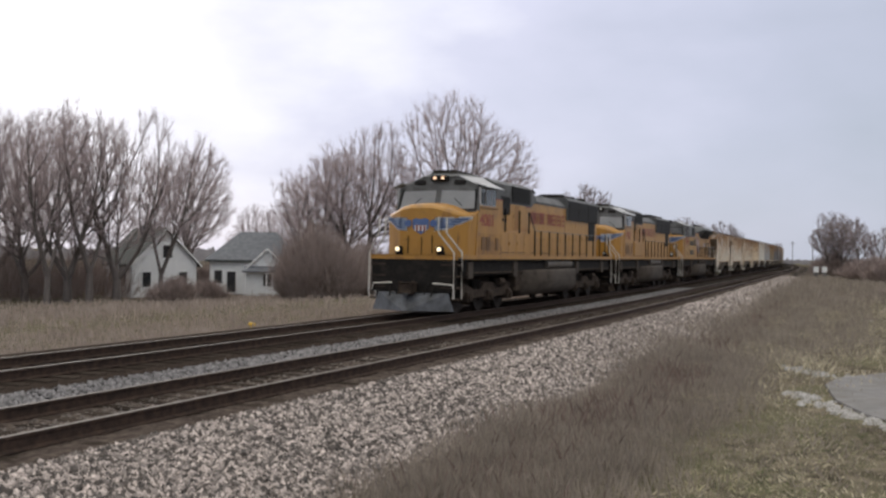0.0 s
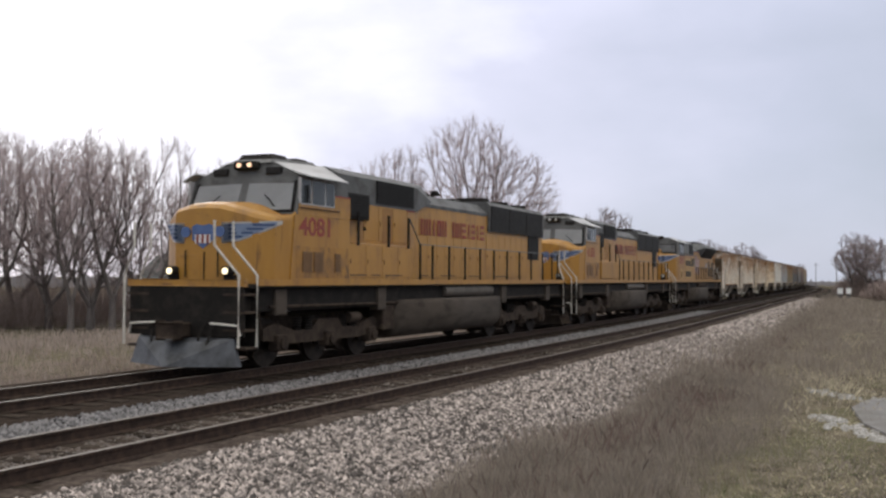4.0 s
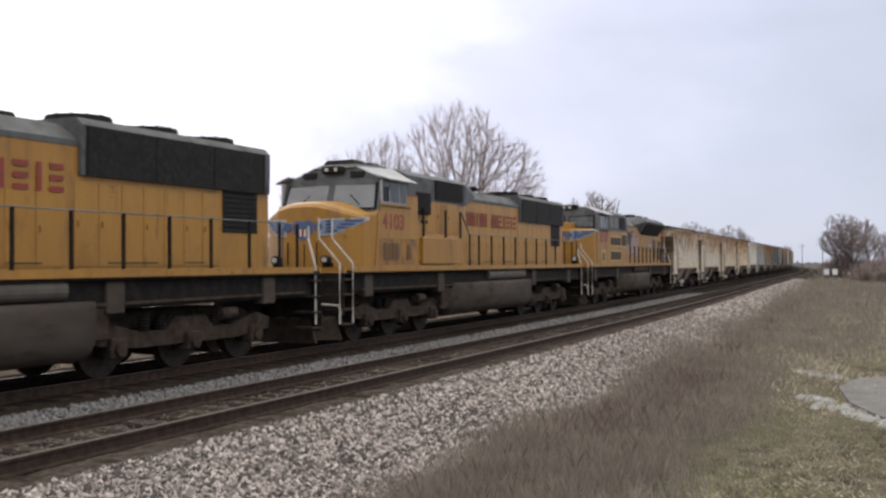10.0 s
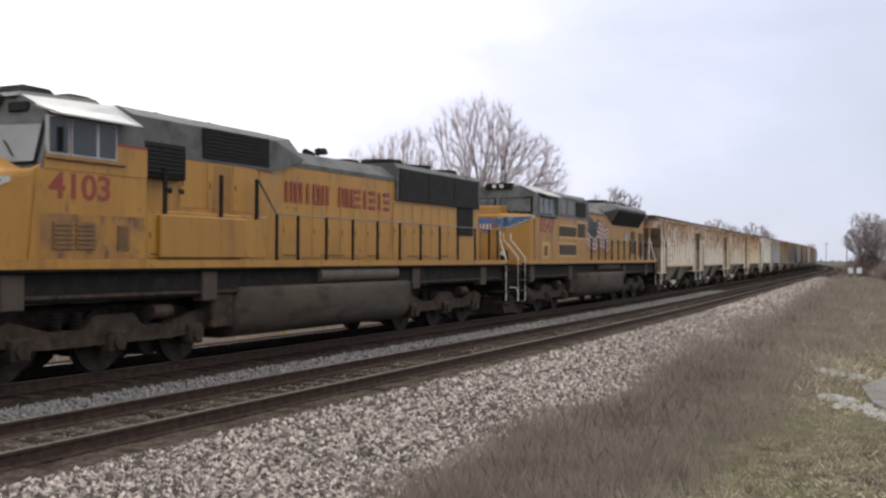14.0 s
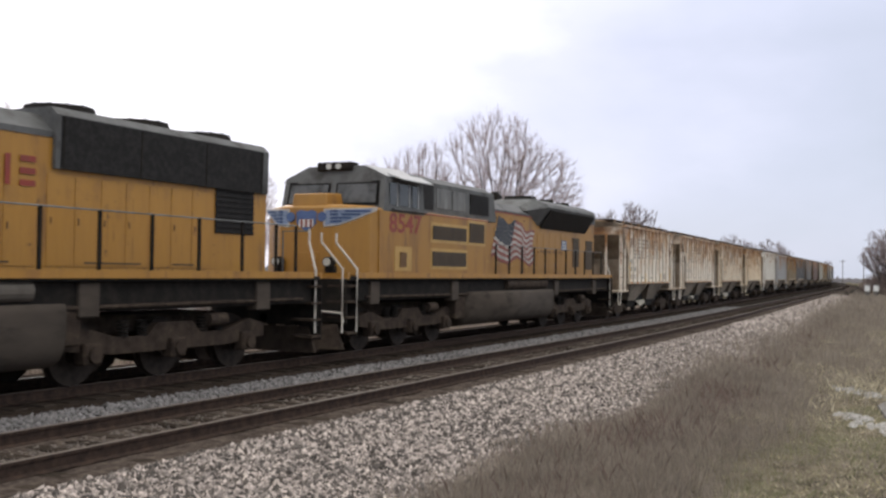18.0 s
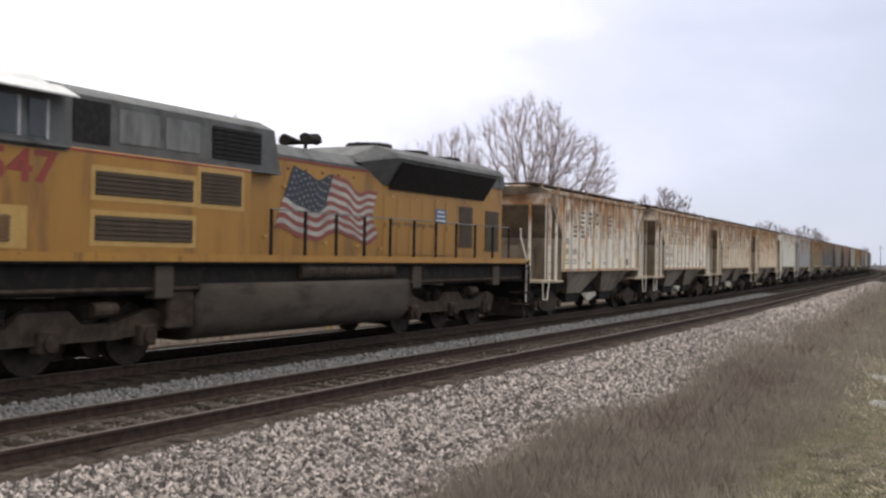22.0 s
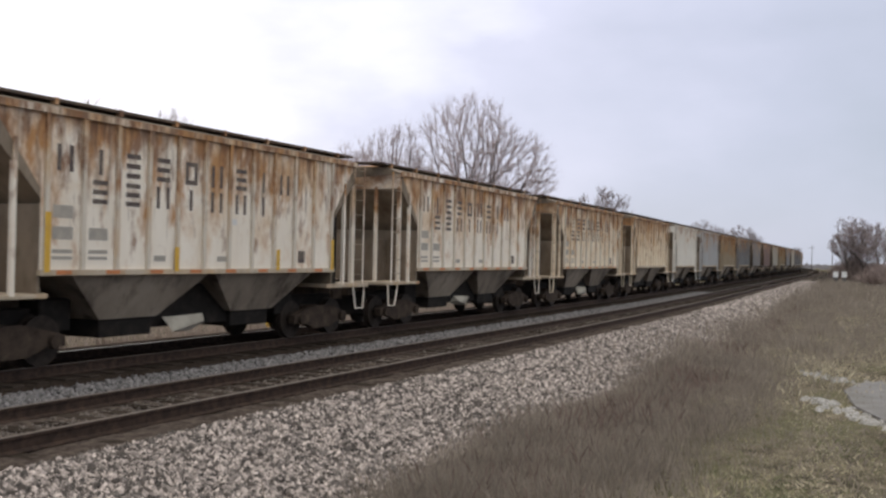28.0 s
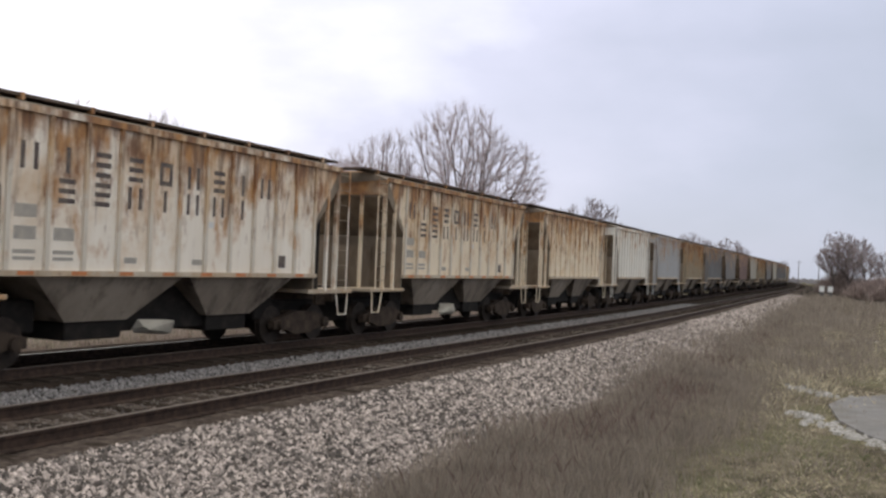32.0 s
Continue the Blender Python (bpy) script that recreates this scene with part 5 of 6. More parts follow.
def hopper_car(paint, label, detail=2, text=True, rolling=False, high=4.09, striped=False):
    """A two-bay covered hopper: ribbed sides, slope ends, roof with a walk, discharge bays, end platforms and ladders."""
    car = tagged(new("hopper_car"), label, "hopper car", "hopper cars of the train")
    P, E = paint, M["hop_end"]
    length, f, r = 12.2, 1.75, 10.45           # end platforms at 0 and 12.2; side sheets from f to r at the bottom
    low = 1.57
    W = 1.45
    # side sheets: bottom narrow, upper corners run out over the slope ends
    for s in (-1, 1):
        bm = B()
        ribbon(bm, s * W, s, [(f, low), (r, low), (r, 2.85), (length - 0.75, high), (0.75, high), (f, 2.85)])
        sh = part("side_sheet", bm, P, car)
        if detail:
            n = 12
            first = None
            for i in range(n):
                y = f + 0.1 + (r - f - 0.2) * i / (n - 1)
                if first is None:
                    first = part("side_rib", box(B(), s * W, s * (W + 0.055), -0.04, 0.04, low, high - 0.05), M["hop_rib"] if detail > 1 else P, sh)
                    first.location = (0, y, 0)
                else:
                    same("side_rib", first, sh, pose(0, y, 0))
        part("side_sill", box(B(), s * (W - 0.02), s * (W + 0.06), f - 0.03, r + 0.03, low - 0.06, low + 0.03), M["hop_sill"] if detail else P, sh)
        part("top_chord", box(B(), s * (W - 0.03), s * (W + 0.06), 0.75, length - 0.75, high - 0.06, high + 0.05), P, sh)
        if detail > 1:
            for i in range(8):
                part("orange_mark", box(B(), s * (W + 0.061), s * (W + 0.065), f + 0.3 + 1.08 * i, f + 0.62 + 1.08 * i, low - 0.045, low + 0.02), M["orange"], sh)
            if text:
                rib = (r - f - 0.2) / 11
                for row, z0, z1, marks in ((0.5, 3.16, 3.58, "213302312"), (1.5, 2.68, 3.07, "3321221")):
                    for i, kind in enumerate(marks):
                        yc = f + 0.1 + rib * (row + i)
                        part("painted_bar", plain_mark(B(), s * (W + 0.005), s, yc - 0.17, yc + 0.17, z0, z1, kind), M["letter"], sh)
                for i, (z0, z1) in enumerate(((2.42, 2.62), (2.08, 2.28), (1.86, 1.92), (1.76, 1.81))):
                    for k in range(2 if i else 1):
                        y = f + 0.25 + rib * k
                        part("painted_bar", box(B(), s * (W + 0.005), s * (W + 0.009), y, y + 0.42, z0, z1), M["letter_faint"], sh)
                for y in (f + 2.6, f + 4.4):
                    part("painted_bar", box(B(), s * (W + 0.005), s * (W + 0.009), y, y + 0.3, 1.74, 1.84), M["letter_faint"], sh)
                part("label_plate", box(B(), s * (W + 0.005), s * (W + 0.012), r - 1.45, r - 1.2, 1.72, 1.98), M["letter"], sh, "small dark square plate")
                part("placard", box(B(), s * (W + 0.005), s * (W + 0.012), f + 4.75, f + 5.0, 2.46, 2.58), M["white"], sh)
                for y, z in ((f + 0.05, 2.5), (f + 3.1, 2.0), (f + 6.35, 2.0), (r - 0.15, 2.25)) if striped else ():
                    part("reflector", box(B(), s * (W + 0.057), s * (W + 0.061), y, y + 0.12, 1.56, z), M["amber"], sh)
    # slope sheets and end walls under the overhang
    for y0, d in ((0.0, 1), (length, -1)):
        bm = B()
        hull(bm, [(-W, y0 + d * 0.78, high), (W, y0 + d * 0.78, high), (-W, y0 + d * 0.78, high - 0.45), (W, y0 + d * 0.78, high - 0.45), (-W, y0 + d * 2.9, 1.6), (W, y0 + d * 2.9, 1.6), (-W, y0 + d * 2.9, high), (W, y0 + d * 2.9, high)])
        part("slope_end", bm, E, car, "grimy sloping end sheet, browned for the overhang's shade")
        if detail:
            part("end_bulkhead", box(B(), -1.44, 1.44, y0 + d * 1.72, y0 + d * 1.78, 1.2, 2.62), M["hop_end"], car, "dark brown end bulkhead, with the recess's shade in its colour")
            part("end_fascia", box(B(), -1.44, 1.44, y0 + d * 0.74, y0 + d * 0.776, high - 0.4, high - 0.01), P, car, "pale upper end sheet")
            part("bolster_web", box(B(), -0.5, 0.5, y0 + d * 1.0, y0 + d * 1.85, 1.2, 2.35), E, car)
            for x in (-1.38, -0.7, 0.7, 1.38):
                part("end_post", box(B(), x - 0.04, x + 0.04, y0 + d * 0.72, y0 + d * 0.8, 1.2, high - 0.35), P, car)
            for s in (-1, 1):
                bm = B()
                for yy in (0.28, 0.74):
                    box(bm, s * 1.43, s * 1.455, y0 + d * yy - 0.015, y0 + d * yy + 0.015, 1.2, high)
                lad = part("ladder", bm, P, car, "side ladder of the car end")
                rung = None
                for k in range(8 if detail > 1 else 0):
                    z = 1.45 + 0.36 * k
                    if rung is None:
                        rung = part("rung", box(B(), s * 1.43, s * 1.455, y0 + d * 0.28, y0 + d * 0.74, -0.009, 0.009), E, lad)
                        rung.location = (0, 0, z)
                    else:
                        same("rung", rung, lad, pose(0, 0, z))
                part("side_post", box(B(), s * 1.40, s * 1.47, y0 + d * 1.2, y0 + d * 1.28, 1.2, 3.6), P, car)
                part("step_iron", tube(B(), [(s * 1.42, y0 + d * 0.15, 1.15), (s * 1.42, y0 + d * 0.2, 0.62), (s * 1.42, y0 + d * 0.55, 0.62), (s * 1.42, y0 + d * 0.7, 1.15)], 0.022), P, car)
        bm = B()
        box(bm, -1.45, 1.45, y0, y0 + d * 1.95, 1.15, 1.23, 0.01)
        part("end_platform", bm, M["hop_sill"], car)
        bm = B()
        box(bm, -0.14, 0.14, y0, y0 - d * 0.4, 0.78, 1.02, 0.02)
        part("coupler", bm, M["under"], car)
        if detail > 1 and d < 0:
            part("brake_cabinet", box(B(), 0.86, 1.3, y0 + d * 1.35, y0 + d * 1.7, 1.23, 3.0, 0.03), M["black"], car, "dark brake equipment on the end platform")
            part("brake_gear", cyl(B(), (0.35, y0 + d * 0.55, 2.2), 0.2, 0.05, "y", 16), M["under"], car)
    prof = [(-W, high), (-1.0, high + 0.17), (0, high + 0.2), (1.0, high + 0.17), (W, high), (0, high - 0.1)]
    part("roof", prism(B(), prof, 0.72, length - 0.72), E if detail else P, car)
    for s in (-1, 1):
        part("roof_walk", box(B(), s * 0.55, s * 1.05, 0.3, length - 0.3, high + 0.225, high + 0.275), M["roofwalk"], car, "rusty roof walk")
    part("walk_end", box(B(), -1.05, 1.05, 0.2, 0.5, high + 0.225, high + 0.27), M["roofwalk"], car)
    part("walk_end", box(B(), -1.05, 1.05, length - 0.5, length - 0.2, high + 0.225, high + 0.27), M["roofwalk"], car)
    if detail > 1:
        for i in range(8):
            part("hatch_bracket", box(B(), 0.95, 1.06, 0.9 + 1.48 * i, 0.98 + 1.48 * i, high + 0.17, high + 0.285), P, car)
        for i in range(4):
            part("hatch", box(B(), -0.45, 0.45, 1.6 + 2.4 * i, 3.4 + 2.4 * i, high + 0.15, high + 0.31, 0.03), P, car)
    # centre sill and two discharge bays
    part("centre_sill", box(B(), -0.35, 0.35, 0, length, 0.85, 1.25), M["under"], car)
    part("crossridge", prism(B(), [(4.3, 0.5), (7.9, 0.5), (6.9, 1.3), (5.3, 1.3)], -0.85, 0.85, "x"), M["black"], car)
    for y in (2.75, length - 2.75):
        part("brake_rigging", box(B(), -0.8, 0.8, y - 0.35, y + 0.35, 0.55, 1.1, 0.03), M["black"], car)
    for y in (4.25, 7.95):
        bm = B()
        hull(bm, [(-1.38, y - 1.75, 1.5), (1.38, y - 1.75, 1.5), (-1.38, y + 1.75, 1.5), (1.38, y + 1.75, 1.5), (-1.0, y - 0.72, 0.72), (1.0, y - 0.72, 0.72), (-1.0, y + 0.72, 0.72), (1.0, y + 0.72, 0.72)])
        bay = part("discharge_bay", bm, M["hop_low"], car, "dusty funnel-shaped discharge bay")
        # gate box kept wide and black to paint the shadow below the bay
        part("outlet_gate", box(B(), -0.95, 0.95, y - 0.66, y + 0.66, 0.4, 0.72, 0.02), M["black"], bay)
    if detail > 1:
        rng = random.Random(len(CARS))
        bm = B()
        hull(bm, [(rng.uniform(0.85, 1.2), 5.7 + rng.uniform(-0.55, 0.55), rng.uniform(0.38, 0.74)) for _ in range(22)])
        part("gate_cover", bm, M["dust"], car, "pale dusty outlet cover")
    for y in (1.55, length - 1.55):
        root, ax = freight_truck(car, y)
        for a in ax:
            w = wheelset(root, a, 0.42)
            if rolling:
                WHEELS.append((w, (0, a, 0.42), 0.42))
    return car


M["letter_faint"] = mat("faint_stencils", (0.33, 0.31, 0.28), (0.42, 0.38, 0.33), 5, (0.42, 0.66), 0.7)


def weathered(name, c, amount=-0.03):
    """Faded paint of an older car, with rust runs."""
    return streaked(name, c, tuple(0.72 * k for k in c), amount)



SPACING = {1: 13.5, 2: 13.6, 3: 12.3, 4: 11.2, 5: 11.8, 6: 12.0}      # coupled lengths of the cars that differ


def level(z):
    """Heights on the engines: the sill stands higher over the trucks than first drawn, the body above it is lower."""
    return float(np.interp(z, (0.0, 1.15, 1.655, 5.655), (0.0, 1.15, 1.78, 1.78 + 4 * 0.94)))


def settle(ob, old, new_, done):
    """Carries an engine's parts to those heights, each mesh once."""
    for o in ob.children:
        z0 = old + o.location.z
        z1 = level(z0)
        if o.data.name not in done:
            done.add(o.data.name)
            upright = abs(o.matrix_basis[2][2]) > 0.5
            for v in o.data.vertices:
                if upright:
                    v.co.z = level(z0 + v.co.z) - z1
                else:
                    v.co.y *= 0.94
        o.location.z = z1 - new_
        settle(o, z0, z1, done)


def build_train():
    a = wide_nose_engine("4081", True, False, "yellow and grey diesel locomotive leading the train, headlights lit")
    b = wide_nose_engine("4103", False, True, "yellow and grey diesel locomotive, second in the train")
    c = angular_engine("8547", "angular yellow diesel locomotive with a flag painted on its hood")
    done = set()
    for engine in (a, b, c):
        settle(engine, 0.0, 0.0, done)
    CARS.extend(((a, 0.0, 20.5), (b, 22.35, 20.5), (c, 44.7, 20.7)))
    first = 66.95
    white, rust = M["hop_white"], M["hop_rust"]
    kinds = [(white, "white covered hopper car streaked with rust, dark lettering bars", 2, True),
             (white, "white covered hopper car streaked with rust, dark lettering bars", 2, True),
             (rust, "cream covered hopper car stained brown with rust", 2, True),
             (rust, "cream covered hopper car stained brown with rust", 1, False),
             (weathered("clean_white_car", (0.82, 0.79, 0.73), -0.06), "clean white covered hopper car", 1, False),
             (weathered("silver_blue_car", (0.47, 0.475, 0.485)), "pale silver-grey covered hopper car", 1, False),
             (weathered("tan_car", (0.34, 0.285, 0.205), 0.03), "tan covered hopper car", 1, False),
             (weathered("grey_blue_car", (0.205, 0.205, 0.215)), "grey covered hopper car", 1, False),
             (weathered("grey_car", (0.17, 0.16, 0.158)), "dark grey covered hopper car", 0, False),
             (weathered("maroon_car", (0.15, 0.09, 0.08)), "maroon covered hopper car", 0, False),
             (weathered("pale_car", (0.36, 0.335, 0.28)), "pale cream covered hopper car", 0, False)]
    order = [0, 1, 2, 3, 4, 5, 6, 7, 8, 9, 10, 6, 8, 10, 7, 7, 8, 6, 10, 8, 7, 9, 8, 8, 7, 8, 10, 8]
    made = {}
    for i, k in enumerate(order):
        p, label, d, text = kinds[k]
        if k in made and i > 10:
            car = copy_thing(made[k], Matrix())
        else:
            car = made[k] = hopper_car(p, label, d, text, rolling=i < 4, striped=i == 0)
        apart = SPACING.get(i, 13.15)
        car.scale = (1, (apart - 0.95) / 12.2, 1)
        CARS.append((car, first, apart - 0.95))
        first += apart


build_train()


# ---- trees, houses and the far distance ----
def tree_mesh(seed, height, wide, trunk_r, low=0.14, base=0.2, n=1500, lean=0.0, lobes=5, twigs=3, fine=0.0095):
    """Bare tree: limbs reach from a short trunk to points all through an uneven crown, each by the shortest way along the wood that
    stands already; thickness follows the number of tips that a limb carries. Returns (bark verts, bark tris, twig verts, twig tris)."""
    rng = np.random.default_rng(seed)
    fork = np.array((0.0, 0.0, height * low))
    mid = np.array((lean * height, 0.0, height * (base + 1) / 2))
    half = np.array((wide, wide, height * (1 - base) / 2))
    # an uneven crown: a few overlapping lobes within one ellipsoid
    at = rng.normal(0, 1, (lobes, 3))
    at /= np.linalg.norm(at, axis=1)[:, None]
    at = at * 0.52 * np.array((1, 1, 0.85))
    size = rng.uniform(0.42, 0.6, lobes)
    pts = []
    while len(pts) < n:
        q = rng.uniform(-1, 1, (4000, 3))
        near = (np.linalg.norm(q[:, None] - at[None], axis=2) / size[None]).min(1)
        core = np.linalg.norm(q, axis=1)
        ok = ((near < 1) | (core < 0.62)) & (core < 1.0) & (rng.random(4000) < 0.25 + 0.75 * core)
        pts.extend(q[ok])
    pts = mid + np.array(pts[:n]) * half
    pts = pts[pts[:, 2] > fork[2] + 0.03 * height]
    # heavier limbs first: a few long ones to the lobes, then the rest by distance
    order = np.argsort(np.linalg.norm(pts - fork, axis=1) + rng.normal(0, 0.04 * height, len(pts)))
    pos, up, run_ = [fork], [-1], [0.0]
    for i in order:
        p_ = np.array(pos)
        d = np.linalg.norm(p_ - pts[i], axis=1)
        below = np.maximum(0, p_[:, 2] - pts[i][2]) * 0.35
        j = int(np.argmin(d + 0.5 * np.array(run_) + below))
        a_, b_ = p_[j], pts[i]
        steps_ = max(1, int(d[j] / (0.07 * height)))
        last, sag = j, rng.normal(0, 0.03, 3) * d[j]
        for k in range(1, steps_ + 1):
            u = k / steps_
            pos.append(a_ + (b_ - a_) * u + sag * math.sin(math.pi * u) + np.array((0, 0, -0.06 * d[j] * math.sin(math.pi * u))))
            up.append(last)
            run_.append(run_[last] + d[j] / steps_)
            last = len(pos) - 1
    load = np.ones(len(pos)) * 0.35
    heir = {}
    for i in range(len(pos) - 1, 0, -1):
        load[up[i]] += load[i]
        if up[i] not in heir or load[i] > load[heir[up[i]]]:
            heir[up[i]] = i
    pos, up = np.array(pos), np.array(up)
    for _ in range(3):
        for i in range(1, len(pos)):
            if i in heir:
                pos[i] = 0.4 * pos[i] + 0.3 * pos[up[i]] + 0.3 * pos[heir[i]]
    r = trunk_r * (load / load[0]) ** 0.5
    rods = [(np.array((0, 0, -0.5)), fork, trunk_r * 1.25, trunk_r, True)]
    for i in range(1, len(pos)):
        rods.append((pos[up[i]], pos[i], max(1.3 * fine, min(r[up[i]], 1.3 * r[i])), max(1.1 * fine, r[i]), r[i] > 0.07 * trunk_r + 0.012))
    # fine twigs on the outer wood
    for i in range(1, len(pos)):
        if load[i] < 1.1 * twigs:
            d = pos[i] - pos[up[i]]
            d = d / (np.linalg.norm(d) + 1e-6)
            for _ in range(twigs):
                away = (pos[i] - fork) / (np.linalg.norm(pos[i] - fork) + 1e-6)
                e = d * 0.3 + away * 0.6 + rng.normal(0, 0.45, 3) + np.array((0, 0, 0.15))
                e = e / np.linalg.norm(e) * height * rng.uniform(0.022, 0.062)
                rods.append((pos[i] - d * rng.uniform(0, 0.5), pos[i] + e, fine, 0.0, False))
    out = ([], [], [], [])
    for a_, b_, r0, r1, thick in rods:
        V, F = (out[0], out[1]) if thick else (out[2], out[3])
        a_, b_ = Vector(a_), Vector(b_)
        d = (b_ - a_).normalized()
        u = d.orthogonal().normalized()
        w = d.cross(u)
        c, seg = len(V), 6 if thick else 3
        if r1 == 0.0:
            for k in range(3):
                t = 2 * math.pi * k / 3
                V.append(a_ + r0 * (math.cos(t) * u + math.sin(t) * w))
            V.append(b_)
            F.extend(((c, c + 1, c + 3), (c + 1, c + 2, c + 3), (c + 2, c, c + 3)))
            continue
        for p_, rr in ((a_, r0), (b_, r1)):
            for k in range(seg):
                t = 2 * math.pi * k / seg
                V.append(p_ + float(rr) * (math.cos(t) * u + math.sin(t) * w))
        for k in range(seg):
            k2 = (k + 1) % seg
            F.append((c + k, c + k2, c + seg + k2))
            F.append((c + k, c + seg + k2, c + seg + k))
    return out


def build_tree(label, seed, height, wide, trunk_r, twig="twig", **kw):
    bv, bf, tv, tf = tree_mesh(seed, height, wide, trunk_r, **kw)
    root = tagged(new("tree"), label, "tree", "bare trees")
    t = soup("trunk", [tuple(v) for v in bv], bf, M["bark"])
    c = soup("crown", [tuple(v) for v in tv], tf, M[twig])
    tagged(c, "bare crown of fine reddish twigs")
    t.parent = c.parent = root
    return root


def spot(turn, dist):
    """A place dist metres away, turn degrees left of the line of the rails."""
    return -dist * math.sin(radians(turn)), dist * math.cos(radians(turn))


def stand(root, turn, dist, scale=1.0, rz=0.0):
    x, y = spot(turn, dist)
    root.matrix_basis = pose(x, y, lie(x, y) - 0.05, 0, 0, rz) @ Matrix.Scale(scale, 4)
    return root


def build_trees():
    oak = build_tree("large bare spreading tree with a broad round crown behind the track", 3, 20.0, 8.6, 0.5, low=0.1, base=0.12, n=2000, lobes=10, twigs=10)
    stand(oak, 23.45, 100)
    oak2 = build_tree("bare tree with many rising limbs", 8, 17.6, 6.2, 0.34, low=0.1, base=0.12, n=1000, lobes=7, twigs=9)
    stand(oak2, 28.3, 98)
    elm = build_tree("tall bare tree by the white house", 23, 17.5, 5.6, 0.3, low=0.1, base=0.12, n=760, lobes=8, twigs=9)
    stand(elm, 41.8, 84)
    ash = build_tree("slender leaning bare tree", 31, 16.9, 4.4, 0.25, low=0.15, base=0.2, n=480, lean=0.12, lobes=6, twigs=9)
    stand(ash, 39.5, 86, 0.84, 20)

    def again(src, label, turn, dist, scale, rz):
        o = copy_thing(src, Matrix())
        tagged(o, label)
        return stand(o, turn, dist, scale, rz)
    again(elm, "bare tree at the field edge", 44.3, 84, 1.0, 130)
    again(ash, "bare tree at the field edge", 43.2, 82, 0.93, 290)
    again(elm, "bare tree at the field edge", 46.4, 88, 1.02, 40)
    again(ash, "bare tree at the field edge", 45.3, 80, 0.85, 300)
    again(oak2, "bare tree at the field edge", 48.2, 92, 1.02, 200)
    again(elm, "bare tree at the field edge", 49.6, 85, 1.1, 250)
    again(oak2, "bare spreading tree behind the field", 51.2, 100, 1.0, 330)
    again(oak2, "bare spreading tree behind the white houses", 37.6, 112, 0.92, 70)
    again(elm, "bare tree behind the houses", 39.3, 106, 0.92, 10)
    again(oak, "low bare tree behind the houses", 34.3, 130, 0.52, 160)
    again(oak2, "low bare tree behind the houses", 32.6, 120, 0.62, 100)
    again(oak2, "bare tree above the brush", 30.9, 96, 0.8, 20)
    again(oak, "bare tree above the brush", 29.7, 104, 0.74, 250)
    round_ = build_tree("distant bare tree with a dense round crown beyond the train", 17, 14.0, 5.4, 0.3, low=0.2, base=0.22, n=520, lobes=9, twigs=9, fine=0.022, twig="twig_backlit")
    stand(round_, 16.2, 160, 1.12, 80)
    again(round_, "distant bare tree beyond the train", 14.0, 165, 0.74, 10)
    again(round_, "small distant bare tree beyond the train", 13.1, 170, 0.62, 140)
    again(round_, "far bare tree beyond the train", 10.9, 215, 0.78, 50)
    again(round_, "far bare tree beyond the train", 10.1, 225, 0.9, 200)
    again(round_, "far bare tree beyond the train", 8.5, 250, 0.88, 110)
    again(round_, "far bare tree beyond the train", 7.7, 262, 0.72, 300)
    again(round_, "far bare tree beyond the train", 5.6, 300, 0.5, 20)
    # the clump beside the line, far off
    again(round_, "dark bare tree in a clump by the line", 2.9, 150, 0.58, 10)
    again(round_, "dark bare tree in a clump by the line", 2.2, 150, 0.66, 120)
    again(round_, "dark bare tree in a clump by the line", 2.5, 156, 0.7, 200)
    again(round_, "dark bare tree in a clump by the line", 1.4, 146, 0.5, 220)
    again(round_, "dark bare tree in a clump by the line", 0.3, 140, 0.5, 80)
    again(elm, "bare tree by the line", -0.8, 135, 0.38, 20)


def brush(name, label, strips, blades, hmax, material, seed, wide=0.012, clump=0.5, lean=0.16):
    """Stems and blades over strips (middle x, half width, y0, y1), thinning out at their borders and in bare patches."""
    rng = np.random.default_rng(seed)
    V, F = [], []
    base = 0
    for xm, half, y0, y1 in strips:
        n = int(blades / len(strips))
        x, y = xm + half * np.clip(rng.normal(0, 0.55, n), -1.6, 1.6), y0 + (y1 - y0) * rng.random(n) ** 1.3
        keep = np.array([noise.noise((a * 0.9, b * 0.35, seed)) for a, b in zip(x, y)]) > rng.uniform(-1.2, 0.9, n) * clump - 0.15
        x, y = x[keep], y[keep]
        n = len(x)
        y = y + rng.normal(0, 0.06 * (y1 - y0), n)
        h = hmax * rng.beta(2.0, 3.0, n) * np.array([0.8 + 0.5 * noise.noise((a * 0.7, b * 0.3, seed + 9)) for a, b in zip(x, y)])
        z = np.interp(x, LIE_X, LIE_Z) - 0.05
        x = x + np.array([bend(v) for v in y])
        lx, ly = rng.normal(0, lean, n) * h, rng.normal(0, lean, n) * h
        t = rng.uniform(0, math.pi, n)
        w = wide * rng.uniform(0.6, 1.5, n)
        dx, dy = np.cos(t) * w, np.sin(t) * w
        p = np.stack([np.stack([x - dx, y - dy, z], 1), np.stack([x + dx, y + dy, z], 1), np.stack([x + lx * 0.4 + dx * 0.8, y + ly * 0.4 + dy * 0.8, z + h * 0.6], 1), np.stack([x + lx, y + ly, z + h], 1)], 1)
        V.append(p.reshape(-1, 3))
        i = base + 4 * np.arange(n)
        base += 4 * n
        F.append(np.concatenate([np.stack([i, i + 1, i + 2], 1), np.stack([i, i + 2, i + 3], 1)]))
    ob = soup(name, np.concatenate(V), np.concatenate(F), material)
    return tagged(ob, label, name.replace("_", " "), kind="stuff")


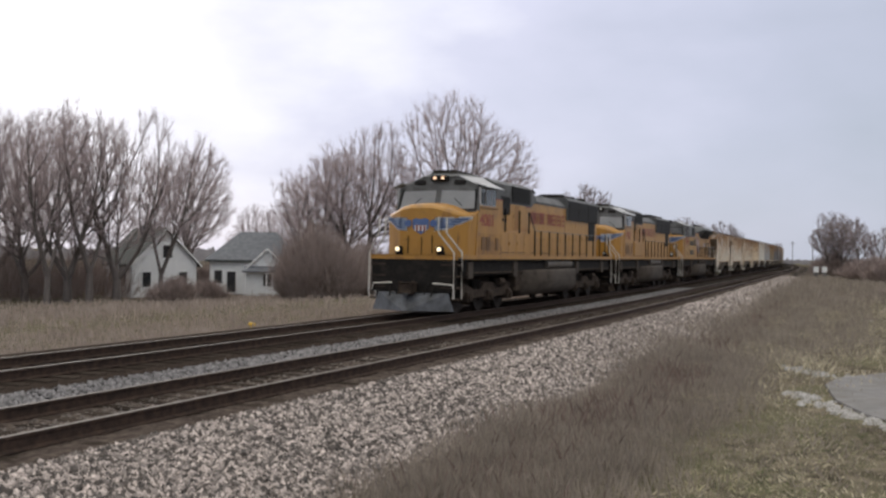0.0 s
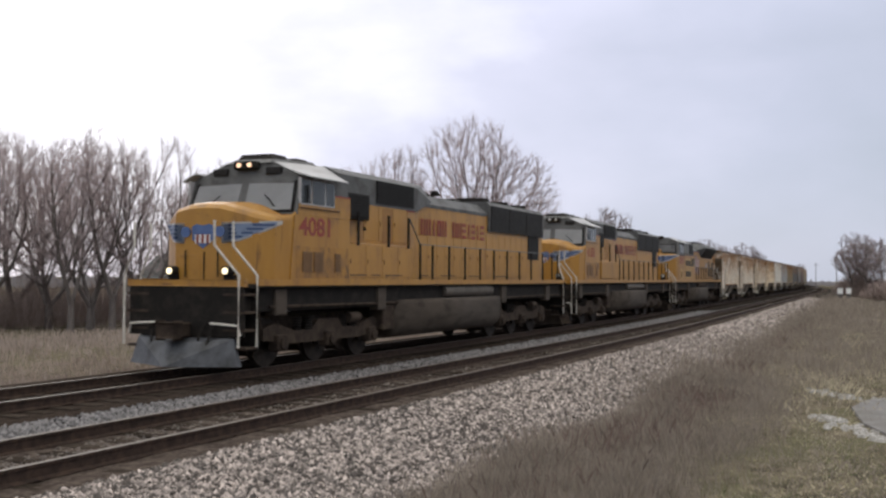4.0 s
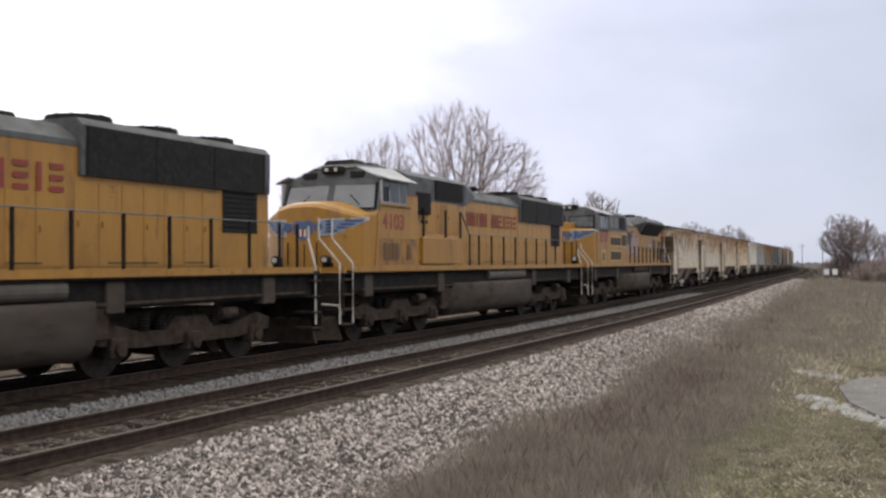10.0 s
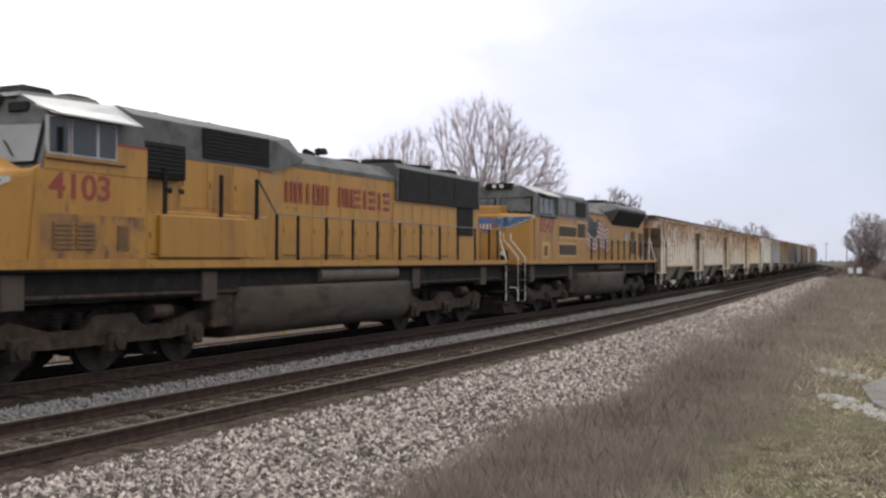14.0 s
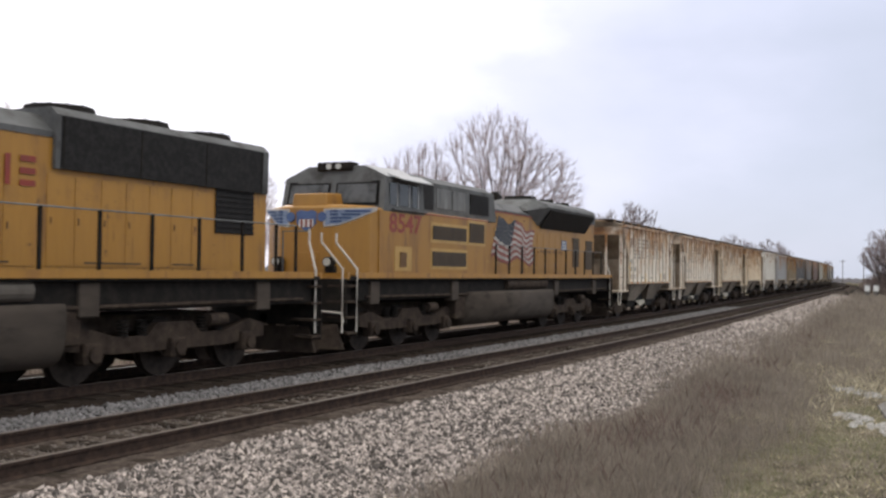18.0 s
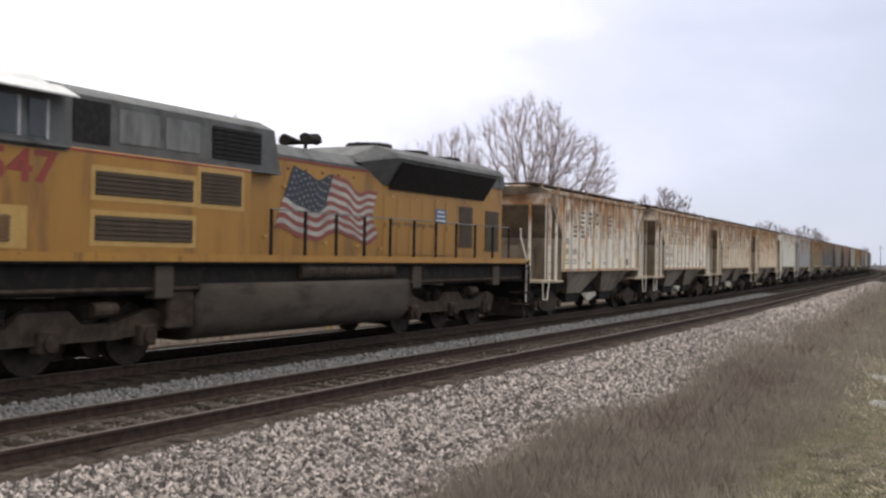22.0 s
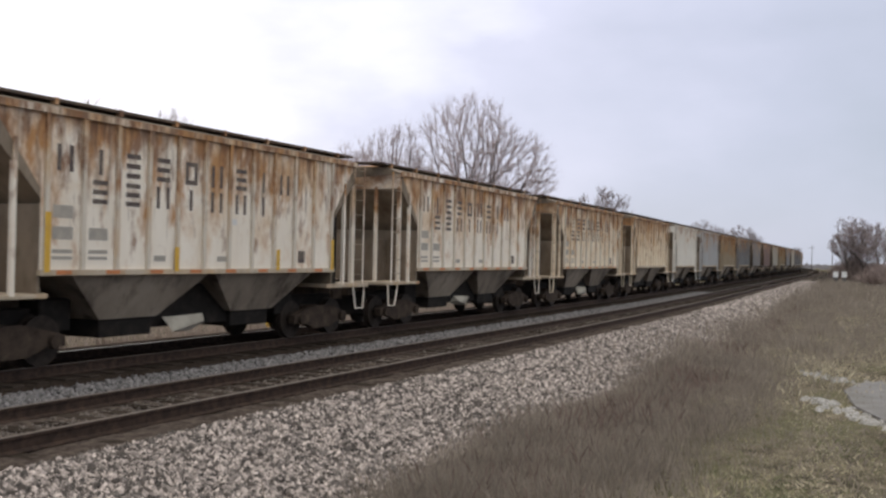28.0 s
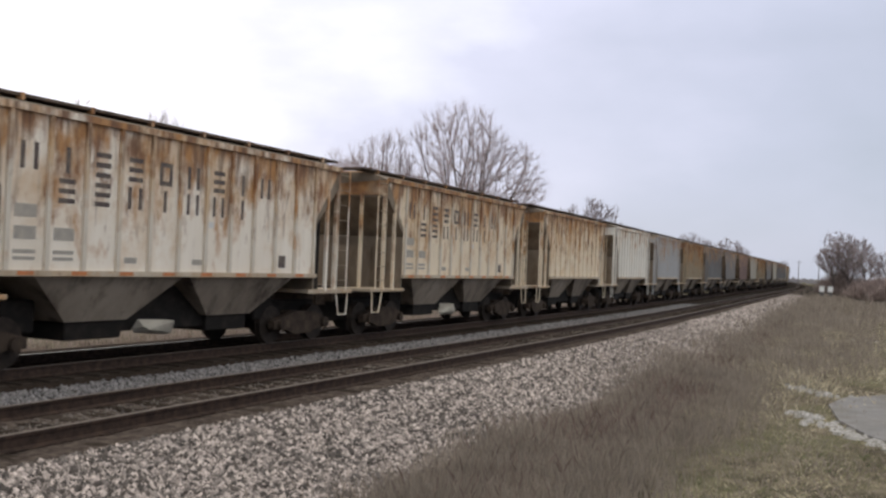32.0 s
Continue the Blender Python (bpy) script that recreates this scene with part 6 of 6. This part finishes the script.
def build_brush():
    brush("weeds", "tall dead brown weeds along the foot of the ballast", [(-4.5, 0.75, 4, 26), (-3.9, 1.0, 4, 26), (-3.2, 1.2, 6, 26)], 210000, 0.46, M["weeds"], 1, 0.0016)
    brush("weeds", "dead brown weeds beside the camera", [(-4.2, 0.9, -8, 6)], 26000, 0.46, M["weeds"], 11, 0.0025)
    brush("turf", "short dead grass underfoot", [(-0.5, 2.4, -7, 7)], 30000, 0.11, M["grass"], 12, 0.004, 1.0, 0.4)
    brush("weeds", "dead brown weeds along the line", [(-4.6, 1.4, 24, 75), (-2.2, 2.2, 30, 75)], 90000, 0.6, M["weeds"], 2, 0.005)
    brush("weeds", "distant dead weeds along the line", [(-4, 2, 70, 200), (2, 5, 60, 190)], 40000, 0.9, M["weeds"], 3, 0.03)
    brush("turf", "short yellow-green grass with dead stalks", [(-1.6, 2.0, 5, 18), (0, 3.5, 15, 42)], 110000, 0.15, M["grass"], 4, 0.006, 1.5, 0.5)
    brush("straw_patches", "pale tawny grass in patches along the verge", [(-2.6, 1.8, 22, 60), (1.0, 3.5, 25, 75)], 45000, 0.3, M["straw"], 21, 0.008, 2.2, 0.4)
    brush("weeds", "low dark weeds at the ballast's edge", [(-4.3, 0.7, 10, 60), (-3.9, 0.8, 5, 24)], 12000, 0.58, M["dark_weeds"], 22, 0.003, 2.4, 0.25)
    brush("turf", "matted dead grass on the verge", [(-2.4, 2.2, 5, 22), (0.5, 3, 12, 40)], 50000, 0.2, M["weeds"], 7, 0.004, 1.2, 0.4)
    brush("turf", "patches of green moss and young grass", [(-1.2, 1.7, 5, 17), (0.3, 2.6, 10, 30)], 70000, 0.09, M["moss"], 14, 0.008, 1.9, 0.6)
    brush("turf", "bleached straw matted in the turf", [(-1.8, 1.9, 5, 20), (0.2, 3, 10, 40)], 90000, 0.13, M["straw"], 8, 0.006, 1.9, 0.7)
    brush("field_grass", "pale dead grass beyond the tracks", [(-18.3, 1.6, 12, 80), (-24, 5, 12, 85)], 80000, 0.5, M["field"], 5, 0.012)
    brush("field_grass", "pale dead grass in front of the houses", [(-45, 14, 18, 95)], 45000, 0.8, M["field"], 6, 0.03)


def thicket(label, turn, dist, width, height, seed, n=2600):
    """A bush of many thin upright stems."""
    rng = random.Random(seed)
    x0, y0 = spot(turn, dist)
    root = tagged(new("bush"), label, "bush", "brown bushes")
    root.location = (x0, y0, lie(x0, y0) - 0.1)
    meshes = {"stem_clump": ([], []), "crown": ([], [])}
    w = 0.008 + 0.00012 * dist

    def sliver(kind, a, b, wide_a, wide_b):
        V, F = meshes[kind]
        t = rng.uniform(0, math.pi)
        d = Vector((math.cos(t), math.sin(t), 0))
        i = len(V)
        V.extend((a - d * wide_a, a + d * wide_a, b + d * wide_b, b - d * wide_b))
        F.extend(((i, i + 1, i + 2), (i, i + 2, i + 3)))
    for _ in range(2 * n):
        a, rr = rng.uniform(0, 2 * math.pi), rng.random() ** 0.7
        b = Vector((rr * width / 2 * math.cos(a) * 0.75, rr * width / 2 * math.sin(a) * 0.75, 0))
        h = height * rng.uniform(0.3, 1.0) * (1 - 0.5 * rr * rr) * (0.85 + 0.3 * noise.noise((b.x * 0.6, b.y * 0.6, seed)))
        b.z = h * rng.uniform(0, 0.55)
        tip = Vector((b.x * rng.uniform(1.0, 1.4) + rng.gauss(0, 0.45), b.y * rng.uniform(1.0, 1.4) + rng.gauss(0, 0.45), h))
        mid = (b + tip) / 2 + Vector((rng.gauss(0, 0.15), rng.gauss(0, 0.15), 0))
        sliver("stem_clump", b, mid, w, 0.8 * w)
        sliver("crown", mid, tip, 0.8 * w, 0.25 * w)
    for kind, (V, F) in meshes.items():
        o = soup(kind, [tuple(v) for v in V], F, M["brush"])
        o.parent = root
    return root


def build_bushes():
    thicket("dense brown leafless bush by the track", 30.8, 80, 8.5, 7.4, 1, 7000)
    thicket("dense brown leafless bush", 27.9, 84, 8.0, 5.4, 2, 5000)
    thicket("brown bush in front of the white house", 38.9, 82, 4.6, 2.6, 3)
    thicket("tangled brown brush under the trees", 43.8, 92, 13, 6.2, 4, 1250)
    thicket("tangled brown brush under the trees", 47.2, 92, 13, 6.2, 5, 1250)
    thicket("tangled brown brush under the trees", 50.6, 92, 13, 6.2, 13, 1250)
    thicket("brown brush behind the houses", 41.3, 106, 12, 5.0, 14, 1500)
    thicket("brown brush behind the houses", 36.6, 114, 9, 4.5, 15, 1800)
    thicket("brown brush behind the houses", 32.9, 110, 10, 6.0, 16, 3200)
    thicket("brown brush beside the house", 36.9, 84, 3, 2.2, 6)
    thicket("brown brush by the line", 2.5, 152, 8, 4.4, 7, 4500)
    thicket("brown brush by the line", 1.1, 140, 8, 3.2, 8, 3000)
    thicket("brown brush by the line", -0.2, 118, 7, 3.2, 9, 3600)
    thicket("brown brush by the line", 0.5, 128, 8, 3.6, 18, 3600)
    thicket("brown brush by the line", -2.2, 90, 7, 2.6, 17, 2500)
    thicket("low brown brush by the line", -1.6, 74, 5.5, 1.6, 19, 2200)
    thicket("low brown brush by the line", -4.6, 66, 6, 1.8, 20, 2200)
    thicket("distant brush beyond the train", 12.2, 175, 14, 4, 10)
    thicket("distant brush beyond the train", 18.2, 125, 14, 5, 11)
    thicket("distant brush beyond the train", 24.0, 112, 14, 5, 12)


def window(house, x, y, z, w, h, axis):
    """A sash window standing proud of a wall."""
    bm = B()
    if axis == "x":
        box(bm, x, x + 0.07, y - w / 2 - 0.1, y + w / 2 + 0.1, z - 0.1, z + h + 0.1)
        f = part("window", bm, M["siding"], house)
        part("pane", box(B(), x + 0.07, x + 0.08, y - w / 2, y + w / 2, z, z + h), M["window"], f)
    else:
        box(bm, x - w / 2 - 0.1, x + w / 2 + 0.1, y - 0.07, y, z - 0.1, z + h + 0.1)
        f = part("window", bm, M["siding"], house)
        part("pane", box(B(), x - w / 2, x + w / 2, y - 0.08, y - 0.07, z, z + h), M["window"], f)


def gable_block(house, w, d, eave, ridge, roof_m, x0=0.0, y0=0.0, over=0.35):
    """A block w wide across its gable and d deep, gable towards -y."""
    prof = [(x0 - w / 2, 0), (x0 - w / 2, eave), (x0, ridge), (x0 + w / 2, eave), (x0 + w / 2, 0)]
    part("wall", prism(B(), prof, y0, y0 + d), M["siding"], house, "white clapboard wall")
    for i in range(int(ridge / 0.2)):
        z = 0.1 + 0.2 * i
        half = w / 2 if z + 0.16 < eave else w / 2 * (ridge - z - 0.16) / (ridge - eave)
        if half > 0.15:
            part("clapboard", box(B(), x0 - half + 0.01, x0 + half - 0.01, y0 - 0.02, y0, z, z + 0.16), M["siding"], house)
    k = (ridge - eave) / (w / 2)
    for s in (-1, 1):
        bm = B()
        prism(bm, [(x0, ridge + 0.02), (x0 + s * (w / 2 + over), eave - over * k + 0.02), (x0 + s * (w / 2 + over), eave - over * k + 0.2), (x0, ridge + 0.2)], y0 - over, y0 + d + over)
        part("roof", bm, roof_m, house)
    for s in (-1, 1):
        bm = B()
        prism(bm, [(x0, ridge - 0.05), (x0 + s * (w / 2 + over), eave - over * k - 0.05), (x0 + s * (w / 2 + over), eave - over * k + 0.14), (x0, ridge + 0.14)], y0 - over - 0.04, y0 - over)
        part("barge_board", bm, M["siding"], house)


def build_houses():
    # the gabled house
    h = tagged(new("house"), "small white clapboard house with a steep gable", "house", "white houses")
    gable_block(h, 6.4, 5.2, 3.1, 6.1, M["shingle_dark"])
    window(h, 0.2, 0, 3.6, 0.9, 1.1, "y")
    window(h, -1.8, 0, 1.0, 0.8, 1.3, "y")
    window(h, 1.8, 0, 1.0, 0.8, 1.3, "y")
    for yy in (1.3, 3.6):
        box_w = part("window", box(B(), -3.27, -3.2, yy - 0.5, yy + 0.5, 0.9, 2.4), M["siding"], h)
        part("pane", box(B(), -3.28, -3.27, yy - 0.4, yy + 0.4, 1.0, 2.3), M["window"], box_w)
    part("chimney", box(B(), -0.4, 0.3, 3.4, 4.0, 5.4, 6.5, 0.02), M["shingle"], h)
    x, y = spot(39.3, 93)
    h.matrix_basis = pose(x, y, lie(x, y) - 0.1, 0, 0, 69)
    g = tagged(new("house"), "white house with a grey shingled roof and small front wing", "house", "white houses")
    # its ridge runs across the view
    part("wall", box(B(), -3.2, 4.2, 0, 6.8, 0, 3.2), M["siding"], g, "white clapboard wall")
    bm = B()
    hull(bm, [(-3.6, -0.4, 3.05), (4.6, -0.4, 3.05), (-3.6, 7.2, 3.05), (4.6, 7.2, 3.05), (-0.9, 3.4, 5.85), (2.6, 3.4, 5.85),
              (-3.6, -0.4, 3.2), (4.6, -0.4, 3.2), (-3.6, 7.2, 3.2), (4.6, 7.2, 3.2)])
    part("roof", bm, M["shingle"], g, "grey hipped shingle roof")
    part("fascia", box(B(), -3.55, 4.55, -0.43, -0.4, 2.98, 3.16), M["shingle_dark"], g)
    bm = B()
    prism(bm, [(-4.2, 2.15), (-3.3, 2.62), (-3.3, 2.74), (-4.2, 2.27)], 0.4, 4.6, "x")
    part("porch_roof", bm, M["shingle"], g, "low skirt roof of the front wing")
    for xx in (0.6, 2.5, 4.4):
        part("porch_post", box(B(), xx - 0.06, xx + 0.06, -4.1, -3.98, 0, 2.25), M["siding"], g)
    gable_block(g, 3.8, 3.4, 2.4, 4.2, M["shingle"], 2.5, -3.4)
    window(g, 2.5, -3.4, 0.9, 0.7, 1.1, "y")
    window(g, -1.2, 0, 0.2, 0.8, 1.9, "y")
    window(g, -2.4, 0, 1.0, 0.7, 1.2, "y")
    x, y = spot(35.0, 95)
    g.matrix_basis = pose(x, y, lie(x, y) + 0.1, 0, 0, 27)


def build_distance():
    # far woods on the horizon as joined upright strips, a utility line and a white signal box
    rng = random.Random(4)
    V, F = [], []
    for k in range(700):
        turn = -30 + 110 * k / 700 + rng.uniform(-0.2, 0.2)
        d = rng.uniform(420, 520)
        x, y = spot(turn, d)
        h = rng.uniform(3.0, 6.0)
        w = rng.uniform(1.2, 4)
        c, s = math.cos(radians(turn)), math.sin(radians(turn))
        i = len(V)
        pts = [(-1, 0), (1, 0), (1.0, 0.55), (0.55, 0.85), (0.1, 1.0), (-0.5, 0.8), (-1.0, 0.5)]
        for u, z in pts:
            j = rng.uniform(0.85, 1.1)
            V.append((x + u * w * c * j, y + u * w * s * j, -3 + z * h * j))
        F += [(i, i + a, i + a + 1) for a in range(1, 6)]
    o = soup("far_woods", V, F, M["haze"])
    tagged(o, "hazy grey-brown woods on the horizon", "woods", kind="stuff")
    for i in range(4):
        y = 280 + 70 * i
        p = tagged(new("utility_pole"), "distant wooden utility pole with a crossarm", "utility pole", "utility poles")
        p.location = (-4.6 - 3.0 * i + bend(y), y, -0.9)
        part("pole", cyl(B(), (0, 0, 4.2), 0.11, 8.6, "z", 8, 0.08), M["wood"], p)
        part("crossarm", box(B(), -0.9, 0.9, -0.05, 0.05, 7.7, 7.8), M["wood"], p)
        for x in (-0.8, -0.4, 0.4, 0.8):
            part("insulator", cyl(B(), (x, 0, 7.86), 0.04, 0.12, "z", 8), M["palegrey"], p)
    for turn, d in ((3.5, 135), (3.08, 135)):
        x, y = spot(turn, d)
        s = tagged(new("signal_box"), "small white metal cabinet beside the line", "cabinet", "white cabinets")
        s.location = (x, y, lie(x, y) + 0.4)
        s.scale = (0.5, 0.5, 0.5)
        part("body", box(B(), -0.6, 0.6, -0.5, 0.5, 0.8, 2.2, 0.04), M["siding"], s)
        part("lid", box(B(), -0.66, 0.66, -0.56, 0.56, 2.2, 2.3, 0.02), M["palegrey"], s)
        part("plinth", box(B(), -0.5, 0.5, -0.4, 0.4, -1.2, 0.8), M["concrete"], s)


def build_verge():
    # a worn concrete pad with old snow along its edge
    def slab(name, pts, z0, z1, m):
        bm = B()
        lo = [bm.verts.new((x, y, z0)) for x, y in pts]
        hi = [bm.verts.new((x, y, z1)) for x, y in pts]
        bm.faces.new(hi)
        bm.faces.new(lo[::-1])
        for i in range(len(pts)):
            j = (i + 1) % len(pts)
            bm.faces.new((lo[i], lo[j], hi[j], hi[i]))
        bmesh.ops.recalc_face_normals(bm, faces=bm.faces[:])
        return part(name, bm, m)
    o = slab("concrete_pad", [(-0.9, 22.6), (-1.1, 21.2), (-0.8, 19.0), (-0.3, 17.5), (0.3, 16.5), (3.5, 15.4), (5.5, 19), (4, 24.6), (0.3, 24.6)], -0.7, -0.50, M["concrete"])
    tagged(o, "worn grey concrete pad in the grass", "pavement", kind="structure")


def build_snow():
    """Crusts of old snow, thin and ragged, on the pad's edge and in the grass."""
    rng = random.Random(12)
    for (xa, ya), (xb, yb), n, size in (((-1.6, 19.9), (0.3, 15.9), 80, 0.125), ((-2.1, 24.4), (-0.9, 22.9), 34, 0.1), ((-1.2, 45.5), (-0.7, 44.5), 4, 0.2)):
        for k in range(n):
            u = (k + rng.random()) / n
            x, y = xa + (xb - xa) * u + rng.gauss(0, 0.13), ya + (yb - ya) * u + rng.gauss(0, 0.16)
            bm = B()
            m = 9
            r = [size * rng.uniform(0.35, 1.1) for _ in range(m)]
            rim = [bm.verts.new((r[i] * math.cos(2 * math.pi * i / m) * 0.8, 1.3 * r[i] * math.sin(2 * math.pi * i / m), -0.04)) for i in range(m)]
            mid = [bm.verts.new((0.55 * v.co.x, 0.55 * v.co.y, -0.005 + 0.02 * rng.random())) for v in rim]
            bm.faces.new(mid)
            for i in range(m):
                bm.faces.new((rim[i], rim[(i + 1) % m], mid[(i + 1) % m], mid[i]))
            o = part("snow_patch", bm, M["snow"], None, "", True)
            o.location = (x, y, -0.515)
            tagged(o, "ragged crust of old snow in the grass", "snow", "patches of old snow")


def build_marker():
    x, y = spot(34.55, 30.0)
    p = tagged(new("track_marker"), "short yellow marker beside the far rail", "marker")
    p.location = (x, y, -0.35)
    part("post", cyl(B(), (0, 0, 0.0), 0.03, 0.24, "z", 8), M["amber"], p)
    part("plate", box(B(), -0.11, 0.11, -0.04, 0.04, 0.1, 0.2, 0.02), M["amber"], p)
    x, y = spot(29.26, 29.6)
    q = tagged(new("litter"), "pale scrap lying between the rails", "litter")
    q.location = (x, y, -0.2)
    part("scrap", box(B(), -0.07, 0.07, -0.06, 0.06, 0.0, 0.1, 0.02), M["concrete"], q)


build_snow()
build_marker()
build_trees()
build_bushes()
build_houses()
build_distance()
build_verge()
build_brush()


# ---- ballast stones and ties, piece by piece ----
def stones(name, label, n, x0, x1, y0, y1, size, material, seed, power=1.6):
    rng = np.random.default_rng(seed)
    base = 1.12 * np.array(((1, 0, 0), (-1, 0, 0), (0, 1, 0), (0, -1, 0), (0, 0, 1), (0, 0, -1)), float)
    tri = np.array([(a, b, c) for a in (0, 1) for b in (2, 3) for c in (4, 5)])
    for f in tri:
        if np.dot(np.cross(base[f[1]] - base[f[0]], base[f[2]] - base[f[0]]), base[f].sum(0)) < 0:
            f[1], f[2] = f[2], f[1]
    # a blocky, flattened stone: push the corners outwards unevenly
    x = rng.uniform(x0, x1, n)
    y = y0 + (y1 - y0) * rng.random(n) ** power
    z = np.interp(x, [-17.1, -7.55, -5.0, -3], [-0.215, -0.215, -0.60, -0.60])
    x = x + np.array([bend(v) for v in y])
    s = size * rng.uniform(0.55, 1.35, n)
    ang = rng.uniform(0, 2 * math.pi, n)
    sx, sy, sz = rng.uniform(0.7, 1.3, (3, n))
    p = base[None] * rng.uniform(0.6, 1.25, (n, len(base), 1))
    p = p * np.stack([sx, sy, 0.95 * sz], 1)[:, None] * s[:, None, None]
    # each lies tipped over
    tip = rng.normal(0, 0.5, n)[:, None]
    p = np.stack([p[:, :, 0], p[:, :, 1] * np.cos(tip) - p[:, :, 2] * np.sin(tip), p[:, :, 1] * np.sin(tip) + p[:, :, 2] * np.cos(tip)], 2)
    c, d = np.cos(ang)[:, None], np.sin(ang)[:, None]
    q = np.stack([p[:, :, 0] * c - p[:, :, 1] * d + x[:, None], p[:, :, 0] * d + p[:, :, 1] * c + y[:, None], p[:, :, 2] + (z + 0.25 * s)[:, None]], 2)
    f = tri[None] + (np.arange(n) * len(base))[:, None, None]
    # far along the line the buried undersides are left out
    f = f[(y < 16.0)[:, None] | (tri < 5).all(1)[None]]
    tagged(soup(name, q.reshape(-1, 3), f, material), label, "ballast stones", kind="stuff")


def build_pieces():
    stones("ballast_stones", "pinkish-grey crushed limestone on the ballast shoulder", 70000, -7.75, -4.75, 5.0, 45.0, 0.042, M["stone"], 1)
    stones("ballast_stones", "dark stones standing for the shaded gaps in the crushed limestone", 22000, -7.75, -4.75, 5.0, 45.0, 0.044, M["stone_gap"], 9)
    stones("ballast_stones", "crushed limestone beside the camera", 7000, -7.75, -4.75, -8.0, 6.5, 0.045, M["stone"], 6, 1.0)
    stones("ballast_stones", "crushed limestone along the far shoulder", 14000, -7.75, -5.2, 43.0, 130.0, 0.065, M["stone"], 2, 1.3)
    stones("ballast_stones", "bluish-grey ballast between the tracks", 12000, -11.75, -10.5, 6.0, 70.0, 0.04, M["stone_grey"], 3)
    stones("ballast_stones", "dirty ballast between the near rails", 8000, -9.7, -8.55, 6.0, 50.0, 0.033, M["stone_dirty"], 4)
    for root, used in TRACKS:
        first = None
        count = 0
        rng = random.Random(8)
        for i in range(150):
            y = -2 + 0.53 * i
            if first is None:
                first = part("tie", box(B(), -1.3, 1.3, -0.115, 0.115, -0.36, -0.176, 0.012), M["tie"], root)
                first.location = (bend(y), y, 0)
                plate = part("tie_plate", box(B(), -0.1, 0.1, -0.09, 0.09, -0.178, -0.17), M["rail"], first)
                plate.location = (GAUGE / 2, 0, 0)
                same("tie_plate", plate, first, pose(-GAUGE / 2, 0, 0))
            else:
                t = same("tie", first, root, pose(bend(y) + rng.uniform(-0.03, 0.03), y + rng.uniform(-0.03, 0.03), rng.uniform(-0.006, 0.006), 0, 0, rng.uniform(-0.8, 0.8)))
                if y < 25:
                    same("tie_plate", plate, t, pose(GAUGE / 2, 0, 0))
                    same("tie_plate", plate, t, pose(-GAUGE / 2, 0, 0))
        bm = B()
        for i in range(400):
            y = -2 + 0.53 * (150 + i)
            box(bm, bend(y) - 1.3, bend(y) + 1.3, y - 0.115, y + 0.115, -0.36, -0.18)
        tagged(part("far_ties", bm, M["tie"], root), kind="stuff")


# dark pieces added to paint the shaded gaps among the limestone
M["stone_gap"] = mat("gap_shade_ballast", (0.085, 0.07, 0.062), (0.04, 0.034, 0.031), 25, (0.4, 0.65), 0.9, jitter=0.4, island=True)
M["stone_dirty"] = mat("dirty_ballast", (0.12, 0.10, 0.088), (0.06, 0.05, 0.044), 25, (0.4, 0.65), 0.9, jitter=0.45, island=True)
build_pieces()


# ---- how the train runs ----
RUN_T = (0, 1, 2, 3.5, 5.5, 7.5, 9.5, 11.5, 13.5, 15.5, 17.5, 20, 22, 24, 26.5, 28, 29, 30, 31, 32)
RUN_S = (29.05, 26.0, 23.02, 18.45, 12.5, 6.42, 0.45, -5.4, -11.15, -17.05, -23.2, -31.09, -37.56, -44.11, -52.25, -57.25, -60.6, -63.99, -67.45, -70.95)


def run(t):
    """How far the front of the train lies ahead of the camera, along the line."""
    k = np.polynomial.polynomial.polyfit(np.array(RUN_T) / 16, RUN_S, 7)
    return float(np.polynomial.polynomial.polyval(t / 16, k))


def motions():
    steps = [0.5 * i for i in range(65)]
    place = [(t, run(t)) for t in steps]
    for ob, off, length in CARS:
        rows = []
        for t, s in place:
            y = s + off
            turn = math.degrees(math.atan2(bend(y) - bend(y + length), length))
            rows.append((t, pose(FAR + bend(y), y, 0, 0, 0, turn)))
        walk(ob, rows)
    fine = [0.15 * i for i in range(214)] + [32.0]
    roll = [(t, run(t)) for t in fine]
    for ob, c, r in WHEELS:
        walk(ob, [(t, pose(*c, math.degrees((29.05 - s) / r))) for t, s in roll])


motions()
